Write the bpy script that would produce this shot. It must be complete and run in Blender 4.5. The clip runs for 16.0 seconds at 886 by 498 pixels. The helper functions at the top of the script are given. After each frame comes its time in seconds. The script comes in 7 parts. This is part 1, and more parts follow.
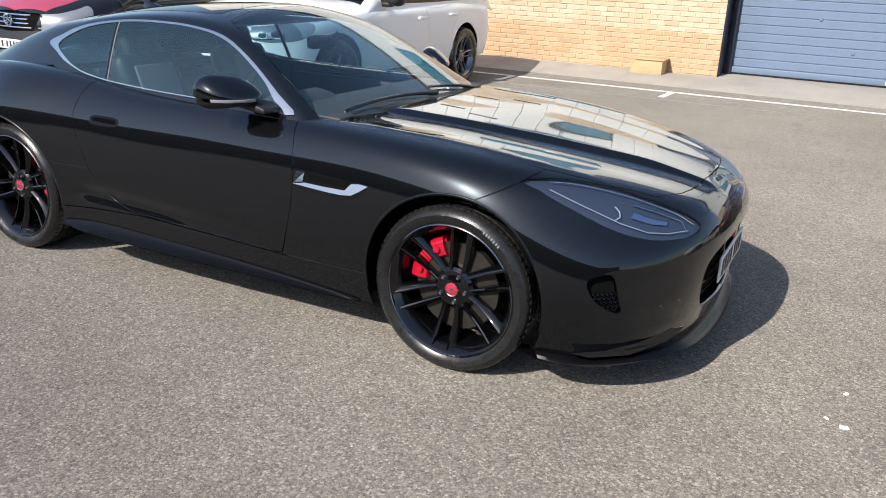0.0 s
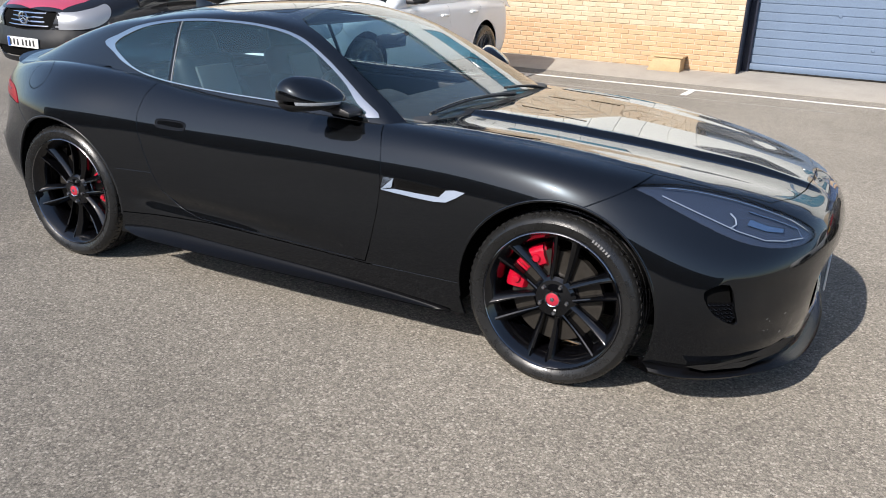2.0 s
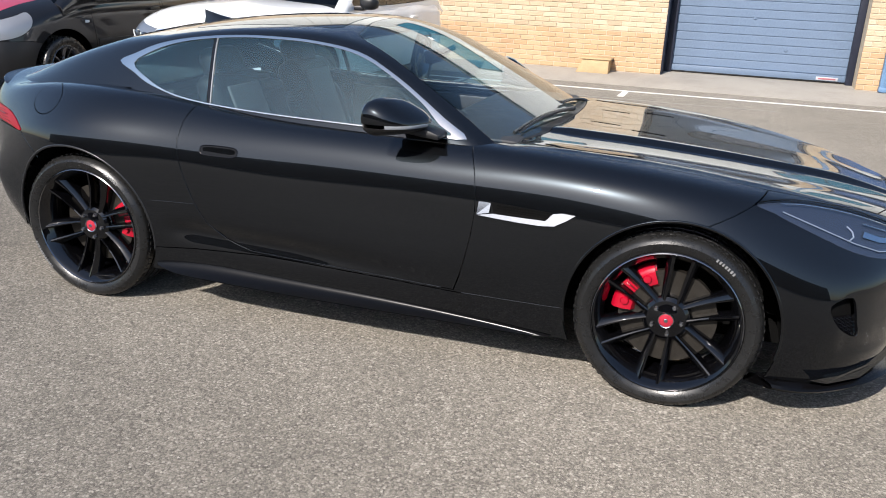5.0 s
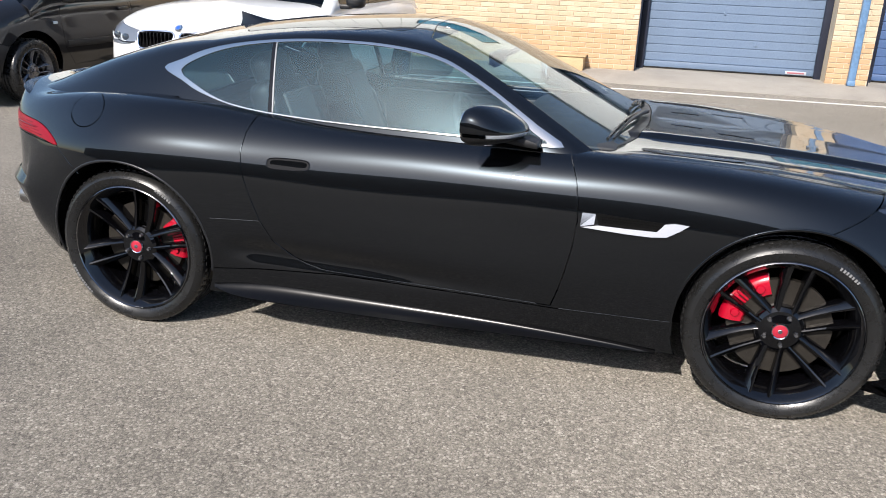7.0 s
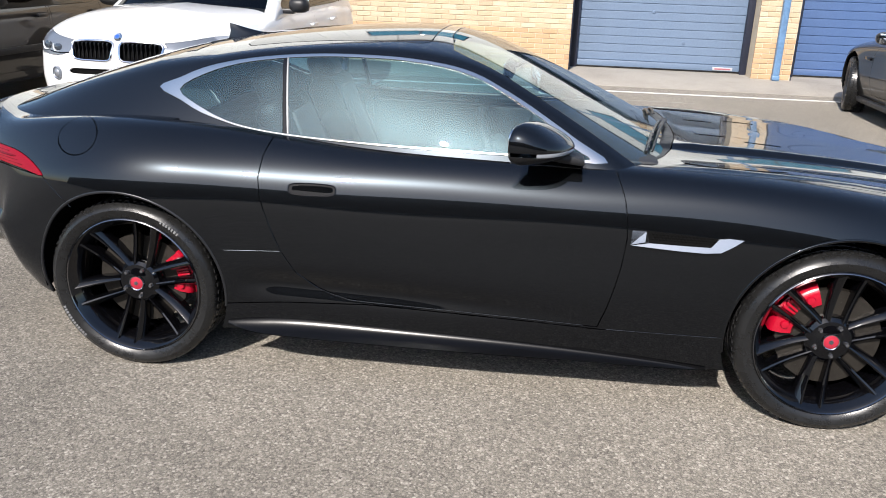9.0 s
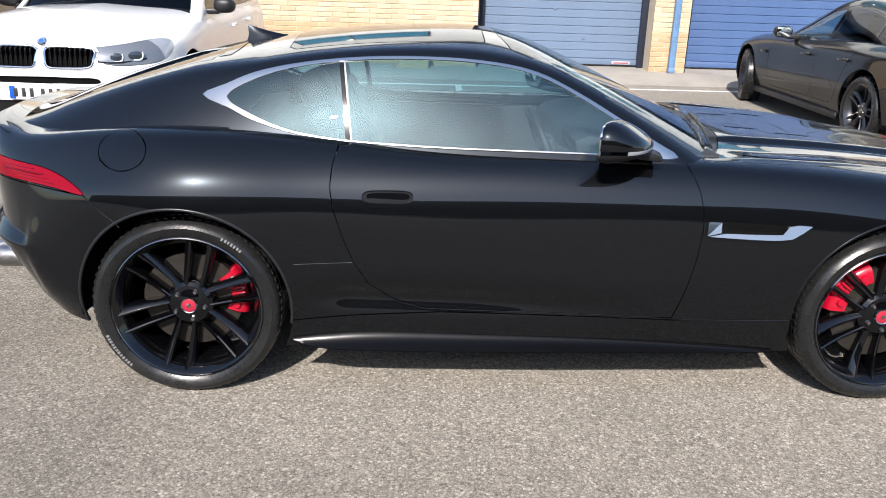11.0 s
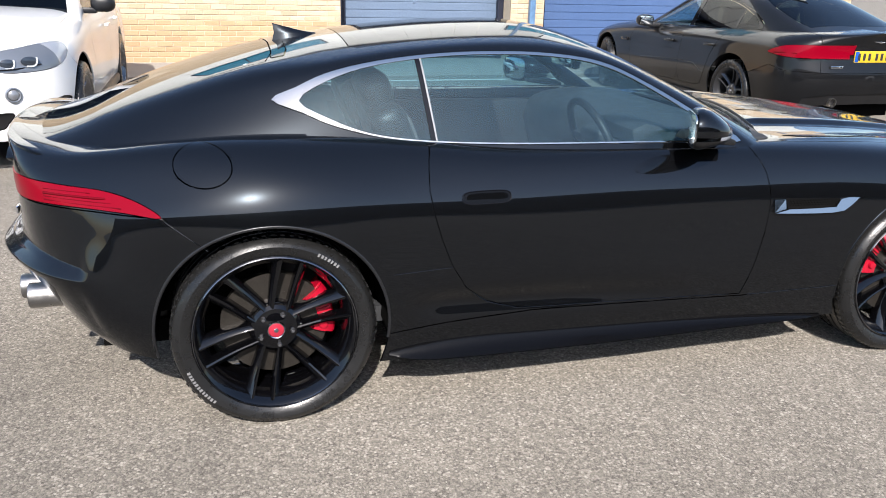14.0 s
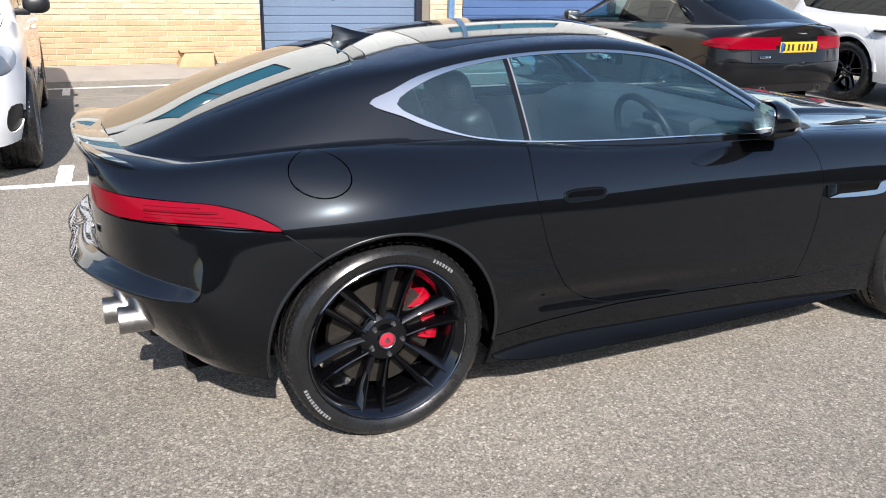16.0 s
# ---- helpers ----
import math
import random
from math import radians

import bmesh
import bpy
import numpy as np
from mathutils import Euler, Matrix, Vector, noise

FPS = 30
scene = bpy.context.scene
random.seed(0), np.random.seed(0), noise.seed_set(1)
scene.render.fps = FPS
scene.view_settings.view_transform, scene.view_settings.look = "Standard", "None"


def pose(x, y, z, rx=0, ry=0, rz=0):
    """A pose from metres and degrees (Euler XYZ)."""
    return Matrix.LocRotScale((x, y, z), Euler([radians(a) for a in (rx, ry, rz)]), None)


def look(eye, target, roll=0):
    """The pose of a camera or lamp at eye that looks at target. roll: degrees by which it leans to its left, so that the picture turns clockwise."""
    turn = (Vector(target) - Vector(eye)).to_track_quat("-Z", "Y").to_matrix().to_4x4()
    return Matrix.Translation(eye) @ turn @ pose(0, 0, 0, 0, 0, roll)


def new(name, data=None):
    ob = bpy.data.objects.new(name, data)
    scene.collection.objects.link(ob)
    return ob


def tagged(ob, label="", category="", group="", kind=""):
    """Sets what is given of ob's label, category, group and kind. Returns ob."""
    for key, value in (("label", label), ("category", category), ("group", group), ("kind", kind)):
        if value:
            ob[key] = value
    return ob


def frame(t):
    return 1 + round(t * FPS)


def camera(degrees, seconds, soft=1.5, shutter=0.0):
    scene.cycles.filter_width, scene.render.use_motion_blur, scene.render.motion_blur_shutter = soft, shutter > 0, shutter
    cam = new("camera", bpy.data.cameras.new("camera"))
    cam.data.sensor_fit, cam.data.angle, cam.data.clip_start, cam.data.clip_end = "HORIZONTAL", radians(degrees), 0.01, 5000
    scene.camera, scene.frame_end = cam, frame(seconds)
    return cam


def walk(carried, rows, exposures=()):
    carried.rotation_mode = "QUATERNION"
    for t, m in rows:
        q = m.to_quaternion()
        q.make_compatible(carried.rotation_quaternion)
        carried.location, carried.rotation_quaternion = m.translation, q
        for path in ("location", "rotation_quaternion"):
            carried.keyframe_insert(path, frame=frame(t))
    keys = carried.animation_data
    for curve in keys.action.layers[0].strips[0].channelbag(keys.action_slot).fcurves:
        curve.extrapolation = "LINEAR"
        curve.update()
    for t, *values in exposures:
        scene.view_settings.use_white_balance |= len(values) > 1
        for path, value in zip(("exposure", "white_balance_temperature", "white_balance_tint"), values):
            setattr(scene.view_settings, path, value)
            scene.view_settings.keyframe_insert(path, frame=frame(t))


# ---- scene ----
cam = camera(57.5, 16.0, soft=0.95)
METRES, EYE = 5.04, 1.552
START = pose(3.957, -3.495, EYE, 0, 0.31, 0) @ pose(0, 0, 0, 0, 0, 27.55)
ROWS = [
    (0.0, 0.0, 0.0, 0.0, 0.92, -19.59, -2.59),
    (0.5, -0.0268, 0.0017, 0.0003, 0.96, -19.61, -2.78),
    (1.0, -0.0534, 0.0023, -0.0022, 0.87, -19.59, -2.68),
    (1.5, -0.0686, 0.0097, -0.004, 0.55, -19.69, -2.56),
    (2.0, -0.0837, 0.0262, -0.0039, 0.1, -19.76, -2.54),
    (2.5, -0.1027, 0.0418, 0.0018, -1.18, -19.73, -2.57),
    (3.0, -0.1285, 0.0476, 0.0031, -3.03, -19.6, -2.62),
    (3.5, -0.1609, 0.0479, 0.0025, -5.09, -19.48, -2.64),
    (4.0, -0.194, 0.0497, -0.0012, -6.58, -19.42, -2.64),
    (6.5, -0.3243, 0.1124, -0.0022, -11.41, -19.35, -2.52),
    (7.0, -0.3531, 0.1315, -0.0052, -12.91, -19.39, -2.48),
    (7.5, -0.3731, 0.1537, -0.0033, -13.77, -19.45, -2.41),
    (8.0, -0.388, 0.1651, -0.0001, -15.07, -19.35, -2.32),
    (10.5, -0.53, 0.2489, -0.004, -27.3, -19.18, -2.12),
    (11.0, -0.5657, 0.263, -0.0052, -29.29, -19.05, -2.14),
    (11.5, -0.5919, 0.2817, -0.008, -31.39, -19.08, -2.06),
    (12.0, -0.6077, 0.3082, -0.0089, -33.32, -19.18, -1.97),
    (12.5, -0.6262, 0.3331, -0.0081, -35.44, -19.16, -1.9),
    (13.0, -0.6587, 0.3481, -0.006, -37.64, -18.98, -1.93),
    (13.5, -0.6922, 0.3636, -0.0057, -40.67, -18.88, -1.86),
    (14.0, -0.7151, 0.3916, -0.0125, -43.05, -18.98, -1.79),
    (14.5, -0.732, 0.4244, -0.0111, -45.24, -19.12, -1.75),
    (15.0, -0.7599, 0.4491, -0.0103, -46.91, -19.01, -1.73),
    (15.5, -0.7972, 0.473, -0.0104, -49.23, -18.88, -1.73),
    (16.0, -0.8124, 0.5034, -0.0141, -51.7, -19.02, -1.59),
]
walk(cam, [(t, START @ pose(METRES * x, METRES * y, METRES * z, 90 + pitch, roll, yaw)) for t, x, y, z, yaw, pitch, roll in ROWS],
     [(0.0, 0.34, 6690, 10), (8.0, 0.36, 6640, 10), (11.5, 0.50, 6600, 11), (16.0, 0.52, 6550, 11)])

# ---- light ----
SUN_TRAVEL = Vector((0.30, 1.25, -1.0)).normalized()
SUN_ELEVATION = math.asin(-SUN_TRAVEL.z)
world = bpy.data.worlds.new("clear_sky")
scene.world = world
world.use_nodes = True
wn = world.node_tree
wn.nodes.clear()
w_out = wn.nodes.new("ShaderNodeOutputWorld")
w_bg = wn.nodes.new("ShaderNodeBackground")
w_sky = wn.nodes.new("ShaderNodeTexSky")
w_sky.sky_type = "NISHITA"
w_sky.sun_disc = False
w_sky.sun_elevation = SUN_ELEVATION
w_sky.sun_rotation = math.atan2(-SUN_TRAVEL.x, -SUN_TRAVEL.y)
w_sky.dust_density = 1.1
w_sky.ozone_density = 3.0
w_bg.inputs["Strength"].default_value = 0.148
wn.links.new(w_sky.outputs[0], w_bg.inputs[0])
wn.links.new(w_bg.outputs[0], w_out.inputs[0])
sun_data = bpy.data.lights.new("sun", "SUN")
sun_data.energy = 5.0
sun_data.angle = radians(0.55)
sun_data.color = (1.0, 0.948, 0.905)
sun = new("sun", sun_data)
sun.matrix_world = look((-8, -32, 26), Vector((-8, -32, 26)) + SUN_TRAVEL)

# ---- materials ----
def material(name, colour=(0.5, 0.5, 0.5), rough=0.5, metal=0.0, coat=0.0, coat_rough=0.02, spec=0.5, emit=0.0):
    m = bpy.data.materials.new(name)
    m.use_nodes = True
    b = m.node_tree.nodes["Principled BSDF"]
    b.inputs["Base Color"].default_value = (*colour, 1)
    b.inputs["Roughness"].default_value = rough
    b.inputs["Metallic"].default_value = metal
    b.inputs["Specular IOR Level"].default_value = spec
    b.inputs["Coat Weight"].default_value = coat
    b.inputs["Coat Roughness"].default_value = coat_rough
    if emit:
        b.inputs["Emission Color"].default_value = (*colour, 1)
        b.inputs["Emission Strength"].default_value = emit
    return m


class Nodes:
    """Short hand for the nodes of one material."""

    def __init__(self, m):
        self.t = m.node_tree
        self.b = self.t.nodes["Principled BSDF"]
        self.co = self.t.nodes.new("ShaderNodeTexCoord").outputs["Object"]

    def add(self, kind, **ins):
        n = self.t.nodes.new("ShaderNode" + kind)
        for k, v in ins.items():
            self.put(n.inputs[k.replace("_", " ")], v)
        return n

    def put(self, socket, v):
        if isinstance(v, bpy.types.NodeSocket):
            self.t.links.new(v, socket)
        else:
            socket.default_value = v

    def noise(self, scale, detail=4.0, rough=0.6, co=None):
        return self.add("TexNoise", Vector=co or self.co, Scale=scale, Detail=detail, Roughness=rough).outputs["Fac"]

    def ramp(self, fac, *stops):
        n = self.add("ValToRGB", Fac=fac)
        e = n.color_ramp.elements
        while len(e) < len(stops):
            e.new(0.5)
        for el, (p, c) in zip(e, stops):
            el.position = p
            el.color = (*c, 1) if not isinstance(c, (int, float)) else (c, c, c, 1)
        return n.outputs["Color"]

    def mix(self, fac, a, b, blend="MIX"):
        n = self.t.nodes.new("ShaderNodeMix")
        n.data_type = "RGBA"
        n.blend_type = blend
        self.put(n.inputs[0], fac)
        self.put(n.inputs[6], (*a, 1) if isinstance(a, tuple) and len(a) == 3 else a)
        self.put(n.inputs[7], (*b, 1) if isinstance(b, tuple) and len(b) == 3 else b)
        return n.outputs[2]

    def math(self, op, a, b=0.0):
        n = self.t.nodes.new("ShaderNodeMath")
        n.operation = op
        self.put(n.inputs[0], a)
        self.put(n.inputs[1], b)
        return n.outputs[0]

    def bump(self, height, strength=0.3, distance=0.01):
        n = self.add("Bump", Height=height, Strength=strength, Distance=distance)
        self.put(self.b.inputs["Normal"], n.outputs[0])


def mottled(name, colour, rough=0.6, metal=0.0, amount=0.15, fine=60.0, coarse=3.0, bump=0.15, depth=0.003, coat=0.0):
    """A plain paint or plastic with grain and large soft stains."""
    m = material(name, colour, rough, metal, coat)
    n = Nodes(m)
    dark = tuple(c * (1 - amount) for c in colour)
    light = tuple(min(1, c * (1 + amount)) for c in colour)
    big = n.ramp(n.noise(coarse, 5), (0.3, dark), (0.7, light))
    col = n.mix(0.5, big, n.ramp(n.noise(fine, 3), (0.3, dark), (0.7, light)))
    n.put(n.b.inputs["Base Color"], col)
    n.put(n.b.inputs["Roughness"], n.ramp(n.noise(coarse * 2), (0.3, max(0.02, rough - 0.08)), (0.7, min(1, rough + 0.08))))
    if bump:
        n.bump(n.noise(fine, 3), bump, depth)
    return m


def glass(name, tint, normal=0.08, rough=0.0, film=0.0):
    """A thin pane, alike from both sides: tinted pass-through with a mirror gloss by the angle of view; normal: the gloss seen straight on."""
    m = bpy.data.materials.new(name)
    m.use_nodes = True
    t = m.node_tree
    t.nodes.clear()
    out = t.nodes.new("ShaderNodeOutputMaterial")
    mix = t.nodes.new("ShaderNodeMixShader")
    facing = t.nodes.new("ShaderNodeLayerWeight")
    facing.inputs["Blend"].default_value = 0.5
    fifth = t.nodes.new("ShaderNodeMath")
    fifth.operation = "POWER"
    fifth.inputs[1].default_value = 4.6
    t.links.new(facing.outputs["Facing"], fifth.inputs[0])
    fr = t.nodes.new("ShaderNodeMapRange")
    fr.inputs["To Min"].default_value, fr.inputs["To Max"].default_value = normal, 1.0
    t.links.new(fifth.outputs[0], fr.inputs["Value"])
    clear = t.nodes.new("ShaderNodeBsdfTransparent")
    clear.inputs[0].default_value = (*tint, 1)
    gloss = t.nodes.new("ShaderNodeBsdfGlossy")
    gloss.inputs["Roughness"].default_value = rough
    t.links.new(fr.outputs[0], mix.inputs[0])
    t.links.new(clear.outputs[0], mix.inputs[1])
    t.links.new(gloss.outputs[0], mix.inputs[2])
    last = mix.outputs[0]
    if film:
        # dust film, coloured teal so it also carries the sky's glow on the pane
        dust = t.nodes.new("ShaderNodeBsdfDiffuse")
        dust.inputs[0].default_value = (0.17, 0.50, 0.66, 1)
        haze = t.nodes.new("ShaderNodeBsdfGlossy")
        haze.inputs["Roughness"].default_value = 0.3
        haze.inputs[0].default_value = (0.45, 0.85, 1.0, 1)
        both = t.nodes.new("ShaderNodeMixShader")
        t.links.new(dust.outputs[0], both.inputs[1])
        t.links.new(haze.outputs[0], both.inputs[2])
        both.inputs[0].default_value = 0.28
        co = t.nodes.new("ShaderNodeTexCoord")
        nz = t.nodes.new("ShaderNodeTexNoise")
        nz.inputs["Scale"].default_value = 5.0
        nz.inputs["Detail"].default_value = 6.0
        t.links.new(co.outputs["Object"], nz.inputs["Vector"])
        amt = t.nodes.new("ShaderNodeMapRange")
        amt.inputs["From Min"].default_value, amt.inputs["From Max"].default_value = 0.3, 0.7
        amt.inputs["To Min"].default_value, amt.inputs["To Max"].default_value = film * 0.75, film * 1.25
        t.links.new(nz.outputs["Fac"], amt.inputs["Value"])
        over = t.nodes.new("ShaderNodeMixShader")
        t.links.new(amt.outputs[0], over.inputs[0])
        t.links.new(last, over.inputs[1])
        t.links.new(both.outputs[0], over.inputs[2])
        last = over.outputs[0]
    t.links.new(last, out.inputs[0])
    return m


def car_paint(name, colour, flake=0.3, rough=0.32, metal=0.0, spec=0.5):
    """Base coat with fine flakes under a clear coat, with a thin film of dust."""
    m = material(name, colour, rough, metal, 1.0, 0.004, spec)
    n = Nodes(m)
    speck = n.add("TexVoronoi", Vector=n.co, Scale=900.0)
    bright = tuple(min(1, c * (1 + flake) + 0.004 * flake) for c in colour)
    n.put(n.b.inputs["Base Color"], n.mix(speck.outputs["Distance"], colour, bright))
    n.put(n.b.inputs["Coat Roughness"], n.ramp(n.noise(4.0, 6), (0.4, 0.012), (0.75, 0.028)))
    return m


BLACK_PAINT = car_paint("black_car_paint", (0.0008, 0.0009, 0.0012), 0.8, 0.25, 0.0, 0.125)
BLACK_PAINT.node_tree.nodes["Principled BSDF"].inputs["Coat IOR"].default_value = 1.58
BLACK_PAINT.node_tree.nodes["Principled BSDF"].inputs["Specular Tint"].default_value = (0.66, 0.84, 1.0, 1)
WHITE_PAINT = car_paint("white_car_paint", (0.85, 0.85, 0.84), 0.02, 0.4)
GREY_PAINT = car_paint("dark_grey_car_paint", (0.004, 0.0042, 0.0048), 0.8, 0.34, 0.0, 0.12)
GREY_PAINT.node_tree.nodes["Principled BSDF"].inputs["Coat IOR"].default_value = 1.38
VAN_PAINT = car_paint("black_van_paint", (0.006, 0.006, 0.007), 0.5, 0.35, 0.0, 0.15)
PINK_FILM = car_paint("pink_bonnet_film", (0.42, 0.05, 0.09), 0.25, 0.35, 0.25)
for paint in (WHITE_PAINT,):
    paint.node_tree.nodes["Principled BSDF"].inputs["Coat IOR"].default_value = 1.36
TRIM_CHROME = material("polished_window_trim", (0.88, 0.84, 0.78), 0.10, 1.0)
VENT_SILVER = material("satin_silver", (0.50, 0.49, 0.48), 0.09, 1.0)
ZINC = material("bright_zinc", (0.33, 0.33, 0.34), 0.25, 0.9)
CHROME = material("chrome", (0.86, 0.87, 0.89), 0.09, 1.0)
DARK_CHROME = material("dark_chrome", (0.25, 0.25, 0.26), 0.12, 1.0)
STEEL = mottled("brushed_steel", (0.5, 0.48, 0.45), 0.35, 1.0, 0.15, 200, 20, 0.1, 0.0005)
DISC_STEEL = mottled("brake_disc_iron", (0.045, 0.04, 0.034), 0.45, 0.6, 0.25, 300, 25, 0.1, 0.0005)
WHEEL_BLACK = material("gloss_black_alloy", (0.002, 0.002, 0.0026), 0.3, 0.0, 1.0, 0.03, 0.03)
WHEEL_BLACK.node_tree.nodes["Principled BSDF"].inputs["Coat IOR"].default_value = 1.62
DARK_ALLOY = material("dark_grey_alloy", (0.10, 0.10, 0.105), 0.28, 0.8)
WHEEL_BLACK.node_tree.nodes["Principled BSDF"].inputs["Coat IOR"].default_value = 1.62
GREY_ALLOY = material("grey_alloy", (0.22, 0.22, 0.23), 0.25, 0.85)
SATIN_BLACK = mottled("satin_black_plastic", (0.012, 0.012, 0.013), 0.42, 0, 0.2, 400, 8, 0.1, 0.0006)
GLOSS_BLACK = material("gloss_black_plastic", (0.005, 0.005, 0.006), 0.06)
SKIRT_BLACK = material("satin_black_skirt", (0.003, 0.003, 0.0035), 0.22, 0.0, 0.0, 0.02, 0.22)
CAVITY = material("dark_cavity", (0.004, 0.004, 0.004), 0.9, spec=0.08)
RUBBER = mottled("tyre_rubber", (0.014, 0.014, 0.014), 0.29, 0, 0.25, 150, 12, 0.3, 0.0012)
RED_CALIPER = material("red_caliper_paint", (0.42, 0.004, 0.022), 0.25, 0, 0.6)
RED_CAP = material("red_centre_cap", (0.43, 0.022, 0.045), 0.3, 0, 0.6)
BRIGHT_STRIP = material("pale_satin_strip", (0.20, 0.21, 0.22), 0.4, 0.4)
RED_LENS = material("red_lamp_lens", (0.22, 0.0004, 0.010), 0.3, 0, 0.3, 0.01, 0.04)
DEEP_RED = material("deep_red_lamp_lens", (0.13, 0.001, 0.005), 0.2, 0, 0.3, 0.01, 0.1)
LEATHER = mottled("dark_leather", (0.014, 0.014, 0.015), 0.5, 0, 0.2, 300, 10, 0.3, 0.001)
PALE_LEATHER = mottled("pale_leather", (0.12, 0.118, 0.115), 0.5, 0, 0.12, 300, 10, 0.3, 0.001)
DASH = mottled("dashboard_plastic", (0.035, 0.037, 0.04), 0.6, 0, 0.2, 500, 10, 0.3, 0.001)
SIDE_GLASS = glass("tinted_side_glass", (0.42, 0.62, 0.68), 0.10, 0.0, 0.030)
SCREEN_GLASS = glass("windscreen_glass", (0.76, 0.87, 0.90), 0.10, 0.0, 0.010)
PRIVACY_GLASS = glass("privacy_glass", (0.05, 0.06, 0.065), 0.045)
REAR_GLASS = glass("coated_rear_glass", (0.10, 0.13, 0.14), 0.13)
LAMP_GLASS = glass("lamp_cover", (0.80, 0.85, 0.92), 0.05)
MIRROR_GLASS = material("mirror_silver", (0.85, 0.87, 0.87), 0.01, 1.0)
LAMP_SILVER = material("lamp_reflector", (0.55, 0.57, 0.60), 0.18, 1.0)
LAMP_BOWL = material("clear_lamp_over_silver", (0.30, 0.31, 0.33), 0.3, 0.45, 1.0, 0.01)
LAMP_SMOKE = material("dark_lamp_housing", (0.20, 0.22, 0.25), 0.3, 0.4, 1.0, 0.01)
LAMP_DARK = material("smoked_lamp_housing", (0.068, 0.082, 0.112), 0.24, 0.4)
LAMP_LENS = material("dark_projector_lens", (0.035, 0.045, 0.06), 0.12, 0.0, 1.0, 0.01)
LAMP_GUIDE = material("clear_light_guide", (0.42, 0.45, 0.49), 0.15, 0.3)
LAMP_WHITE = material("lamp_light_guide", (0.75, 0.78, 0.8), 0.2)
PLATE_WHITE = material("white_number_plate", (0.80, 0.80, 0.78), 0.3)
PLATE_YELLOW = material("yellow_number_plate", (0.70, 0.44, 0.025), 0.35)
PLATE_BLUE = material("blue_plate_band", (0.01, 0.09, 0.45), 0.3)
PLATE_INK = material("black_plate_ink", (0.03, 0.03, 0.03), 0.5)
WHITE_INK = material("white_sidewall_ink", (0.22, 0.22, 0.22), 0.5)
LABEL_PALE = material("faded_white_label", (0.42, 0.44, 0.48), 0.5)
LABEL_RED = material("faded_red_print", (0.36, 0.12, 0.14), 0.5)
LIP_GREY = material("grey_arch_edge", (0.016, 0.0165, 0.018), 0.32)


def asphalt_material():
    m = material("chipped_asphalt", (0.2, 0.19, 0.17), 0.85)
    n = Nodes(m)
    chips = n.add("TexVoronoi", Vector=n.co, Scale=112.0)
    grit = n.add("TexVoronoi", Vector=n.co, Scale=260.0)
    tone = n.add("SeparateColor", Color=chips.outputs["Color"]).outputs[0]
    col = n.ramp(tone, (0.0, (0.070, 0.063, 0.054)), (0.22, (0.142, 0.130, 0.113)), (0.66, (0.208, 0.191, 0.166)), (0.9, (0.290, 0.268, 0.236)), (1.0, (0.42, 0.398, 0.358)))
    tone2 = n.add("SeparateColor", Color=grit.outputs["Color"]).outputs[1]
    col = n.mix(0.35, col, n.ramp(tone2, (0.0, (0.07, 0.065, 0.058)), (0.6, (0.21, 0.196, 0.175)), (1.0, (0.42, 0.40, 0.36))))
    gaps = n.ramp(chips.outputs["Distance"], (0.35, 1.0), (0.75, 0.55))
    col = n.mix(0.6, col, n.mix(1.0, col, gaps, "MULTIPLY"))
    col = n.mix(1.0, col, (1.022, 1.0, 0.955), "MULTIPLY")
    stain = n.ramp(n.noise(0.55, 6, 0.65), (0.3, 0.80), (0.55, 1.0), (0.8, 1.12))
    col = n.mix(1.0, col, stain, "MULTIPLY")
    # a broad patch round one point is darkened, its edge broken by noise
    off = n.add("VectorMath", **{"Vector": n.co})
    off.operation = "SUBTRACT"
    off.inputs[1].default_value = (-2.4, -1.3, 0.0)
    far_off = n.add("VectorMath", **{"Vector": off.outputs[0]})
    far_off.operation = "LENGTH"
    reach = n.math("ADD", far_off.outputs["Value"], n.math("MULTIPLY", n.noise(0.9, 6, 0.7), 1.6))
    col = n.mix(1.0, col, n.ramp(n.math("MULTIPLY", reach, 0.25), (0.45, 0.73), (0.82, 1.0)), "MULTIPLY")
    spots = n.ramp(n.noise(2.6, 8, 0.75), (0.36, 0.78), (0.46, 1.0))
    col = n.mix(0.6, col, n.mix(1.0, col, spots, "MULTIPLY"))
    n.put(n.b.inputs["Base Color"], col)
    h = n.math("SUBTRACT", n.math("MULTIPLY", tone, 0.5), chips.outputs["Distance"])
    n.b.inputs["Diffuse Roughness"].default_value = 1.0
    n.bump(h, 0.38, 0.005)
    return m


ASPHALT = asphalt_material()


def worn_line_material():
    m = material("worn_white_road_paint", (0.72, 0.71, 0.67), 0.7)
    n = Nodes(m)
    wear = n.ramp(n.noise(28, 8, 0.7), (0.36, (0.30, 0.28, 0.25)), (0.46, (0.74, 0.73, 0.69)))
    n.put(n.b.inputs["Base Color"], wear)
    n.bump(n.noise(120, 4), 0.4, 0.003)
    return m


ROAD_PAINT = worn_line_material()
FADED_PAINT = mottled("faded_road_paint", (0.23, 0.217, 0.196), 0.8, 0, 0.25, 50, 6, 0.3, 0.003)


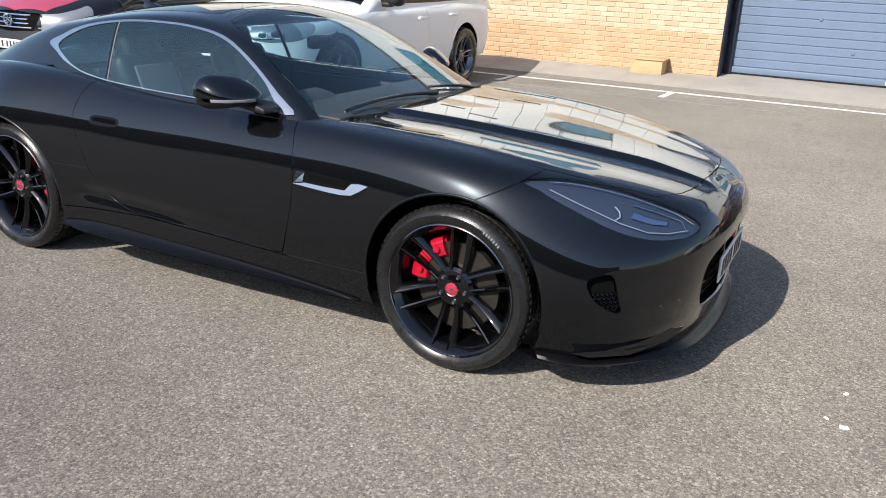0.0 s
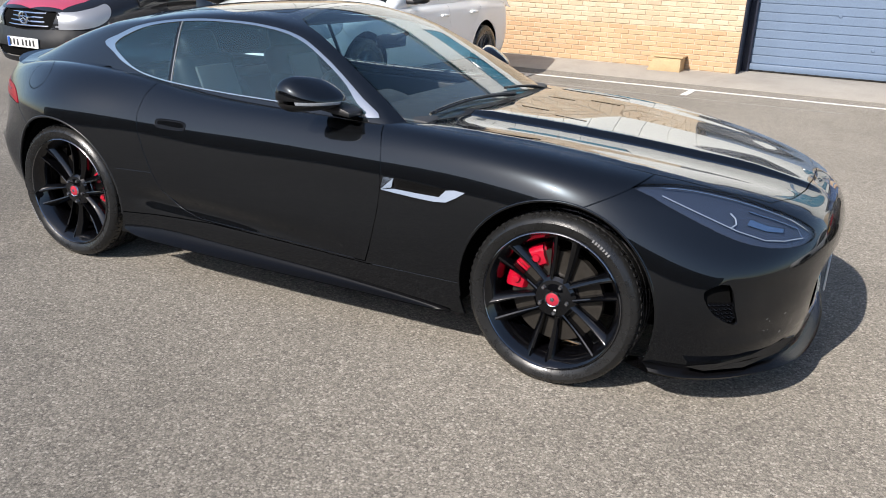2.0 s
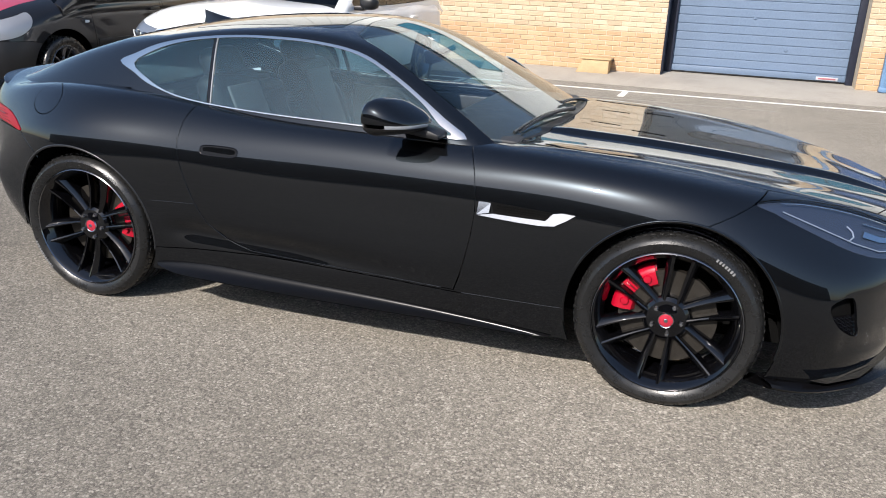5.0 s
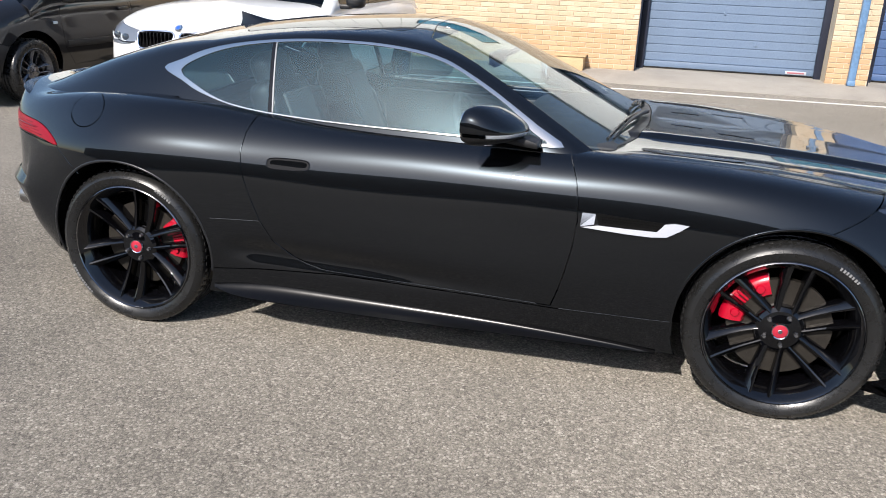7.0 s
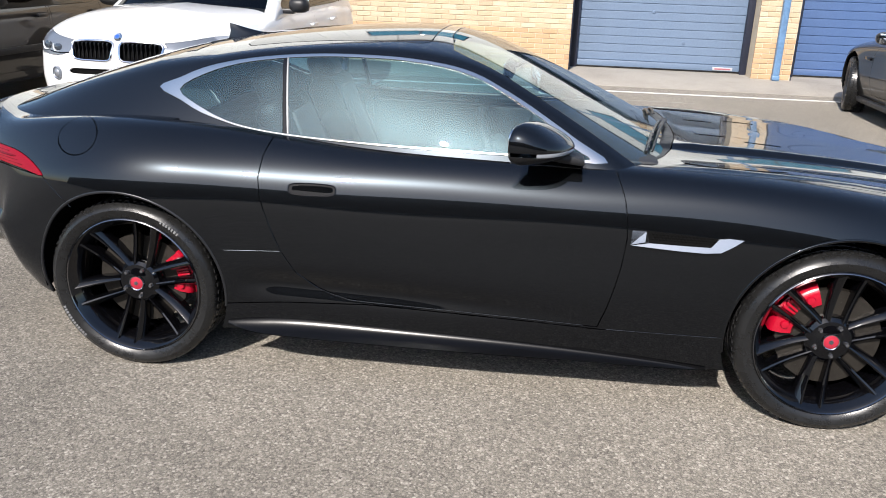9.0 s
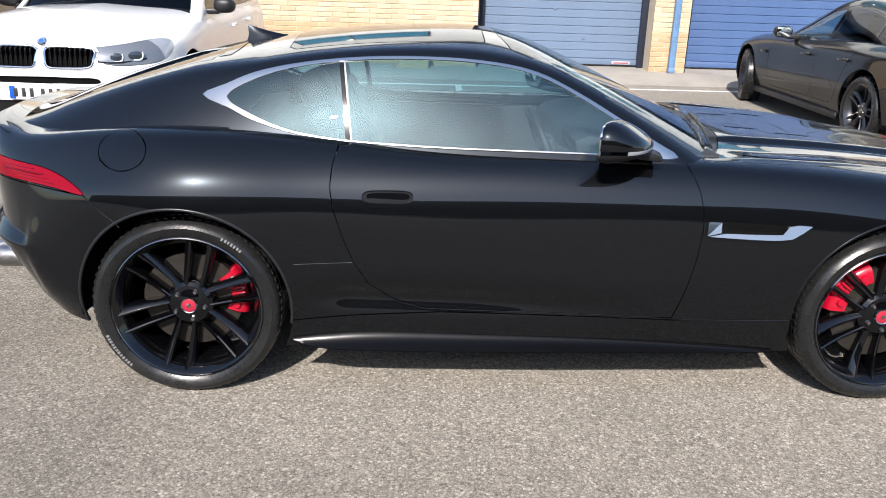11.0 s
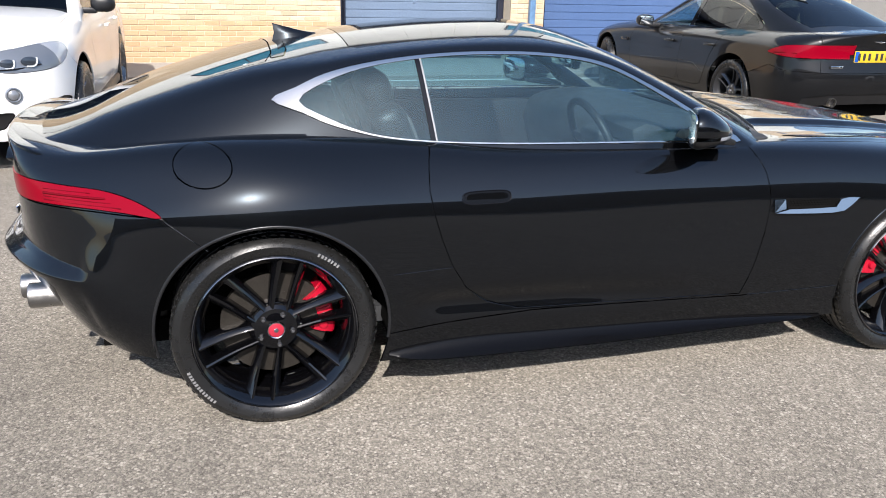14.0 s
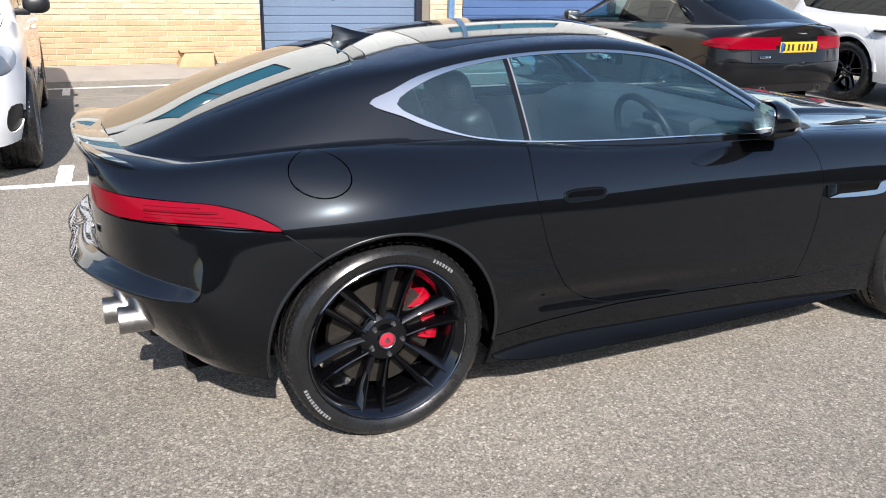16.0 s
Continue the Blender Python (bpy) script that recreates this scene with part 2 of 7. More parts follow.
def concrete_material():
    m = material("apron_concrete", (0.33, 0.30, 0.26), 0.85)
    n = Nodes(m)
    col = n.ramp(n.noise(1.2, 7, 0.65), (0.3, (0.25, 0.228, 0.195)), (0.5, (0.38, 0.345, 0.295)), (0.75, (0.47, 0.43, 0.365)))
    col = n.mix(0.4, col, n.ramp(n.noise(90, 4), (0.3, (0.14, 0.13, 0.12)), (0.7, (0.45, 0.42, 0.37))))
    n.put(n.b.inputs["Base Color"], col)
    n.bump(n.noise(60, 5), 0.5, 0.004)
    return m


CONCRETE = concrete_material()


def brick_material(name, a, b, c):
    m = material(name, a, 0.85)
    n = Nodes(m)
    rnd = n.add("ObjectInfo").outputs["Random"]
    isl = n.add("NewGeometry").outputs["Random Per Island"]
    pick = n.math("FRACT", n.math("ADD", rnd, isl))
    col = n.ramp(pick, (0.0, a), (0.5, b), (0.85, c), (1.0, tuple(x * 0.8 for x in a)))
    col = n.mix(0.35, col, n.ramp(n.noise(45, 6, 0.7), (0.3, tuple(x * 0.8 for x in a)), (0.7, c)))
    bleach = n.ramp(n.noise(1.1, 6, 0.7), (0.52, 0.0), (0.66, 1.0))
    col = n.mix(n.math("MULTIPLY", bleach, 0.45), col, (0.80, 0.74, 0.62))
    n.put(n.b.inputs["Base Color"], col)
    n.bump(n.noise(140, 5), 0.5, 0.004)
    return m


BUFF_BRICK = brick_material("buff_brick", (0.52, 0.385, 0.245), (0.585, 0.455, 0.305), (0.63, 0.52, 0.375))
RED_BRICK = brick_material("orange_brick", (0.50, 0.315, 0.175), (0.545, 0.355, 0.205), (0.58, 0.41, 0.25))
MORTAR = mottled("pale_mortar", (0.58, 0.49, 0.36), 0.9, 0, 0.2, 80, 3, 0.5, 0.003)
BLUE_DOOR = mottled("pale_blue_shutter_paint", (0.135, 0.19, 0.275), 0.5, 0, 0.12, 40, 1.2, 0.08, 0.002)
DEEP_BLUE_DOOR = mottled("blue_shutter_paint", (0.065, 0.12, 0.255), 0.5, 0, 0.12, 40, 1.2, 0.08, 0.002)
NAVY = mottled("navy_frame_paint", (0.012, 0.016, 0.032), 0.5, 0, 0.2, 60, 4, 0.1, 0.002)
PIPE_BLUE = mottled("weathered_blue_pipe_paint", (0.13, 0.24, 0.40), 0.45, 0, 0.3, 30, 5, 0.2, 0.002)
CLADDING = mottled("pale_metal_cladding", (0.80, 0.82, 0.78), 0.45, 0, 0.08, 20, 0.8, 0.05, 0.002)
DARK_WALL = mottled("dark_rendered_wall", (0.03, 0.03, 0.033), 0.9, 0, 0.3, 12, 0.5, 0.3, 0.01)
TIMBER = mottled("raw_timber", (0.50, 0.36, 0.20), 0.75, 0, 0.2, 60, 6, 0.3, 0.003)
STRIP_GLASS = material("blue_window_strip", (0.05, 0.22, 0.33), 0.06, 0.0)

# ---- mesh helpers ----
def part(name, bm, mat, parent=None, label="", smooth=40):
    """Link a bmesh as one mesh object, under a thing or a part where one is given."""
    me = bpy.data.meshes.new(name)
    bm.normal_update()
    if smooth:
        for f in bm.faces:
            f.smooth = True
        lim = radians(smooth)
        for e in bm.edges:
            e.smooth = len(e.link_faces) == 2 and e.calc_face_angle(0) < lim
    bm.to_mesh(me)
    bm.free()
    for m in mat if isinstance(mat, (list, tuple)) else [mat]:
        me.materials.append(m)
    ob = new(name, me)
    if parent:
        ob.parent = parent
    if label:
        ob["label"] = label
    return ob


def thing(name, label, category, group="", kind="", m=None):
    ob = tagged(new(name), label, category, group, kind)
    ob.empty_display_size = 0.1
    if m is not None:
        ob.matrix_world = m
    return ob


def box(bm, lo, hi, bevel=0.0, m=None, seg=2):
    """A bevelled box from corner to corner."""
    c = [(a + b) / 2 for a, b in zip(lo, hi)]
    s = [max(1e-5, b - a) for a, b in zip(lo, hi)]
    r = bmesh.ops.create_cube(bm, size=1.0, matrix=(m or Matrix()) @ Matrix.Translation(c) @ Matrix.Diagonal((*s, 1)))
    if bevel:
        es = list({e for v in r["verts"] for e in v.link_edges})
        bmesh.ops.bevel(bm, geom=es, offset=min(bevel, min(s) * 0.45), segments=seg, profile=0.5, affect="EDGES", clamp_overlap=True)
    return bm


def boxed(lo, hi, bevel=0.0, m=None):
    return box(bmesh.new(), lo, hi, bevel, m)


def lathe(bm, profile, n=64, axis="y", closed=False, m=None, arc=None):
    """Turn a profile of (radius, offset along the axis) round that axis."""
    m = m or Matrix()
    a0, a1 = arc or (0.0, 2 * math.pi)
    full = arc is None
    rings = []
    for i in range(n if full else n + 1):
        a = a0 + (a1 - a0) * i / n
        ca, sa = math.cos(a), math.sin(a)
        ring = []
        for r, o in profile:
            p = {"y": (r * ca, o, r * sa), "z": (r * ca, r * sa, o), "x": (o, r * ca, r * sa)}[axis]
            ring.append(bm.verts.new(m @ Vector(p)))
        rings.append(ring)
    k = len(profile)
    for i in range(n):
        a, b = rings[i], rings[(i + 1) % len(rings)]
        for j in range(k if closed else k - 1):
            q = (a[j], a[(j + 1) % k], b[(j + 1) % k], b[j])
            bm.faces.new(q)
    return bm


def prism(bm, pts, lo, hi, axis="y", bevel=0.0, m=None):
    """A flat outline drawn out along one axis."""
    m = m or Matrix()

    def put(p, d):
        return {"y": (p[0], d, p[1]), "z": (p[0], p[1], d), "x": (d, p[0], p[1])}[axis]

    a = [bm.verts.new(m @ Vector(put(p, lo))) for p in pts]
    b = [bm.verts.new(m @ Vector(put(p, hi))) for p in pts]
    fs = [bm.faces.new(a), bm.faces.new(b[::-1])]
    n = len(pts)
    for i in range(n):
        fs.append(bm.faces.new((a[i], b[i], b[(i + 1) % n], a[(i + 1) % n])))
    bmesh.ops.recalc_face_normals(bm, faces=fs)
    if bevel:
        es = [e for e in bm.edges if e.verts[0] in a + b and e.verts[1] in a + b]
        bmesh.ops.bevel(bm, geom=es, offset=bevel, segments=2, profile=0.5, affect="EDGES", clamp_overlap=True)
    return bm


def tube(bm, pts, radius, n=8, cap=True):
    """A round bar along a line of points; radius may be one number or one a point."""
    pts = [Vector(p) for p in pts]
    rad = radius if isinstance(radius, (list, tuple)) else [radius] * len(pts)
    rings = []
    up = Vector((0, 0, 1))
    for i, p in enumerate(pts):
        d = (pts[min(i + 1, len(pts) - 1)] - pts[max(i - 1, 0)]).normalized()
        if abs(d.dot(up)) > 0.95:
            up = Vector((1, 0, 0))
        s = d.cross(up).normalized()
        t = s.cross(d)
        up = t
        rings.append([bm.verts.new(p + rad[i] * (math.cos(2 * math.pi * j / n) * s + math.sin(2 * math.pi * j / n) * t)) for j in range(n)])
    for a, b in zip(rings, rings[1:]):
        for j in range(n):
            bm.faces.new((a[j], b[j], b[(j + 1) % n], a[(j + 1) % n]))
    if cap:
        bm.faces.new(rings[0])
        bm.faces.new(rings[-1][::-1])
    bmesh.ops.recalc_face_normals(bm, faces=bm.faces)
    return bm


def spline(t, p, q):
    """Natural cubic through p at t, taken at q."""
    t, p, q = np.asarray(t, float), np.asarray(p, float), np.asarray(q, float)
    n = len(t)
    h = np.diff(t)
    flat = p.reshape(n, -1)
    a = np.eye(n)
    r = np.zeros_like(flat)
    for i in range(1, n - 1):
        a[i, i - 1], a[i, i], a[i, i + 1] = h[i - 1], 2 * (h[i - 1] + h[i]), h[i]
        r[i] = 6 * ((flat[i + 1] - flat[i]) / h[i] - (flat[i] - flat[i - 1]) / h[i - 1])
    mm = np.linalg.solve(a, r)
    j = np.clip(np.searchsorted(t, q) - 1, 0, n - 2)
    d0 = (t[j + 1] - q)[:, None]
    d1 = (q - t[j])[:, None]
    hh = h[j][:, None]
    out = mm[j] * d0**3 / (6 * hh) + mm[j + 1] * d1**3 / (6 * hh) + (flat[j] / hh - mm[j] * hh / 6) * d0 + (flat[j + 1] / hh - mm[j + 1] * hh / 6) * d1
    return out.reshape((len(q),) + p.shape[1:])


def curve1(rows, q):
    """One or more values over x, through rows of (x, value, ...)."""
    r = np.array(rows, float)
    return spline(r[:, 0], r[:, 1:], q)


def params(grid):
    d = np.linalg.norm(np.diff(grid, axis=1), axis=2).mean(axis=0)
    return np.concatenate([[0], np.cumsum(np.maximum(d, 1e-4))])


def loft(lines, nu, nv, crown=0):
    """A smooth skin through lines (each a row of points, one a station): points [nv, nu, 3]; crown: more rows past the third line from the end."""
    g = np.array(lines, float)
    t = params(g)
    g = np.stack([spline(t, l, np.linspace(0, t[-1], nu)) for l in g])
    k = params(g.transpose(1, 0, 2))
    q = np.linspace(0, k[-1], nv)
    if crown:
        q = np.concatenate([np.linspace(0, k[-3], nv), np.linspace(k[-3], k[-1], crown + 1)[1:]])
    return spline(k, g, q)


def grid_normals(p):
    du = np.gradient(p, axis=1)
    dv = np.gradient(p, axis=0)
    n = np.cross(du, dv)
    n /= np.maximum(np.linalg.norm(n, axis=2, keepdims=True), 1e-12)
    return n


class Skin:
    """A half body skin (y below 0) that is cut into panels; mirrored afterwards."""

    def __init__(self, pts, out=(0, -1, 0)):
        nv, nu, _ = pts.shape
        self.bm = bmesh.new()
        self.nl = self.bm.verts.layers.float_vector.new("smooth_normal")
        self.tag = self.bm.faces.layers.int.new("panel")
        nor = grid_normals(pts)
        mid = nor[nv // 3, nu // 2]
        self.flip = np.dot(mid, out) < 0
        if self.flip:
            nor = -nor
        nor[np.abs(pts[:, :, 1]) < 1e-4] *= (1, 0, 1)
        nor /= np.maximum(np.linalg.norm(nor, axis=2, keepdims=True), 1e-9)
        vs = []
        for i in range(nv):
            row = []
            for j in range(nu):
                v = self.bm.verts.new(pts[i, j])
                v[self.nl] = nor[i, j]
                row.append(v)
            vs.append(row)
        for i in range(nv - 1):
            for j in range(nu - 1):
                q = (vs[i][j], vs[i][j + 1], vs[i + 1][j + 1], vs[i + 1][j])
                self.bm.faces.new(q[::-1] if self.flip else q)
        self.bm.faces.index_update()
        self.names = {}

    def cut(self, name, poly, axes="xz", keep=None, only=None):
        """Mark as panel 'name' all that lies inside an outline seen along one axis. keep: a test on the face's middle. only: names that may be overwritten."""
        ia, ib = "xyz".index(axes[0]), "xyz".index(axes[1])
        ic = 3 - ia - ib
        poly = [(float(a), float(b)) for a, b in poly]
        lo = [min(p[i] for p in poly) - 0.02 for i in (0, 1)]
        hi = [max(p[i] for p in poly) + 0.02 for i in (0, 1)]
        tag, num = self.tag, self.names.setdefault(name, len(self.names) + 1)
        ok = None if only is None else {self.names.get(o, 0) for o in only}

        def near(f):
            c = [v.co for v in f.verts]
            a = [p[ia] for p in c]
            b = [p[ib] for p in c]
            return max(a) >= lo[0] and min(a) <= hi[0] and max(b) >= lo[1] and min(b) <= hi[1] and (keep is None or keep(f.calc_center_median())) and (ok is None or f[tag] in ok)

        pool = {f for f in self.bm.faces if near(f)}
        n = len(poly)
        for i in range(n):
            p, q = poly[i], poly[(i + 1) % n]
            l = math.hypot(q[0] - p[0], q[1] - p[1])
            if l < 1e-6:
                continue
            nx, ny = (q[1] - p[1]) / l, -(q[0] - p[0]) / l
            no, co = [0, 0, 0], [0, 0, 0]
            no[ia], no[ib] = nx, ny
            co[ia], co[ib] = p
            a0, a1 = min(p[0], q[0]) - 1e-4, max(p[0], q[0]) + 1e-4
            b0, b1 = min(p[1], q[1]) - 1e-4, max(p[1], q[1]) + 1e-4
            hit = []
            for f in pool:
                c = [v.co for v in f.verts]
                a = [v[ia] for v in c]
                b = [v[ib] for v in c]
                if max(a) < a0 or min(a) > a1 or max(b) < b0 or min(b) > b1:
                    continue
                s = [(x - p[0]) * nx + (y - p[1]) * ny for x, y in zip(a, b)]
                if max(s) > 1e-6 and min(s) < -1e-6:
                    hit.append(f)
            if not hit:
                continue
            geom = list({e for f in hit for e in f.edges}) + list({v for f in hit for v in f.verts}) + hit
            r = bmesh.ops.bisect_plane(self.bm, geom=geom, dist=2e-5, plane_co=co, plane_no=no)
            pool.update(g for g in r["geom"] if isinstance(g, bmesh.types.BMFace))
            pool = {f for f in pool if f.is_valid}
        pts = np.array(poly)
        nxt = np.roll(pts, -1, axis=0)
        for f in pool:
            c = f.calc_center_median()
            x, y = c[ia], c[ib]
            cr = ((pts[:, 1] > y) != (nxt[:, 1] > y)) & (x < (nxt[:, 0] - pts[:, 0]) * (y - pts[:, 1]) / np.where(nxt[:, 1] == pts[:, 1], 1e-9, nxt[:, 1] - pts[:, 1]) + pts[:, 0])
            if cr.sum() % 2 and (keep is None or keep(c)) and (ok is None or f[tag] in ok):
                f[tag] = num
        return self

    def panel(self, name, both=True, gap=0.0024, lip=0.012, shift=0.0, mirror=None, thick=0.0):
        """The panel's mesh: verts, faces and normals, drawn back by the gap all round, with a turned-in lip. both: joined with its mirror; mirror: the mirror alone."""
        num = self.names.get(name, 0) if name else 0
        fs = [f for f in self.bm.faces if f[self.tag] == num]
        index, co, no, faces = {}, [], [], []
        for f in fs:
            ids = []
            for v in f.verts:
                if v not in index:
                    index[v] = len(co)
                    co.append(v.co.copy())
                    no.append(Vector(v[self.nl]).normalized())
                ids.append(index[v])
            faces.append(ids)
        if mirror:
            co = [Vector((c.x, -c.y, c.z)) for c in co]
            no = [Vector((c.x, -c.y, c.z)) for c in no]
            faces = [f[::-1] for f in faces]
        elif both:
            seam = {}
            k = len(co)
            for i in range(k):
                if abs(co[i].y) < 2e-4:
                    seam[i] = i
                else:
                    seam[i] = len(co)
                    co.append(Vector((co[i].x, -co[i].y, co[i].z)))
                    no.append(Vector((no[i].x, -no[i].y, no[i].z)))
            faces += [[seam[i] for i in f[::-1]] for f in faces]
        count = {}
        for fi, f in enumerate(faces):
            for a, b in zip(f, f[1:] + f[:1]):
                count.setdefault((min(a, b), max(a, b)), []).append((a, b, fi))
        edge = [v[0] for v in count.values() if len(v) == 1]
        move = {}
        for a, b, fi in edge:
            d = (co[b] - co[a])
            if d.length < 1e-9:
                continue
            s = no[a].cross(d).normalized()
            for i in (a, b):
                move.setdefault(i, Vector())
                move[i] += s
        if gap:
            for i, s in move.items():
                if s.length > 1e-6:
                    co[i] = co[i] + s.normalized() * gap
        if shift:
            co = [c + n * shift for c, n in zip(co, no)]
        if lip:
            top, low = {}, {}
            for i in move:
                top[i] = len(co)
                co.append(co[i].copy())
                out = -move[i].normalized() if move[i].length > 1e-6 else no[i]
                no.append((out * 0.8 + no[i] * 0.4).normalized())
                low[i] = len(co)
                co.append(co[i] - no[i] * lip)
                no.append(out)
            for a, b, fi in edge:
                if a in top and b in top:
                    faces.append([top[b], top[a], low[a], low[b]])
        return co, faces, no

    def build(self, ob_name, panel, mat, parent, label="", **kw):
        co, faces, no = self.panel(panel, **kw)
        me = bpy.data.meshes.new(ob_name)
        me.from_pydata(co, [], faces)
        me.polygons.foreach_set("use_smooth", [True] * len(me.polygons))
        me.update()
        me.normals_split_custom_set_from_vertices(no)
        me.materials.append(mat)
        ob = new(ob_name, me)
        ob.parent = parent
        if label:
            ob["label"] = label
        if mat.name.endswith("_glass"):
            ob.visible_shadow = False
        return ob

    def reach(self, y, z, front=True):
        """How far ahead (or back) the skin lies at y and z."""
        best, bd = None, 9.0
        for v in self.bm.verts:
            if (v.co.x > 1.3) == front:
                d = (v.co.y + abs(y)) ** 2 + (v.co.z - z) ** 2
                if d < bd:
                    best, bd = v.co.x, d
        return best


def circle(x, z, r, n=48, rz=None):
    return [(x + r * math.cos(2 * math.pi * i / n), z + (rz or r) * math.sin(2 * math.pi * i / n)) for i in range(n)]


def smooth_poly(pts, per=6, closed=True):
    """A rounded outline through the points."""
    out = []
    n = len(pts)
    for i in range(n if closed else n - 1):
        p0, p1, p2, p3 = (Vector(pts[(i + k) % n]) if closed else Vector(pts[min(max(i + k, 0), n - 1)]) for k in (-1, 0, 1, 2))
        for j in range(per):
            t = j / per
            out.append(tuple(0.5 * ((2 * p1) + (p2 - p0) * t + (2 * p0 - 5 * p1 + 4 * p2 - p3) * t * t + (3 * p1 - p0 - 3 * p2 + p3) * t**3)))
    return out

# ---- the yard ----
WALL_Y, APRON_Z = 9.25, 0.14
ground_bm = bmesh.new()
xs = [-400.0, -60.0, 60.0, 400.0]
rows = [[ground_bm.verts.new((x, y, 0.0)) for x in xs] for y in [-400.0, -60.0, -20.0, 8.3]]
rows.append([ground_bm.verts.new((x, 8.9, 0.10)) for x in xs])
rows.append([ground_bm.verts.new((x, WALL_Y + 0.9, APRON_Z)) for x in xs])
rows.append([ground_bm.verts.new((x, 400.0, APRON_Z)) for x in xs])
for ra, rb in zip(rows, rows[1:]):
    for i in range(len(xs) - 1):
        ground_bm.faces.new((ra[i], ra[i + 1], rb[i + 1], rb[i]))
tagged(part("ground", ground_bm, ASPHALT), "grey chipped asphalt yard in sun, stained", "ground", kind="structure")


def strip(name, a, b, width, z, mat, label, thick=0.004, end_z=None):
    """A painted strip on the ground, a few millimetres thick, with ragged edges."""
    rnd = random.Random(name + str(a))
    a, b = Vector((*a, 0)), Vector((*b, 0))
    d = (b - a).normalized()
    s = Vector((-d.y, d.x, 0))
    n = max(4, int((b - a).length / 0.06))
    bm = bmesh.new()
    l, r = [], []
    for i in range(n + 1):
        p = a.lerp(b, i / n)
        l.append(p + s * (width / 2 + rnd.uniform(-0.008, 0.004)))
        r.append(p - s * (width / 2 + rnd.uniform(-0.008, 0.004)))
    up = [bm.verts.new((p.x, p.y, z + thick)) for p in l], [bm.verts.new((p.x, p.y, z + thick)) for p in r]
    dn = [bm.verts.new((p.x, p.y, z - 0.01)) for p in l], [bm.verts.new((p.x, p.y, z - 0.01)) for p in r]
    for i in range(n):
        bm.faces.new((up[1][i], up[1][i + 1], up[0][i + 1], up[0][i]))
        bm.faces.new((up[0][i], up[0][i + 1], dn[0][i + 1], dn[0][i]))
        bm.faces.new((up[1][i + 1], up[1][i], dn[1][i], dn[1][i + 1]))
    for e in (0, n):
        q = (up[0][e], dn[0][e], dn[1][e], up[1][e])
        bm.faces.new(q if e == 0 else q[::-1])
    return tagged(part(name, bm, mat, smooth=0), label, "road marking", kind="structure")


strip("road_marking", (-7.0, 7.78), (6.3, 8.12), 0.085, 0.0, ROAD_PAINT, "long worn white parking line on asphalt")
for tx in (-0.95, 1.42, -3.4):
    ty = 7.92 + (tx - 0.0) * 0.023
    strip("road_marking", (tx, ty - 0.55), (tx + 0.01, ty), 0.09, 0.0005, ROAD_PAINT, "short worn white bay tick on asphalt")
strip("road_marking", (-3.5, 7.05), (3.4, 7.25), 0.05, 0.0, FADED_PAINT, "faint old parking line on asphalt", 0.002)
strip("road_marking", (-1.42, 3.05), (-0.58, 3.0), 0.09, 0.0, ROAD_PAINT, "short worn white bay line on asphalt")
strip("road_marking", (-1.0, 3.03), (-0.97, 3.62), 0.11, 0.0005, ROAD_PAINT, "short worn white bay tick on asphalt")

# the apron of concrete along the wall
apron = bmesh.new()
prism(apron, [(8.42, 0.0), (8.42, 0.024), (8.60, 0.056), (8.90, 0.108), (WALL_Y + 0.45, APRON_Z + 0.008), (WALL_Y + 0.45, 0.0)], -9.0, 11.0, "x")
tagged(part("pavement", apron, CONCRETE), "worn pale concrete apron along the brick wall", "pavement", kind="structure")


def wall_block(name, x0, x1, z0, z1, label, depth=0.3):
    """The mortar bed of a wall; bricks are set into it."""
    return tagged(part(name, boxed((x0, WALL_Y + 0.012, z0), (x1, WALL_Y + depth, z1)), MORTAR, smooth=0), label, "wall", kind="structure")


def shutter(name, x0, x1, z0, z1, mat, label):
    """A door of horizontal ribbed slats, set back in its opening."""
    y = WALL_Y + 0.42
    door = tagged(part(name, boxed((x0, y + 0.03, z0), (x1, y + 0.06, z1)), mat, smooth=0), label, "garage door", kind="structure")
    h = 0.125
    prof = [(0.0, 0.0), (0.003, 0.003), (0.007, 0.006), (0.009, 0.016), (0.0085, 0.070), (0.008, 0.114), (0.005, 0.119), (0.0, 0.122)]
    slat = bmesh.new()
    a = [slat.verts.new((x0 + 0.01, -p, q)) for p, q in prof]
    b = [slat.verts.new((x1 - 0.01, -p, q)) for p, q in prof]
    for i in range(len(prof) - 1):
        slat.faces.new((a[i], b[i], b[i + 1], a[i + 1]))
    first = part("slat", slat, mat, door, smooth=0)
    first.location = (0, y + 0.028, z0 + 0.11)
    z = z0 + 0.11 + h
    while z < z1 - 0.13:
        s = new("slat", first.data)
        s.parent = door
        s.location = (0, y + 0.028, z)
        z += h
    part("bottom_rail", boxed((x0 + 0.005, y - 0.02, z0 + 0.02), (x1 - 0.005, y + 0.028, z0 + 0.11), 0.006), mat, door)
    part("rubber_seal", boxed((x0 + 0.005, y - 0.01, z0 - 0.002), (x1 - 0.005, y + 0.02, z0 + 0.02), 0.006), RUBBER, door)
    return door


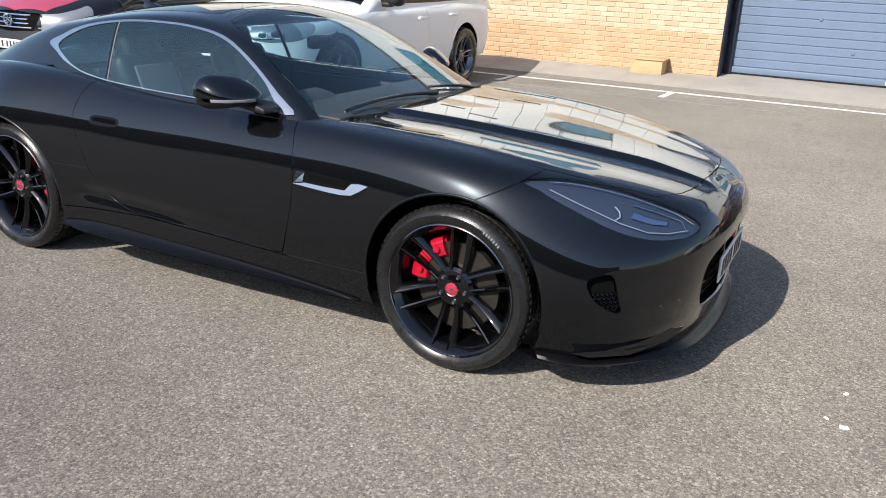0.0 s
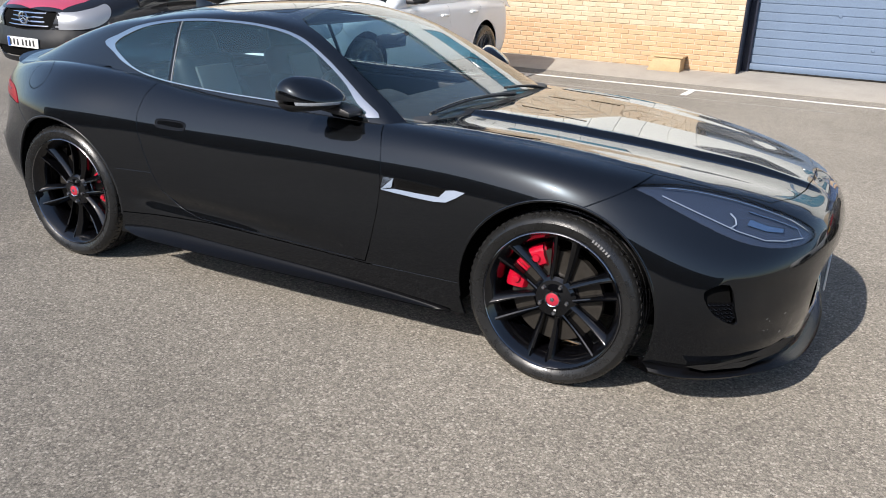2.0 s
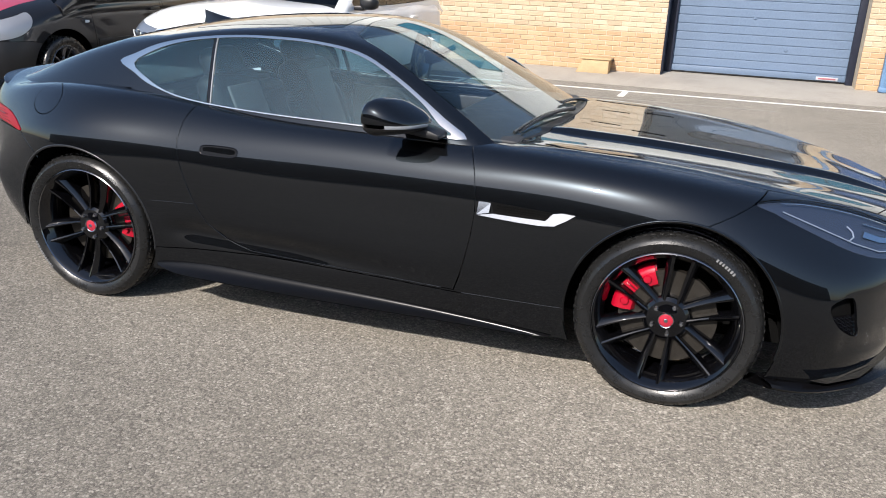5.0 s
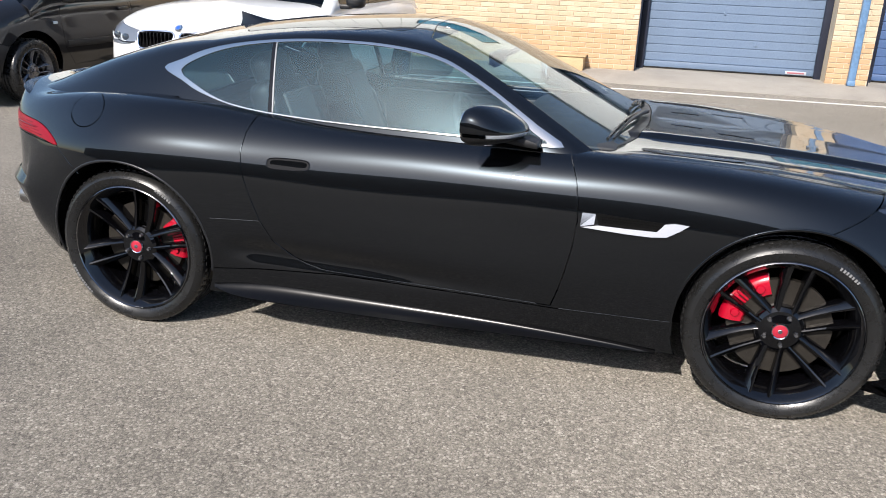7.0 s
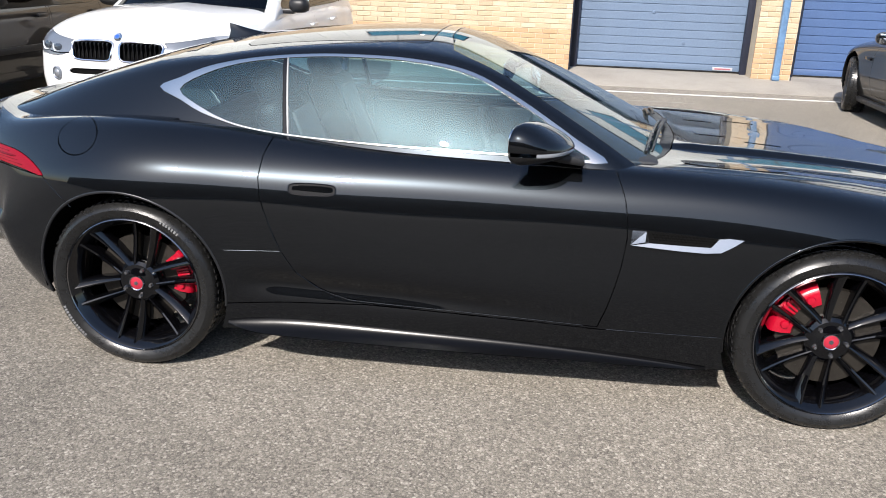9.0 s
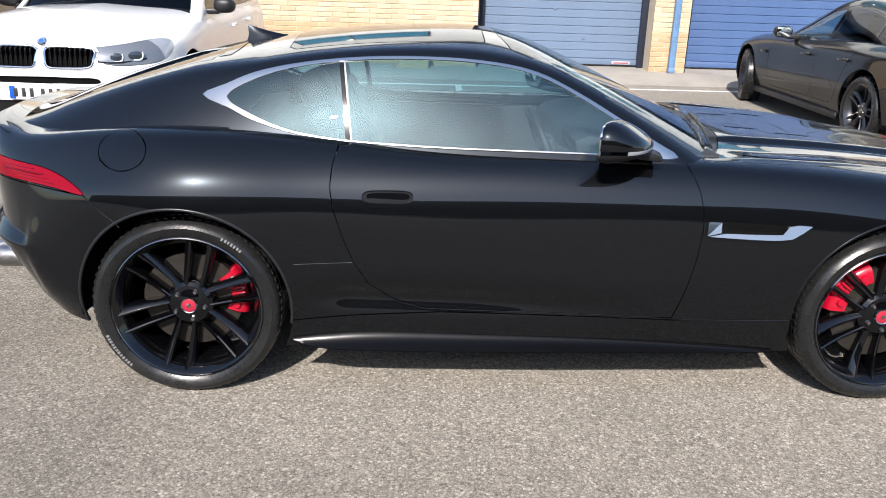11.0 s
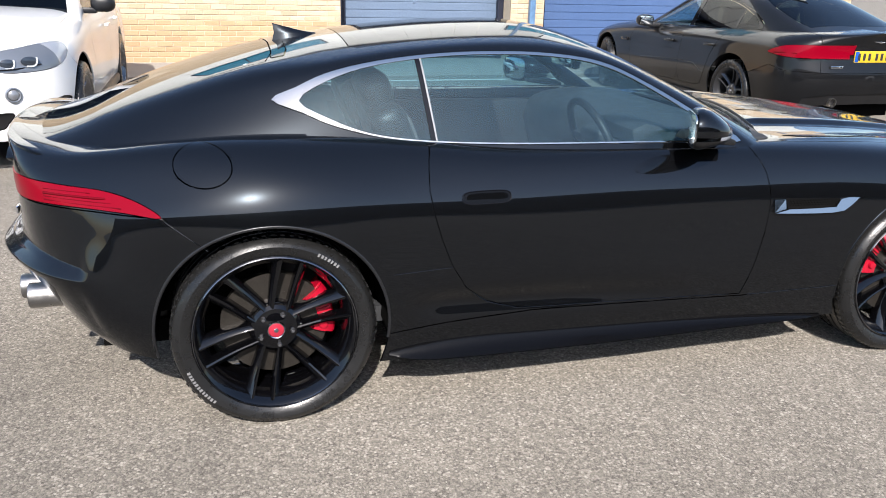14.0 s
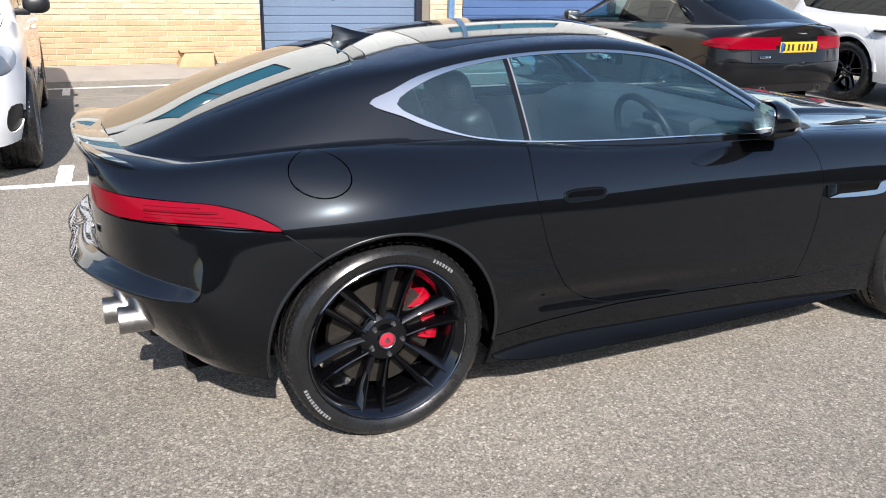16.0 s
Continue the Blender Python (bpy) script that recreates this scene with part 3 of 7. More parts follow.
D1, D2 = (1.77, 4.50), (5.07, 8.3)
TOP = 3.0
wall_block("wall_left", -9.0, D1[0], 0.05, TOP, "sunlit buff brick wall of an industrial unit")
wall_block("wall_pier", D1[1], D2[0], 0.05, TOP, "buff brick pier between two garage doors", 0.45)
wall_block("wall_right", D2[1], 11.0, 0.05, TOP, "buff brick wall beside a garage door")
tagged(part("wall_lintel", boxed((D1[0], WALL_Y + 0.01, 2.75), (D1[1], WALL_Y + 0.4, TOP), 0.01), NAVY), "dark blue lintel over a garage door", "lintel", kind="structure")
tagged(part("wall_lintel", boxed((D2[0], WALL_Y + 0.01, 2.75), (D2[1], WALL_Y + 0.4, TOP), 0.01), NAVY), "dark blue lintel over a garage door", "lintel", kind="structure")
for name, (x0, x1), mat, lab in (("door_1", D1, BLUE_DOOR, "closed pale blue ribbed metal garage door"), ("door_2", D2, DEEP_BLUE_DOOR, "closed blue ribbed metal garage door")):
    dr = shutter(name, x0 + 0.11, x1 - 0.09, APRON_Z + 0.015, 2.75, mat, lab)
    part("jamb", boxed((x0 + 0.002, WALL_Y + 0.02, APRON_Z - 0.02), (x0 + 0.022, WALL_Y + 0.44, 2.75), 0.003), NAVY, dr, "dark navy steel jamb")
    part("jamb", boxed((x0 + 0.022, WALL_Y + 0.36, APRON_Z - 0.02), (x0 + 0.13, WALL_Y + 0.43, 2.75), 0.004), NAVY, dr, "dark navy steel jamb")
    part("jamb", boxed((x1 - 0.10, WALL_Y + 0.34, APRON_Z - 0.02), (x1 - 0.002, WALL_Y + 0.43, 2.75), 0.004), NAVY, dr, "dark navy steel jamb")
    if name == "door_1":
        yy = WALL_Y + 0.42
        part("label_plate", boxed((x1 - 0.50, yy - 0.03, APRON_Z + 0.045), (x1 - 0.20, yy - 0.019, APRON_Z + 0.095), 0.003), LABEL_PALE, dr, "small pale maker's plate")
        part("label_bar", boxed((x1 - 0.47, yy - 0.033, APRON_Z + 0.058), (x1 - 0.23, yy - 0.029, APRON_Z + 0.080), 0.001), LABEL_RED, dr, "faded red bar of unreadable print")
        for lx, lz in ((3.02, 1.02), (3.52, 0.58)):
            part("lock_boss", lathe(bmesh.new(), [(0.0, 0.004), (0.02, 0.004), (0.026, 0.009), (0.026, 0.03)], 20, "y", m=Matrix.Translation((lx, yy - 0.0, lz))), BLUE_DOOR, dr, "round grey lock")

# cladding above the brick, and the roof edge
clad = bmesh.new()
xx = -9.0
while xx < 11.0:
    box(clad, (xx, WALL_Y + 0.02, TOP), (xx + 0.42, WALL_Y + 0.09, 5.75), 0.0)
    box(clad, (xx + 0.42, WALL_Y + 0.05, TOP), (xx + 0.5, WALL_Y + 0.09, 5.75), 0.0)
    xx += 0.5
tagged(part("wall_cladding", clad, CLADDING, smooth=0), "pale ribbed metal cladding above the brick", "wall", kind="structure")
tagged(part("trim", boxed((-9, WALL_Y - 0.12, 5.75), (11, WALL_Y + 0.3, 5.97), 0.02), NAVY), "dark blue gutter along the roof edge", "gutter", kind="structure")
for wx, wl in ((-1.6, 2.5), (4.6, 2.4)):
    win = tagged(part("window_1", boxed((wx, WALL_Y - 0.01, 3.65), (wx + wl, WALL_Y + 0.04, 4.60), 0.01), STRIP_GLASS), "long blue-tinted strip window in the cladding", "window", kind="structure")
    part("window_frame", boxed((wx - 0.05, WALL_Y - 0.005, 3.60), (wx + wl + 0.05, WALL_Y + 0.02, 4.65), 0.006), NAVY, win)
    for k in range(1, int(wl / 1.05)):
        part("mullion", boxed((wx + 1.05 * k - 0.025, WALL_Y - 0.016, 3.65), (wx + 1.05 * k + 0.025, WALL_Y - 0.008, 4.60), 0.003), NAVY, win)
tagged(part("wall_back", boxed((-9, WALL_Y + 0.5, 0), (11, WALL_Y + 0.7, 5.75)), DARK_WALL, smooth=0), "plain back wall inside the building", "wall", kind="structure")
tagged(part("wall_opposite", boxed((-30, -17.3, -0.05), (30, -17.0, 5.5)), DARK_WALL, smooth=0), "plain dark wall across the yard", "wall", kind="structure")

# down pipe on the pier
pipe = thing("drain_pipe", "weathered blue square metal downpipe fixed to the brick pier", "drainpipe")
part("pipe", boxed((4.79, WALL_Y - 0.10, APRON_Z - 0.01), (4.89, WALL_Y - 0.005, 5.75), 0.018), PIPE_BLUE, pipe)
for bz in (2.2,):
    part("bracket", boxed((4.75, WALL_Y - 0.112, bz), (4.93, WALL_Y + 0.02, bz + 0.05), 0.005), PIPE_BLUE, pipe)
part("shoe", boxed((4.785, WALL_Y - 0.115, APRON_Z - 0.012), (4.895, WALL_Y - 0.005, APRON_Z + 0.06), 0.015), PIPE_BLUE, pipe)

# wooden ramp block against the wall
blk = thing("wooden_block", "pale plywood wedge leaning by the brick wall", "box")
part("body", prism(bmesh.new(), [(0.52, 0.10), (1.02, 0.10), (1.02, 0.31), (0.62, 0.31)], 8.93, 9.23, "y", 0.008), TIMBER, blk)
part("top_board", boxed((0.56, 8.91, 0.312), (1.05, 9.24, 0.335), 0.005), TIMBER, blk)

# scraps of white paper on the asphalt
for px, py, size, turn in ((4.078, -0.487, 0.018, 20), (4.071, -0.203, 0.015, 75), (4.016, -0.452, 0.010, 130)):
    bm = bmesh.new()
    prism(bm, [(-size, -0.4 * size), (-0.2 * size, -0.7 * size), (size, -0.5 * size), (0.8 * size, 0.5 * size), (0.1 * size, 0.35 * size), (-0.7 * size, 0.6 * size)], 0.001, 0.006, "z", 0.0, pose(px, py, 0.0, 3, 4, turn))
    scrap = thing("paper_scrap", "small torn scrap of white paper lying on asphalt", "litter", "paper scraps on the asphalt")
    part("scrap", bm, PLATE_WHITE, scrap)

# ---- wheels ----
def tyre_mesh(radius, width, bead, n=96):
    w = width / 2
    side = [(bead, -w + 0.018), (bead + 0.012, -w + 0.008), (bead + 0.03, -w + 0.001), ((bead + radius) / 2 + 0.004, -w - 0.001), (radius - 0.024, -w + 0.004), (radius - 0.010, -w + 0.014), (radius - 0.003, -w + 0.030)]
    g = []
    for c in (-0.27, -0.09, 0.09, 0.27):
        y = c * width
        g += [(radius, y - 0.007), (radius - 0.008, y - 0.005), (radius - 0.008, y + 0.005), (radius, y + 0.007)]
    prof = side + g + [(r, -y) for r, y in side[::-1]]
    bm = lathe(bmesh.new(), prof, n, "y")
    # shoulder sipes
    for i in range(72):
        a = 2 * math.pi * i / 72
        for s in (-1, 1):
            box(bm, (-0.0035, s * (w - 0.044) - 0.012, radius - 0.014), (0.0105, s * (w - 0.044) + 0.012, radius + 0.0012), 0.0, Matrix.Rotation(a, 4, "Y"))
    bmesh.ops.recalc_face_normals(bm, faces=bm.faces)
    return bm


def spoke_mesh(angle, side, r0, r1, half0, half1, y0, y1, thick, wide0, wide1):
    """One arm of a twin spoke, from the hub to the rim, with rounded edges."""
    bm = bmesh.new()
    rings = []
    for i in range(8):
        t = i / 7
        r = r0 + (r1 - r0) * t
        off = side * (half0 + (half1 - half0) * t**0.8)
        w = (wide0 + (wide1 - wide0) * t) / 2
        y = y0 + (y1 - y0) * t + 0.012 * math.sin(math.pi * t)
        d = thick * (1.15 - 0.35 * t)
        # a ridge near one edge, and a wide facet that falls away towards the open gap
        e = side or 1
        fall = 0.010 + 0.012 * t
        sec = [(-w * e, y + d), (-w * e, y + 0.010), (-w * e * 0.82, y + 0.0022), (-w * e * 0.45, y), (-w * e * 0.25, y + 0.0012), (w * e * 0.80, y + fall), (w * e, y + fall + 0.006), (w * e, y + d)]
        ring = []
        for lat, yy in sec:
            p = Vector((off + lat, yy, r))
            ring.append(bm.verts.new(Matrix.Rotation(angle, 4, "Y") @ p))
        rings.append(ring)
    for a, b in zip(rings, rings[1:]):
        for j in range(8):
            bm.faces.new((a[j], a[(j + 1) % 8], b[(j + 1) % 8], b[j]))
    bm.faces.new(rings[0])
    bm.faces.new(rings[-1])
    bmesh.ops.recalc_face_normals(bm, faces=bm.faces)
    return bm


WHEEL_CACHE = {}


def wheel(parent, x, y, z, right, radius, rim, width, pairs, alloy, turn=0.0, steer=0.0, cap=None, twin=True, caliper=None, nuts=5):
    """A wheel: rim barrel with tyre, spokes, hub, nuts and cap as its parts. right: it faces towards -y."""
    key = (radius, rim, width, pairs, alloy.name, twin, turn, cap.name if cap else "")
    w = width / 2
    out = -w + 0.012
    if key not in WHEEL_CACHE:
        d = []
        barrel = [(rim - 0.004, w - 0.02), (rim - 0.030, w - 0.03), (rim - 0.045, 0.02), (rim - 0.040, out + 0.06), (rim - 0.022, out + 0.022), (rim - 0.012, out + 0.012), (rim - 0.006, out + 0.001), (rim + 0.001, out - 0.003), (rim + 0.005, out), (rim + 0.006, out + 0.012)]
        bm = lathe(bmesh.new(), barrel, 96, "y")
        bmesh.ops.recalc_face_normals(bm, faces=bm.faces)
        d.append(("wheel", bm, alloy, ""))
        d.append(("tyre", tyre_mesh(radius, width, rim), RUBBER, "black rubber road tyre"))
        hub_y = out + 0.038
        hub = lathe(bmesh.new(), [(0.0, hub_y), (0.040, hub_y), (0.048, hub_y + 0.004), (0.072, hub_y + 0.006), (0.084, hub_y + 0.016), (0.084, hub_y + 0.07)], 48, "y")
        d.append(("hub", hub, alloy, ""))
        for i in range(pairs):
            a = turn + 2 * math.pi * i / pairs
            for s in (-1, 1) if twin else (0,):
                d.append(("spoke", spoke_mesh(a, s, 0.060, rim - 0.012, 0.0275, 0.044, hub_y + 0.006, out + 0.012, 0.060, 0.020, 0.036) if twin else spoke_mesh(a, 0, 0.06, rim - 0.02, 0, 0, hub_y + 0.006, out + 0.014, 0.04, 0.05, 0.035), alloy, ""))
        for i in range(nuts):
            a = 2 * math.pi * (i + 0.5) / nuts + 0.49
            nb = lathe(bmesh.new(), [(0.0, hub_y - 0.010), (0.006, hub_y - 0.010), (0.009, hub_y - 0.005), (0.009, hub_y + 0.012)], 6, "y", m=Matrix.Translation((0.057 * math.cos(a), 0, 0.057 * math.sin(a))))
            d.append(("wheel_nut", nb, ZINC, "bright wheel nut"))
        c = lathe(bmesh.new(), [(0.0, hub_y - 0.010), (0.018, hub_y - 0.0095), (0.026, hub_y - 0.006), (0.030, hub_y + 0.002)], 36, "y")
        d.append(("centre_cap", c, cap or DARK_CHROME, "round centre cap"))
        if cap:
            # thin brighter ring stands in for the glint along the rim's lip
            d.append(("rim_edge", lathe(bmesh.new(), [(rim - 0.0035, out - 0.0005), (rim - 0.001, out - 0.0045), (rim + 0.002, out - 0.0025)], 96, "y"), DARK_CHROME, ""))
            d.append(("cap_emblem", lathe(bmesh.new(), [(0.0, hub_y - 0.0125), (0.008, hub_y - 0.012), (0.011, hub_y - 0.008)], 5, "y"), LAMP_SILVER, "small plain silver emblem"))
            d.append(("cap_ring", lathe(bmesh.new(), [(0.026, hub_y - 0.008), (0.029, hub_y - 0.0095), (0.032, hub_y - 0.004)], 36, "y"), LAMP_SILVER, "thin silver ring"))
        made = []
        for nm, bm, mat, lab in d:
            ob = part(nm, bm, mat, None, lab, 35)
            made.append((nm, ob.data, lab))
            bpy.data.objects.remove(ob)
        WHEEL_CACHE[key] = made
    root = None
    for nm, me, lab in WHEEL_CACHE[key]:
        ob = new(nm, me)
        if lab:
            ob["label"] = lab
        if root is None:
            root = ob
            root.parent = parent
            root.matrix_local = pose(x, y, z, 0, 0, (0 if right else 180) + steer)
        else:
            ob.parent = root
    if caliper:
        sgn = 1 if right else -1
        disc = lathe(bmesh.new(), [(0.09, -0.016), (0.182, -0.016), (0.182, 0.016), (0.09, 0.016)], 64, "y", True)
        for k in range(40):
            a = 2 * math.pi * k / 40
            r = 0.115 + 0.02 * (k % 4)
            lathe(disc, [(0.0, -0.0172), (0.0045, -0.0172), (0.0045, -0.015)], 8, "y", m=Matrix.Translation((r * math.cos(a), 0, r * math.sin(a))))
        db = part("brake_disc", disc, DISC_STEEL, parent, "worn iron brake disc")
        db.matrix_local = pose(x, y - sgn * 0.02, z, 0, 0, 0 if right else 180)
        hatm = lathe(bmesh.new(), [(0.0, -0.04), (0.085, -0.04), (0.092, -0.03), (0.092, 0.0)], 40, "y")
        hb = part("brake_hub", hatm, DARK_CHROME, parent)
        hb.matrix_local = pose(x, y - sgn * 0.02, z, 0, 0, 0 if right else 180)
        a0, a1 = caliper
        # bridge, two raised lobes with piston bosses, and a ribbed pad window between them
        cb = lathe(bmesh.new(), [(0.138, -0.030), (0.190, -0.032), (0.206, -0.022), (0.206, 0.05), (0.138, 0.05)], 20, "y", True, arc=(a0, a1))
        ends = [v for v in cb.verts]
        for idx in (0, 20):
            cb.faces.new([ends[idx * 5 + j] for j in range(5)])
        span = a1 - a0
        for f0, f1 in ((0.02, 0.36), (0.64, 0.98)):
            k = len(cb.verts)
            lathe(cb, [(0.122, -0.034), (0.136, -0.052), (0.168, -0.058), (0.198, -0.052), (0.211, -0.036), (0.211, 0.0), (0.122, 0.0)], 10, "y", True, arc=(a0 + f0 * span, a0 + f1 * span))
            cb.verts.ensure_lookup_table()
            for idx in (0, 10):
                cb.faces.new([cb.verts[k + idx * 7 + j] for j in range(7)])
            am = a0 + (f0 + f1) / 2 * span
            lathe(cb, [(0.0, -0.066), (0.013, -0.065), (0.017, -0.058), (0.017, -0.050)], 16, "y", m=Matrix.Translation((0.166 * math.cos(am), 0, 0.166 * math.sin(am))))
        for t in (0.43, 0.5, 0.57):
            box(cb, (0.148, -0.042, -0.005), (0.200, -0.028, 0.005), 0.003, Matrix.Rotation(-(a0 + t * span), 4, "Y"))
        bmesh.ops.recalc_face_normals(cb, faces=cb.faces)
        co = part("brake_caliper", cb, RED_CALIPER, parent, "bright red brake caliper")
        co.matrix_local = pose(x, y - sgn * 0.002, z, 0, 0, 0 if right else 180)
    return root

# ---- the black sports coupe ----
def dome_grid(centre, rail, base, x0, x1, nx, nside, nroof, bulge=0.014, power=2.3, soft=3.0, flat=None):
    """A greenhouse over x: rows (x, z), (x, w, z), (x, w, z); sections run from the base over the rail to the middle."""
    x = np.linspace(x0, x1, nx)
    zc = curve1(centre, x)[:, 0]
    wr, zr = curve1(rail, x).T
    wb, zb = curve1(base, x).T
    zc = np.maximum(zc, zr + 0.002)
    ts = np.linspace(0, 1, nside)[:, None]
    side_w = wb + (wr - wb) * ts + bulge * 4 * ts * (1 - ts)
    side_z = zb + (zr - zb) * ts + bulge * 0.3 * 4 * ts * (1 - ts)
    tr = np.linspace(0, 1, nroof)[1:, None]
    fr = 1 - tr
    roof_w = wr * fr
    drop = fr**power
    if flat is not None:
        k = flat(x)
        drop = drop * (1 - k) + k * (0.36 * fr**2 + 0.64 * fr**15)
    roof_z = zr + (zc - zr) * (1 - drop)
    w = np.concatenate([side_w, roof_w])
    z = np.concatenate([side_z, roof_z])
    if soft:
        k = np.arange(-12, 13)
        g = np.exp(-0.5 * (k / soft) ** 2)
        g /= g.sum()
        n = len(w)
        full_w = np.concatenate([w, -w[-2::-1]])
        full_z = np.concatenate([z, z[-2::-1]])
        lead_w = 2 * full_w[0] - full_w[12:0:-1]
        lead_z = 2 * full_z[0] - full_z[12:0:-1]
        aw = np.concatenate([lead_w, full_w])
        az = np.concatenate([lead_z, full_z])
        sw, sz = w.copy(), z.copy()
        for i in range(n):
            c = i + 12
            sw[i] = (aw[c - 12 : c + 13] * g[:, None]).sum(axis=0)
            sz[i] = (az[c - 12 : c + 13] * g[:, None]).sum(axis=0)
        w, z = sw, sz
        w[-1] = 0
    return np.stack([np.broadcast_to(x, w.shape), -w, z], axis=2)


def lines_to_grid(lines, nu, nv, crown=0):
    g = np.array(lines, float)
    g[:, :, 1] *= -1
    p = loft(g, nu, nv, crown)
    p[:, 0, 1] = 0
    p[:, -1, 1] = 0
    p[-1, :, 1] = 0
    p[:, :, 1] = np.minimum(p[:, :, 1], 0)
    return p


coupe = thing("sports_coupe", "glossy black two-door sports coupe with black wheels, parked on asphalt", "car")

# long lines of the body, from the bottom edge to the middle, tail to nose: (x, half width, z)
BODY = [
    [(-0.70, 0, 0.30), (-0.68, 0.40, 0.29), (-0.57, 0.68, 0.285), (-0.40, 0.825, 0.26), (0, 0.90, 0.22), (0.40, 0.885, 0.195), (0.80, 0.870, 0.19), (1.25, 0.865, 0.19), (1.75, 0.865, 0.195), (2.15, 0.875, 0.20), (2.62, 0.885, 0.20), (3.02, 0.870, 0.19), (3.31, 0.70, 0.155), (3.45, 0.40, 0.135), (3.485, 0, 0.13)],
    [(-0.82, 0, 0.41), (-0.795, 0.41, 0.41), (-0.655, 0.705, 0.395), (-0.42, 0.856, 0.38), (0, 0.935, 0.36), (0.40, 0.900, 0.34), (0.80, 0.880, 0.335), (1.25, 0.878, 0.335), (1.75, 0.883, 0.34), (2.15, 0.895, 0.35), (2.62, 0.910, 0.35), (3.02, 0.890, 0.33), (3.33, 0.72, 0.29), (3.472, 0.42, 0.27), (3.51, 0, 0.265)],
    [(-0.925, 0, 0.572), (-0.89, 0.43, 0.572), (-0.715, 0.72, 0.560), (-0.42, 0.862, 0.52), (0, 0.955, 0.52), (0.40, 0.915, 0.50), (0.80, 0.893, 0.49), (1.25, 0.888, 0.49), (1.75, 0.893, 0.49), (2.15, 0.907, 0.50), (2.62, 0.925, 0.51), (3.02, 0.900, 0.47), (3.335, 0.73, 0.43), (3.492, 0.43, 0.415), (3.53, 0, 0.41)],
    [(-0.850, 0, 0.612), (-0.827, 0.46, 0.612), (-0.682, 0.697, 0.632), (-0.42, 0.850, 0.695), (0, 0.958, 0.70), (0.40, 0.917, 0.66), (0.80, 0.893, 0.645), (1.25, 0.883, 0.64), (1.75, 0.888, 0.64), (2.15, 0.905, 0.65), (2.62, 0.925, 0.66), (3.0, 0.882, 0.61), (3.33, 0.70, 0.57), (3.505, 0.42, 0.555), (3.55, 0, 0.55)],
    [(-0.838, 0, 0.81), (-0.815, 0.475, 0.81), (-0.69, 0.662, 0.802), (-0.42, 0.812, 0.815), (0, 0.912, 0.855), (0.40, 0.890, 0.815), (0.80, 0.871, 0.79), (1.25, 0.862, 0.785), (1.75, 0.869, 0.785), (2.15, 0.884, 0.785), (2.62, 0.895, 0.775), (2.97, 0.83, 0.725), (3.31, 0.64, 0.665), (3.495, 0.40, 0.635), (3.545, 0, 0.63)],
    [(-0.845, 0, 0.893), (-0.82, 0.455, 0.893), (-0.69, 0.61, 0.887), (-0.42, 0.722, 0.930), (0, 0.79, 0.966), (0.40, 0.79, 0.937), (0.80, 0.794, 0.900), (1.25, 0.793, 0.889), (1.75, 0.799, 0.886), (2.15, 0.808, 0.884), (2.60, 0.800, 0.864), (2.93, 0.730, 0.822), (3.26, 0.575, 0.764), (3.455, 0.36, 0.712), (3.515, 0, 0.69)],
    [(-0.862, 0, 0.925), (-0.835, 0.40, 0.925), (-0.705, 0.55, 0.916), (-0.42, 0.615, 0.943), (0, 0.66, 0.974), (0.40, 0.69, 0.960), (0.80, 0.70, 0.922), (1.25, 0.70, 0.912), (1.75, 0.71, 0.912), (2.15, 0.66, 0.908), (2.58, 0.60, 0.886), (2.90, 0.52, 0.849), (3.22, 0.40, 0.798), (3.41, 0.26, 0.75), (3.475, 0, 0.745)],
    [(-0.862, 0, 0.936), (-0.775, 0, 0.938), (-0.64, 0, 0.945), (-0.42, 0, 0.97), (0, 0, 0.985), (0.40, 0, 0.975), (0.80, 0, 0.955), (1.25, 0, 0.95), (1.78, 0, 0.955), (2.15, 0, 0.942), (2.60, 0, 0.914), (2.92, 0, 0.883), (3.20, 0, 0.842), (3.37, 0, 0.797), (3.44, 0, 0.772)],
]
LOW = 110
bg = lines_to_grid(BODY, 280, LOW, 90)
bx, bw = bg[:, :, 0], -bg[:, :, 1]
on_top_side = bg[:, :, 2] > 0.7
# the bonnet: a raised middle with crisp shoulders, a shallow trough beside it and a low ridge along the wing
edge_w = np.interp(bx, [1.9, 2.2, 2.6, 3.0, 3.25, 3.45], [0.43, 0.425, 0.385, 0.305, 0.235, 0.17])
fade = np.clip((bx - 1.9) / 0.22, 0, 1) * np.clip((3.60 - bx) / 0.4, 0, 1)
rise = 1 / (1 + np.exp((bw - edge_w) / 0.0055))
level = np.array([np.interp(edge_w[-1, j], bw[: LOW - 1 : -1, j], bg[: LOW - 1 : -1, j, 2]) for j in range(bg.shape[1])])
flat_top = level[None, :] + 0.021 + 0.006 * (bw - edge_w)
bg[:, :, 2] += (flat_top - bg[:, :, 2]) * rise * fade * on_top_side
trough = np.exp(-(((bw - edge_w - 0.12) / 0.085) ** 2))
bg[:, :, 2] -= 0.006 * trough * fade * on_top_side
ridge_w = np.interp(bx, [1.9, 2.3, 2.8, 3.1], [0.70, 0.695, 0.66, 0.60])
fold = np.clip((bx - 1.95) / 0.2, 0, 1) * np.clip((3.15 - bx) / 0.3, 0, 1)
bg[:, :, 2] += 0.006 * np.exp(-np.abs(bw - ridge_w) / 0.022) * fold * on_top_side
# the hollow along the foot of the door
hollow = np.exp(-(((bg[:, :, 2] - 0.40 + 0.03 * (bx - 0.6)) / 0.042) ** 2)) * np.clip((bx - 0.42) / 0.16, 0, 1) * np.clip((1.75 - bx) / 0.7, 0, 1)
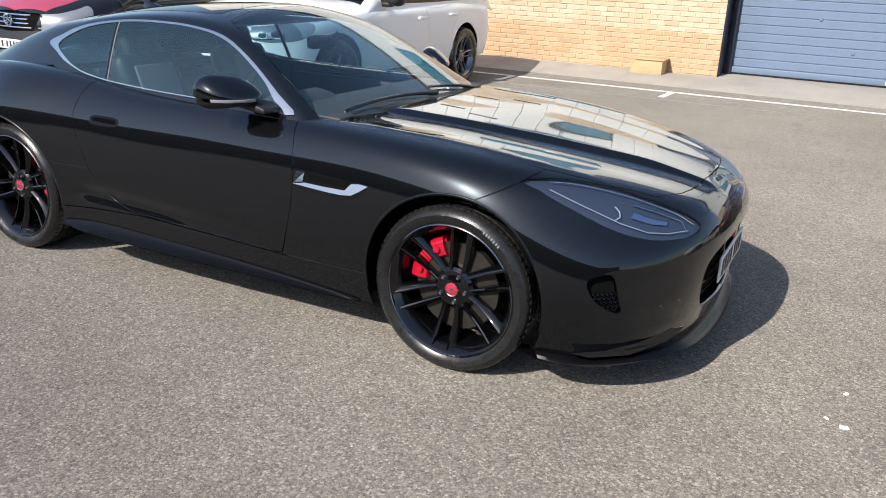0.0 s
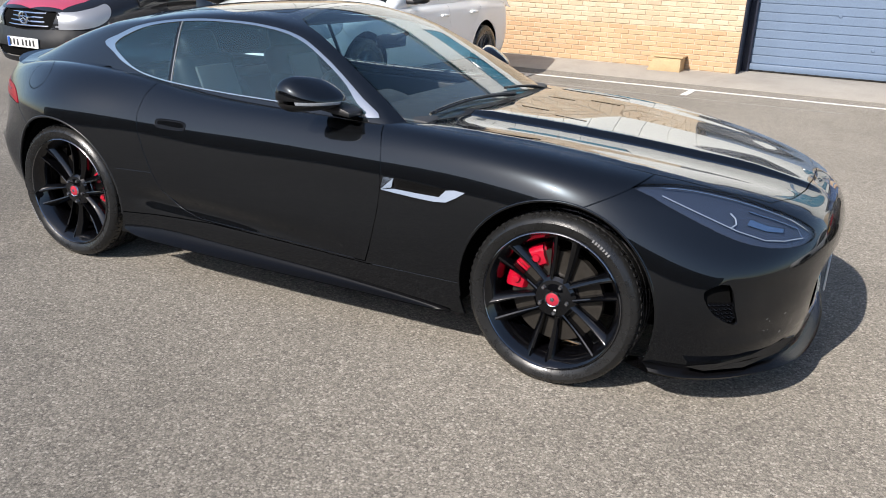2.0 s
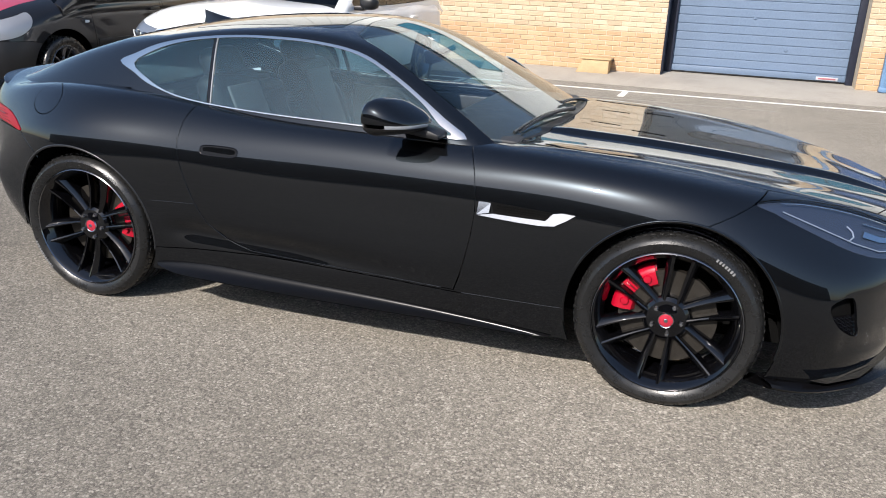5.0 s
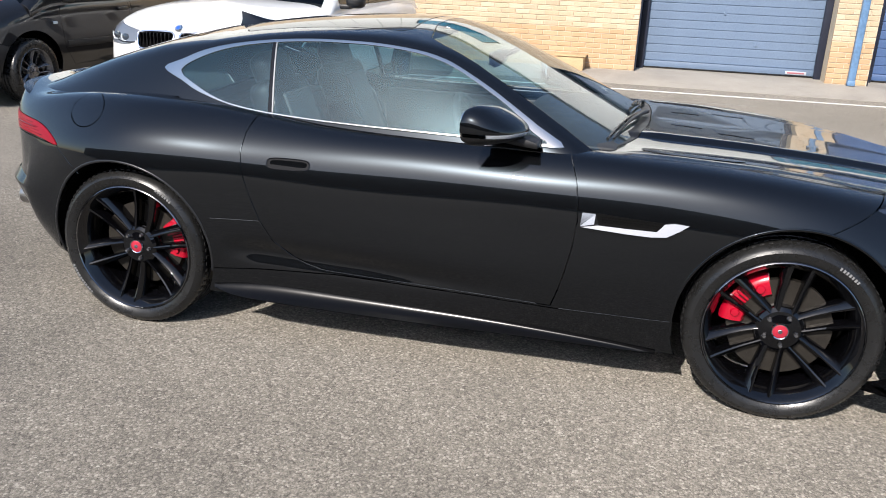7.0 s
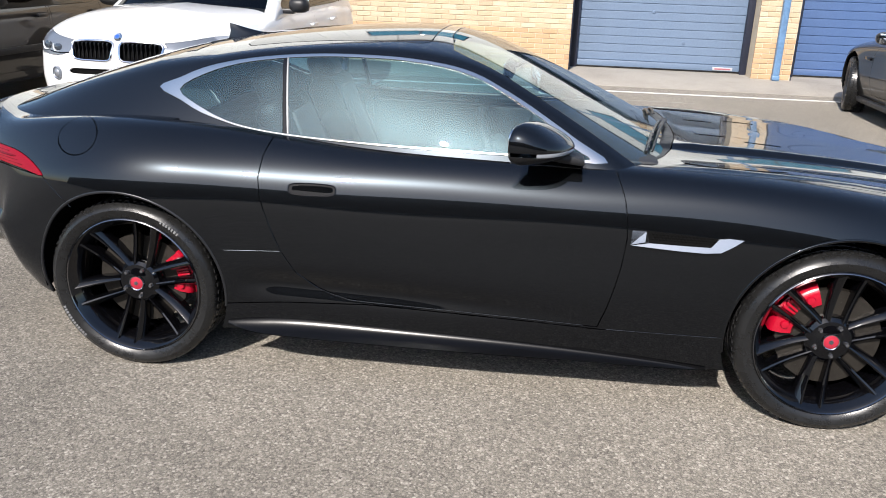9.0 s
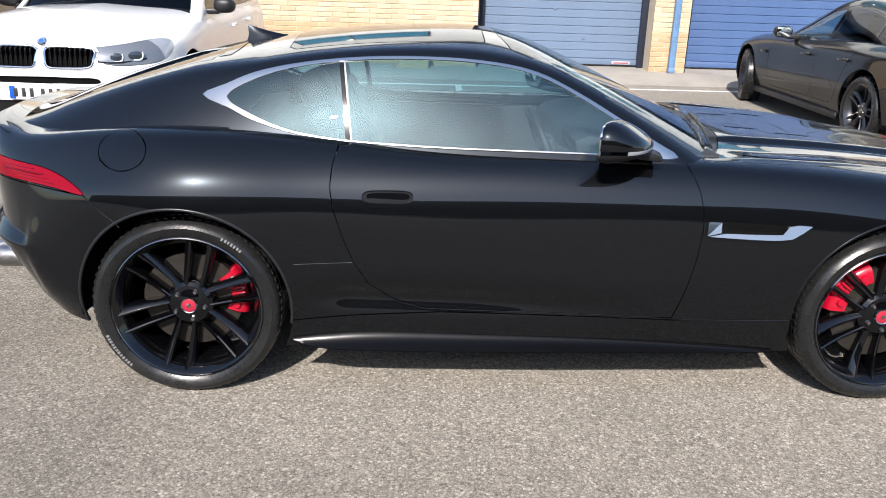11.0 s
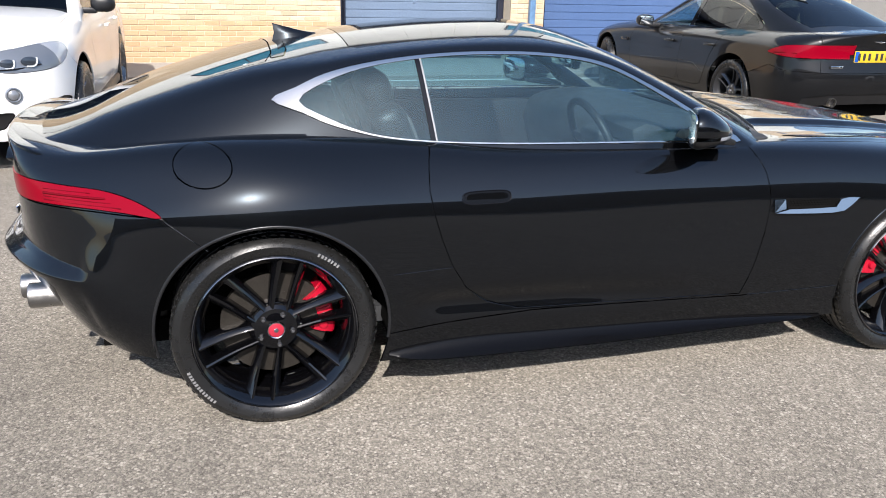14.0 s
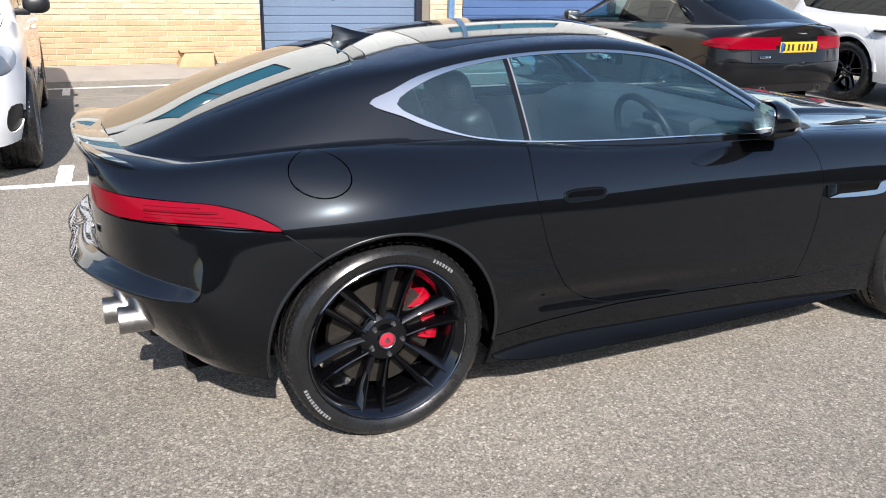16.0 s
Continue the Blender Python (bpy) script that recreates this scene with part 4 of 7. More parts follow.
bg[:, :, 1] += 0.019 * hollow * (bw > 0.6)
# the front corner: the face steps in behind a crease, and a shelf juts out over the lower lip
corner = np.clip((bx - 3.20) / 0.05, 0, 1) * np.clip((3.47 - bx) / 0.10, 0, 1) * (bw > 0.25)
face = 1 / (1 + np.exp((np.abs(bg[:, :, 2] - 0.41) - 0.105) / 0.010))
bg[:, :, 0] -= 0.016 * corner * face
# the rear bumper: an upright panel under the lamps, a sloping facet with crisp edges, then a face that draws in below
for j in range(bg.shape[1]):
    waist = np.argmin(np.abs(bg[:LOW, j, 2] - 0.58))
    weight = np.clip((-0.575 - bg[waist, j, 0]) / 0.05, 0, 1)
    if weight == 0:
        continue
    along = bg[waist, min(j + 1, 279), :2] - bg[waist, max(j - 1, 0), :2]
    out_dir = np.array([-abs(along[1]), -abs(along[0])]) / np.linalg.norm(along)
    col = bg[:LOW, j]
    top_i = np.argmin(np.abs(col[:, 2] - 0.765))
    reach = (col[:, :2] - col[top_i, :2]) @ out_dir
    near = np.clip((-0.60 - col[waist, 0]) / 0.25, 0, 1)
    z_top, z_bot = 0.572 + 0.040 * near, 0.538 + 0.012 * near
    inner = reach[np.argmin(np.abs(col[:, 2] - 0.645))] - 0.004
    outer_most = reach[col[:, 2] < 0.65].max() - 0.003
    low_i = np.argmin(np.abs(col[:, 2] - 0.33))
    want = np.interp(col[:, 2], [col[low_i, 2], z_bot, z_top, 0.765], [reach[low_i], outer_most, inner, 0.0])
    inside = np.arange(LOW)
    shift = np.where((inside > low_i) & (inside < top_i), want - reach, 0.0) * weight
    bg[:LOW, j, :2] += shift[:, None] * out_dir
bg[:, :, 1] = np.minimum(bg[:, :, 1], 0)
body = Skin(bg)

FRONT_AXLE, REAR_AXLE, AXLE_Z, FRONT_Y, REAR_Y = 2.622, 0.0, 0.343, 0.775, 0.762
outer = lambda c: c.y < -0.45
body.cut("arch", circle(REAR_AXLE - 0.004, AXLE_Z + 0.006, 0.388, 64) , keep=outer)
body.cut("arch", circle(FRONT_AXLE + 0.008, AXLE_Z + 0.008, 0.390, 64), keep=outer)
body.cut("cabin", [(0.14, -0.72), (1.86, -0.72), (1.96, -0.4), (2.0, 0.1), (0.14, 0.1)], "xy", keep=lambda c: c.z > 0.80, only=[""])
body.cut("cowl", [(1.8, 0.2), (2.085, 0.2), (2.083, -0.15), (2.07, -0.32), (2.04, -0.46), (1.995, -0.58), (1.945, -0.67), (1.89, -0.725), (1.84, -0.735), (1.80, -0.70)], "xy", keep=lambda c: c.z > 0.8, only=[""])
body.cut("bonnet", [(2.085, 0.2), (2.083, -0.15), (2.07, -0.32), (2.04, -0.46), (1.995, -0.58), (1.945, -0.67), (1.89, -0.725), (1.93, -0.738), (2.15, -0.745), (2.5, -0.735), (2.75, -0.71), (2.9, -0.685), (3.15, -0.61), (3.30, -0.53), (3.36, -0.40), (3.395, -0.22), (3.405, -0.1), (3.405, 0.2)], "xy", keep=lambda c: c.z > 0.62, only=[""])
body.cut("headlight", smooth_poly([(2.865, 0.812), (3.0, 0.816), (3.2, 0.782), (3.37, 0.722), (3.458, 0.662), (3.437, 0.630), (3.33, 0.632), (3.21, 0.664), (3.06, 0.730), (2.93, 0.786)], 4), keep=lambda c: c.y < -0.40, only=["", "bonnet"])
body.cut("tail_light", smooth_poly([(-0.335, 0.760), (-0.40, 0.800), (-0.50, 0.826), (-0.62, 0.832), (-0.80, 0.838), (-0.95, 0.838), (-0.95, 0.768), (-0.8, 0.768), (-0.6, 0.772), (-0.45, 0.768)], 4), keep=lambda c: c.y < -0.40, only=[""])
DOOR = [(0.575, 1.02), (0.552, 0.95), (0.530, 0.88), (0.524, 0.81), (0.535, 0.74), (0.566, 0.64), (0.607, 0.54), (0.662, 0.455), (0.74, 0.392), (0.83, 0.362), (0.93, 0.350), (1.4, 0.342), (1.796, 0.335), (1.818, 0.40), (1.838, 0.48), (1.858, 0.58), (1.868, 0.68), (1.864, 0.75), (1.85, 0.82), (1.825, 0.88), (1.80, 0.93), (1.77, 1.02)]
body.cut("door", DOOR, only=[""])
body.cut("fuel_flap", circle(-0.202, 0.910, 0.090, 40, 0.060), only=[""], keep=lambda c: c.y < -0.6)
body.cut("front_bumper", [(2.72, 0.735), (2.80, 0.775), (2.865, 0.810), (2.95, 0.87), (3.8, 0.95), (3.8, 0.0), (2.62, 0.0), (2.62, 0.5)], only=[""])
body.cut("corner_intake", smooth_poly([(3.165, 0.492), (3.235, 0.515), (3.265, 0.42), (3.275, 0.372), (3.235, 0.385), (3.19, 0.43)], 3), only=["front_bumper"], keep=lambda c: c.y < -0.4)
body.cut("grille", smooth_poly([(0.10, 0.565), (-0.20, 0.565), (-0.34, 0.545), (-0.42, 0.49), (-0.42, 0.39), (-0.36, 0.31), (-0.2, 0.285), (0.1, 0.285)], 4), "yz", only=["front_bumper"], keep=lambda c: c.x > 3.2)
body.cut("rear_bumper", [(-0.20, 0.66), (-0.335, 0.758), (-0.55, 0.764), (-0.8, 0.764), (-1.2, 0.764), (-1.2, 0.0), (-0.05, 0.0), (-0.05, 0.5)], only=[""])
body.cut("sill", [(0.30, 0.10), (0.30, 0.30), (0.60, 0.325), (0.93, 0.340), (1.4, 0.333), (1.8, 0.326), (2.35, 0.342), (2.35, 0.10)], only=[""])

shell = body.build("body_shell", None, BLACK_PAINT, coupe)
bonnet = body.build("bonnet", "bonnet", BLACK_PAINT, coupe, "long black bonnet with a raised middle")
body.build("cowl", "cowl", SATIN_BLACK, coupe, "black plastic scuttle panel")
body.build("front_bumper", "front_bumper", BLACK_PAINT, coupe)
body.build("rear_bumper", "rear_bumper", BLACK_PAINT, coupe)
for mir in (False, True):
    kw = dict(both=False, mirror=mir)
    door = body.build("door", "door", BLACK_PAINT, coupe, **kw)
    body.build("sill", "sill", BLACK_PAINT, coupe, **kw)
    if not mir:
        near_door = door
        body.build("fuel_flap", "fuel_flap", BLACK_PAINT, coupe, "round black fuel flap", **kw)
    hl = body.build("headlight", "headlight", LAMP_GLASS, coupe, "smoked swept-back headlight under clear cover", lip=0.0, **kw)
    body.build("lamp_bowl", "headlight", LAMP_DARK, hl, shift=-0.014, lip=0.0, gap=-0.002, **kw)
    body.build("tail_light", "tail_light", RED_LENS, coupe, "red wraparound tail light", shift=0.003, gap=0.0006, lip=0.006, **kw)
    body.build("corner_intake", "corner_intake", CAVITY, coupe, "dark meshed air intake", shift=-0.03, lip=0.0, gap=-0.004, **kw)
body.build("grille", "grille", CAVITY, coupe, "dark oval mesh grille", shift=-0.05, lip=0.0, gap=-0.01)

# greenhouse
CENTRE = [(-0.84, 0.935), (-0.72, 0.962), (-0.51, 1.043), (-0.27, 1.128), (0.0, 1.204), (0.3, 1.262), (0.65, 1.302), (0.95, 1.317), (1.15, 1.308), (1.4, 1.232), (1.6, 1.146), (1.8, 1.055), (2.1, 0.915)]
RAIL = [(-0.84, 0.40, 0.905), (-0.6, 0.470, 0.962), (-0.35, 0.515, 1.040), (-0.1, 0.537, 1.115), (0.2, 0.558, 1.185), (0.55, 0.570, 1.238), (0.85, 0.572, 1.256), (1.1, 0.576, 1.246), (1.3, 0.599, 1.202), (1.5, 0.645, 1.110), (1.7, 0.705, 1.002), (1.85, 0.748, 0.912), (2.1, 0.81, 0.76)]
BASE = [(-0.84, 0.46, 0.875), (-0.6, 0.56, 0.90), (-0.35, 0.635, 0.915), (0.0, 0.685, 0.93), (0.3, 0.709, 0.925), (0.6, 0.733, 0.900), (1.0, 0.757, 0.890), (1.5, 0.777, 0.885), (1.8, 0.793, 0.865), (2.1, 0.86, 0.72)]
# the rear window and the windscreen are flatter across than the roof
top = Skin(dome_grid(CENTRE, RAIL, BASE, -0.84, 2.1, 220, 26, 60, bulge=0.007, flat=lambda x: np.maximum(0.62 * np.clip((0.22 - x) / 0.25, 0, 1) * np.clip((x + 0.80) / 0.25, 0, 1), 0.3 * np.clip((x - 1.15) / 0.25, 0, 1))))
GLASS_OUT = [(0.035, 1.078), (0.12, 1.118), (0.22, 1.160), (0.36, 1.194), (0.533, 1.219), (0.70, 1.232), (0.848, 1.235), (1.0, 1.232), (1.165, 1.216), (1.28, 1.19), (1.375, 1.150), (1.48, 1.097), (1.581, 1.040), (1.68, 0.982), (1.785, 0.918), (1.60, 0.921), (1.474, 0.923), (1.2, 0.925), (0.957, 0.927), (0.75, 0.932), (0.564, 0.941), (0.43, 0.954), (0.33, 0.973), (0.22, 1.003), (0.137, 1.038)]
GLASS_IN = [(0.125, 1.075), (0.22, 1.136), (0.36, 1.181), (0.533, 1.209), (0.7, 1.223), (0.848, 1.226), (1.0, 1.223), (1.165, 1.206), (1.28, 1.178), (1.375, 1.138), (1.48, 1.083), (1.581, 1.024), (1.66, 0.962), (1.722, 0.9265), (1.6, 0.925), (1.474, 0.927), (1.2, 0.929), (0.957, 0.931), (0.75, 0.936), (0.564, 0.945), (0.43, 0.959), (0.33, 0.979), (0.22, 1.02)]
low = lambda c: c.y < -0.50
top.cut("chrome", smooth_poly(GLASS_OUT, 3), keep=low)
top.cut("door_glass", smooth_poly(GLASS_IN, 3), keep=low, only=["chrome"])
top.cut("quarter_glass", [(0.0, 0.9), (0.0, 1.3), (0.527, 1.3), (0.572, 0.93), (0.572, 0.9)], keep=low, only=["door_glass"])
top.cut("b_pillar", [(0.526, 1.3), (0.548, 1.3), (0.598, 0.90), (0.574, 0.90)], keep=low, only=["door_glass", "quarter_glass"])
top.cut("pillar_strip", [(0.542, 1.3), (0.548, 1.3), (0.598, 0.90), (0.592, 0.90)], keep=low, only=["b_pillar"])
top.cut("windscreen", [(1.145, 0.2), (1.15, -0.25), (1.185, -0.47), (1.25, -0.515), (1.4, -0.565), (1.6, -0.632), (1.8, -0.695), (2.0, -0.75), (2.3, -0.8), (2.3, 0.2)], "xy", only=[""])
top.cut("rear_window", [(0.07, 0.2), (0.06, -0.3), (0.03, -0.42), (-0.2, -0.428), (-0.50, -0.42), (-0.69, -0.40), (-0.755, -0.355), (-0.785, 0.2)], "xy", only=[""], keep=lambda c: c.y > -0.47)
top.cut("hatch_edge", [(0.125, 0.2), (0.115, -0.3), (0.10, -0.385), (0.052, -0.385), (0.06, -0.3), (0.07, 0.2)], "xy", only=[""], keep=lambda c: c.y > -0.5)
top.cut("roof_panel", [(0.33, 0.2), (0.33, -0.40), (0.36, -0.445), (1.05, -0.455), (1.085, -0.42), (1.095, 0.2)], "xy", only=[""], keep=lambda c: c.y > -0.5)
top.build("roof", None, BLACK_PAINT, coupe, lip=0.02)
top.build("windscreen", "windscreen", SCREEN_GLASS, coupe, "raked clear windscreen", lip=0.0)
top.build("rear_window", "rear_window", REAR_GLASS, coupe, "sloping tinted rear window", lip=0.0)
top.build("hatch_edge", "hatch_edge", GLOSS_BLACK, coupe, "gloss black edge above the rear window", shift=0.002, lip=0.002)
top.build("roof_panel", "roof_panel", GLOSS_BLACK, coupe, "gloss black panoramic roof panel", shift=0.001)
for mir in (False, True):
    kw = dict(both=False, mirror=mir, lip=0.004, gap=0.0)
    top.build("window_trim", "chrome", TRIM_CHROME, coupe, "bright chrome window surround", shift=0.005, **kw)
    top.build("door_window", "door_glass", SIDE_GLASS, coupe, "tinted door window", shift=0.0, both=False, mirror=mir, lip=0.0, gap=0.0)
    top.build("quarter_window", "quarter_glass", SIDE_GLASS, coupe, "tinted rear quarter window", shift=0.0, both=False, mirror=mir, lip=0.0, gap=0.0)
    top.build("pillar_trim", "b_pillar", GLOSS_BLACK, coupe, "gloss black pillar strip", shift=0.003, **kw)
    top.build("pillar_strip", "pillar_strip", BRIGHT_STRIP, coupe, "pale strip along the door window", shift=0.004, **kw)

# dark liners and floor
for ax, r in ((REAR_AXLE, 0.396), (FRONT_AXLE, 0.412)):
    for s in (-1, 1):
        wl = bmesh.new()
        lathe(wl, [(r, s * 0.855), (r, s * 0.50), (0.0, s * 0.50)], 48, "y", m=Matrix.Translation((ax, 0, AXLE_Z + 0.006)), arc=(radians(-8), radians(188)))
        part("wheel_liner", wl, CAVITY, coupe)
fl = bmesh.new()
box(fl, (-0.60, -0.49, 0.17), (3.25, 0.49, 0.26))
box(fl, (0.43, -0.84, 0.19), (2.18, 0.84, 0.26))
part("floor_pan", fl, CAVITY, coupe)
for s in (True, False):
    sg = -1 if s else 1
    wheel(coupe, FRONT_AXLE, sg * FRONT_Y, AXLE_Z, s, 0.343, 0.272, 0.255, 6, WHEEL_BLACK, 0.13, 0, RED_CAP, True, (radians(108), radians(178)))
    wheel(coupe, REAR_AXLE, sg * REAR_Y, AXLE_Z, s, 0.343, 0.272, 0.290, 6, WHEEL_BLACK, 0.23, 0, RED_CAP, True, (radians(-14), radians(40)))

# ---- details of the coupe ----
def on_side(x, z, out=0.0):
    """A place on the near side of the coupe's body at x and z, moved outwards."""
    d = (bg[:, :, 0] - x) ** 2 + (bg[:, :, 2] - z) ** 2 + 10 * (bg[:, :, 1] > -0.3)
    idx = np.argpartition(d.ravel(), 4)[:4]
    wgt = 1 / (d.ravel()[idx] + 1e-6)
    y = (bg[:, :, 1].ravel()[idx] * wgt).sum() / wgt.sum()
    return Vector((x, y - out, z))


def on_top(x, y, out=0.0):
    """A place on the coupe's bonnet at x and y."""
    d = (bg[:, :, 0] - x) ** 2 + (bg[:, :, 1] + abs(y)) ** 2 + 10 * (bg[:, :, 2] < 0.6)
    idx = np.argpartition(d.ravel(), 4)[:4]
    wgt = 1 / (d.ravel()[idx] + 1e-6)
    z = (bg[:, :, 2].ravel()[idx] * wgt).sum() / wgt.sum()
    return Vector((x, y, z + out))


def mirrored(bm):
    for v in bm.verts:
        v.co.y *= -1
    bmesh.ops.reverse_faces(bm, faces=bm.faces)
    return bm


def sided(name, make, mat, label="", parent=None):
    """The same part on both sides of the car."""
    a = part(name, make(), mat, parent or coupe, label)
    part(name, mirrored(make()), mat, parent or coupe, label)
    return a


def draped(bm, outline, out, depth, tilt=0.0):
    """A plate with that outline in x and z, laid on the body's near side."""
    zs = [z for x, z in outline]
    lean = lambda z: tilt * (max(zs) - z) / max(1e-6, max(zs) - min(zs))
    a = [bm.verts.new(on_side(x, z, out + lean(z))) for x, z in outline]
    b = [bm.verts.new(on_side(x, z, out - depth)) for x, z in outline]
    n = len(a)
    fs = [bm.faces.new(a), bm.faces.new(b[::-1])]
    for i in range(n):
        fs.append(bm.faces.new((a[i], b[i], b[(i + 1) % n], a[(i + 1) % n])))
    bmesh.ops.recalc_face_normals(bm, faces=fs)
    return bm


# door mirrors
def mirror_shell(keep):
    bm = bmesh.new()
    bmesh.ops.create_uvsphere(bm, u_segments=40, v_segments=24, radius=1.0)
    for v in bm.verts:
        c = v.co
        x = math.copysign(abs(c.x) ** 0.85, c.x)
        y = math.copysign(abs(c.y) ** 0.80, c.y)
        z = math.copysign(abs(c.z) ** 0.86, c.z)
        taper = 1.05 - 0.42 * max(0.0, x + 0.35)
        v.co = Vector((1.540 + 0.104 * x + 0.052 * y, -0.900 + 0.108 * y, 1.005 + 0.072 * z * taper * (1 - 0.10 * y) - 0.020 * max(0.0, x)))
    for no, co, side in keep:
        bmesh.ops.bisect_plane(bm, geom=bm.verts[:] + bm.edges[:] + bm.faces[:], plane_co=co, plane_no=no, clear_outer=side > 0, clear_inner=side < 0)
    es = [e for e in bm.edges if e.is_boundary]
    bmesh.ops.holes_fill(bm, edges=es)
    bmesh.ops.recalc_face_normals(bm, faces=bm.faces)
    return bm


GLASS_CUT = ((-1, 0.38, 0.05), (1.475, -0.905, 1.0), 1)
for flip in (False, True):
    f = mirrored if flip else (lambda b: b)
    hs = part("mirror_housing", f(mirror_shell([GLASS_CUT, ((0, 0, -1), (0, 0, 0.987), 1)])), BLACK_PAINT, coupe, "gloss black door mirror")
    part("indicator", f(mirror_shell([GLASS_CUT, ((0, 0, 1), (0, 0, 0.986), 1), ((0, 0, -1), (0, 0, 0.973), 1), ((0, 1, 0), (0, -0.86, 0), 1), ((-1, 0, 0), (1.535, 0, 0), 1)])), LAMP_GUIDE, hs, "narrow clear indicator strip")
    part("lower_cover", f(mirror_shell([GLASS_CUT, ((0, 0, 1), (0, 0, 0.972), 1)])), SATIN_BLACK, hs, "satin black lower mirror cover")
    g = bmesh.new()
    pts = [(-0.905 + 0.090 * math.copysign(abs(math.cos(a)) ** 0.5, math.cos(a)), 1.006 + 0.056 * math.copysign(abs(math.sin(a)) ** 0.6, math.sin(a))) for a in [2 * math.pi * i / 40 for i in range(40)]]
    prism(g, [(p - -0.905, q) for p, q in pts], -0.006, 0.001, "x", 0.001, Matrix.Translation((1.475, -0.905, 0)) @ Matrix.Rotation(radians(-20.8), 4, "Z"))
    part("mirror_glass", f(g), MIRROR_GLASS, hs, "silvered mirror glass")
    st = bmesh.new()
    prism(st, [(1.50, 0.945), (1.62, 0.930), (1.70, 0.922), (1.70, 0.945), (1.63, 0.965), (1.52, 0.972)], -0.86, -0.755, "y", 0.008)
    part("mirror_arm", f(st), SATIN_BLACK, hs)

# door handles
def handle_plate():
    return draped(bmesh.new(), [(0.728 + 0.0880 * math.copysign(abs(math.cos(a)) ** 0.5, math.cos(a)), 0.7785 + 0.0205 * math.copysign(abs(math.sin(a)) ** 0.6, math.sin(a))) for a in [2 * math.pi * i / 36 for i in range(36)]], 0.0008, 0.006)


def handle_grip():
    return draped(bmesh.new(), [(0.730 + 0.076 * math.copysign(abs(math.cos(a)) ** 0.5, math.cos(a)), 0.7805 + 0.0125 * math.copysign(abs(math.sin(a)) ** 0.6, math.sin(a))) for a in [2 * math.pi * i / 36 for i in range(36)]], 0.0045, 0.008, -0.005)


def handle_edge():
    pts = [(0.728 + 0.0885 * math.copysign(abs(math.cos(a)) ** 0.5, math.cos(a)), 0.7785 + 0.0210 * math.copysign(abs(math.sin(a)) ** 0.6, math.sin(a))) for a in [2 * math.pi * i / 36 for i in range(37)]]
    return tube(bmesh.new(), [on_side(x, z, 0.0008) for x, z in pts], 0.0022, 8)


sided("handle_recess", handle_plate, SKIRT_BLACK)
sided("door_handle", handle_grip, BLACK_PAINT, "flush gloss black door handle")
sided("handle_edge", handle_edge, GLOSS_BLACK)

# wing vents with a bright blade
sided("vent_block", lambda: draped(bmesh.new(), [(1.880, 0.668), (1.930, 0.680), (1.932, 0.716), (1.884, 0.716)], 0.005, 0.012, 0.011), VENT_SILVER, "bright chrome vent end piece")
sided("vent_blade", lambda: draped(bmesh.new(), [(1.884, 0.667), (1.95, 0.664), (2.05, 0.661), (2.13, 0.661), (2.185, 0.667), (2.225, 0.690), (2.258, 0.713), (2.21, 0.715), (2.175, 0.709), (2.15, 0.681), (2.05, 0.679), (1.945, 0.679)], 0.005, 0.016, 0.016), VENT_SILVER, "bright chrome vent blade")
sided("vent_mesh", lambda: draped(bmesh.new(), [(1.945, 0.679), (2.05, 0.678), (2.15, 0.680), (2.172, 0.710), (2.05, 0.714), (1.932, 0.719)], 0.003, 0.006), CAVITY, "black vent mesh")


def vent_studs():
    bm = bmesh.new()
    for i in range(17):
        for j in range(3):
            p = on_side(1.955 + i * 0.0125 + 0.006 * (j % 2), 0.692 + j * 0.009, 0.004)
            box(bm, p - Vector((0.004, 0.002, 0.0028)), p + Vector((0.004, 0.002, 0.0028)), 0.0015)
    return bm


sided("vent_studs", vent_studs, CAVITY)

# side skirts: a blade that flares behind the door and fades out ahead
def skirt():
    bm = bmesh.new()
    rows = [(0.385, 0.896, 0.222, 0.030), (0.46, 0.914, 0.210, 0.062), (0.60, 0.928, 0.205, 0.084), (0.9, 0.928, 0.203, 0.078), (1.4, 0.920, 0.203, 0.056), (1.8, 0.905, 0.203, 0.034), (2.10, 0.890, 0.200, 0.018), (2.2, 0.880, 0.20, 0.010)]
    x = np.linspace(0.385, 2.2, 90)
    w, z, h = curve1(rows, x).T
    flank = [-on_side(q, 0.27).y - 0.004 for q in x]
    rings = []
    for i in range(len(x)):
        sec = [(0.84, z[i] - 0.005), (w[i] - 0.004, z[i] - 0.005), (w[i], z[i] - 0.003)]
        for k in range(9):
            u = k / 8
            sec.append((flank[i] + max(0.0, w[i] - flank[i]) * (1 - u) ** 2.8, z[i] + h[i] * u))
        rings.append([bm.verts.new((x[i], -a, b)) for a, b in sec])
    for a, b in zip(rings, rings[1:]):
        for j in range(len(a) - 1):
            bm.faces.new((a[j], b[j], b[j + 1], a[j + 1]))
    bm.faces.new(rings[0])
    bm.faces.new(rings[-1])
    bmesh.ops.recalc_face_normals(bm, faces=bm.faces)
    return bm


sided("side_skirt", skirt, SKIRT_BLACK, "black blade-like side skirt")

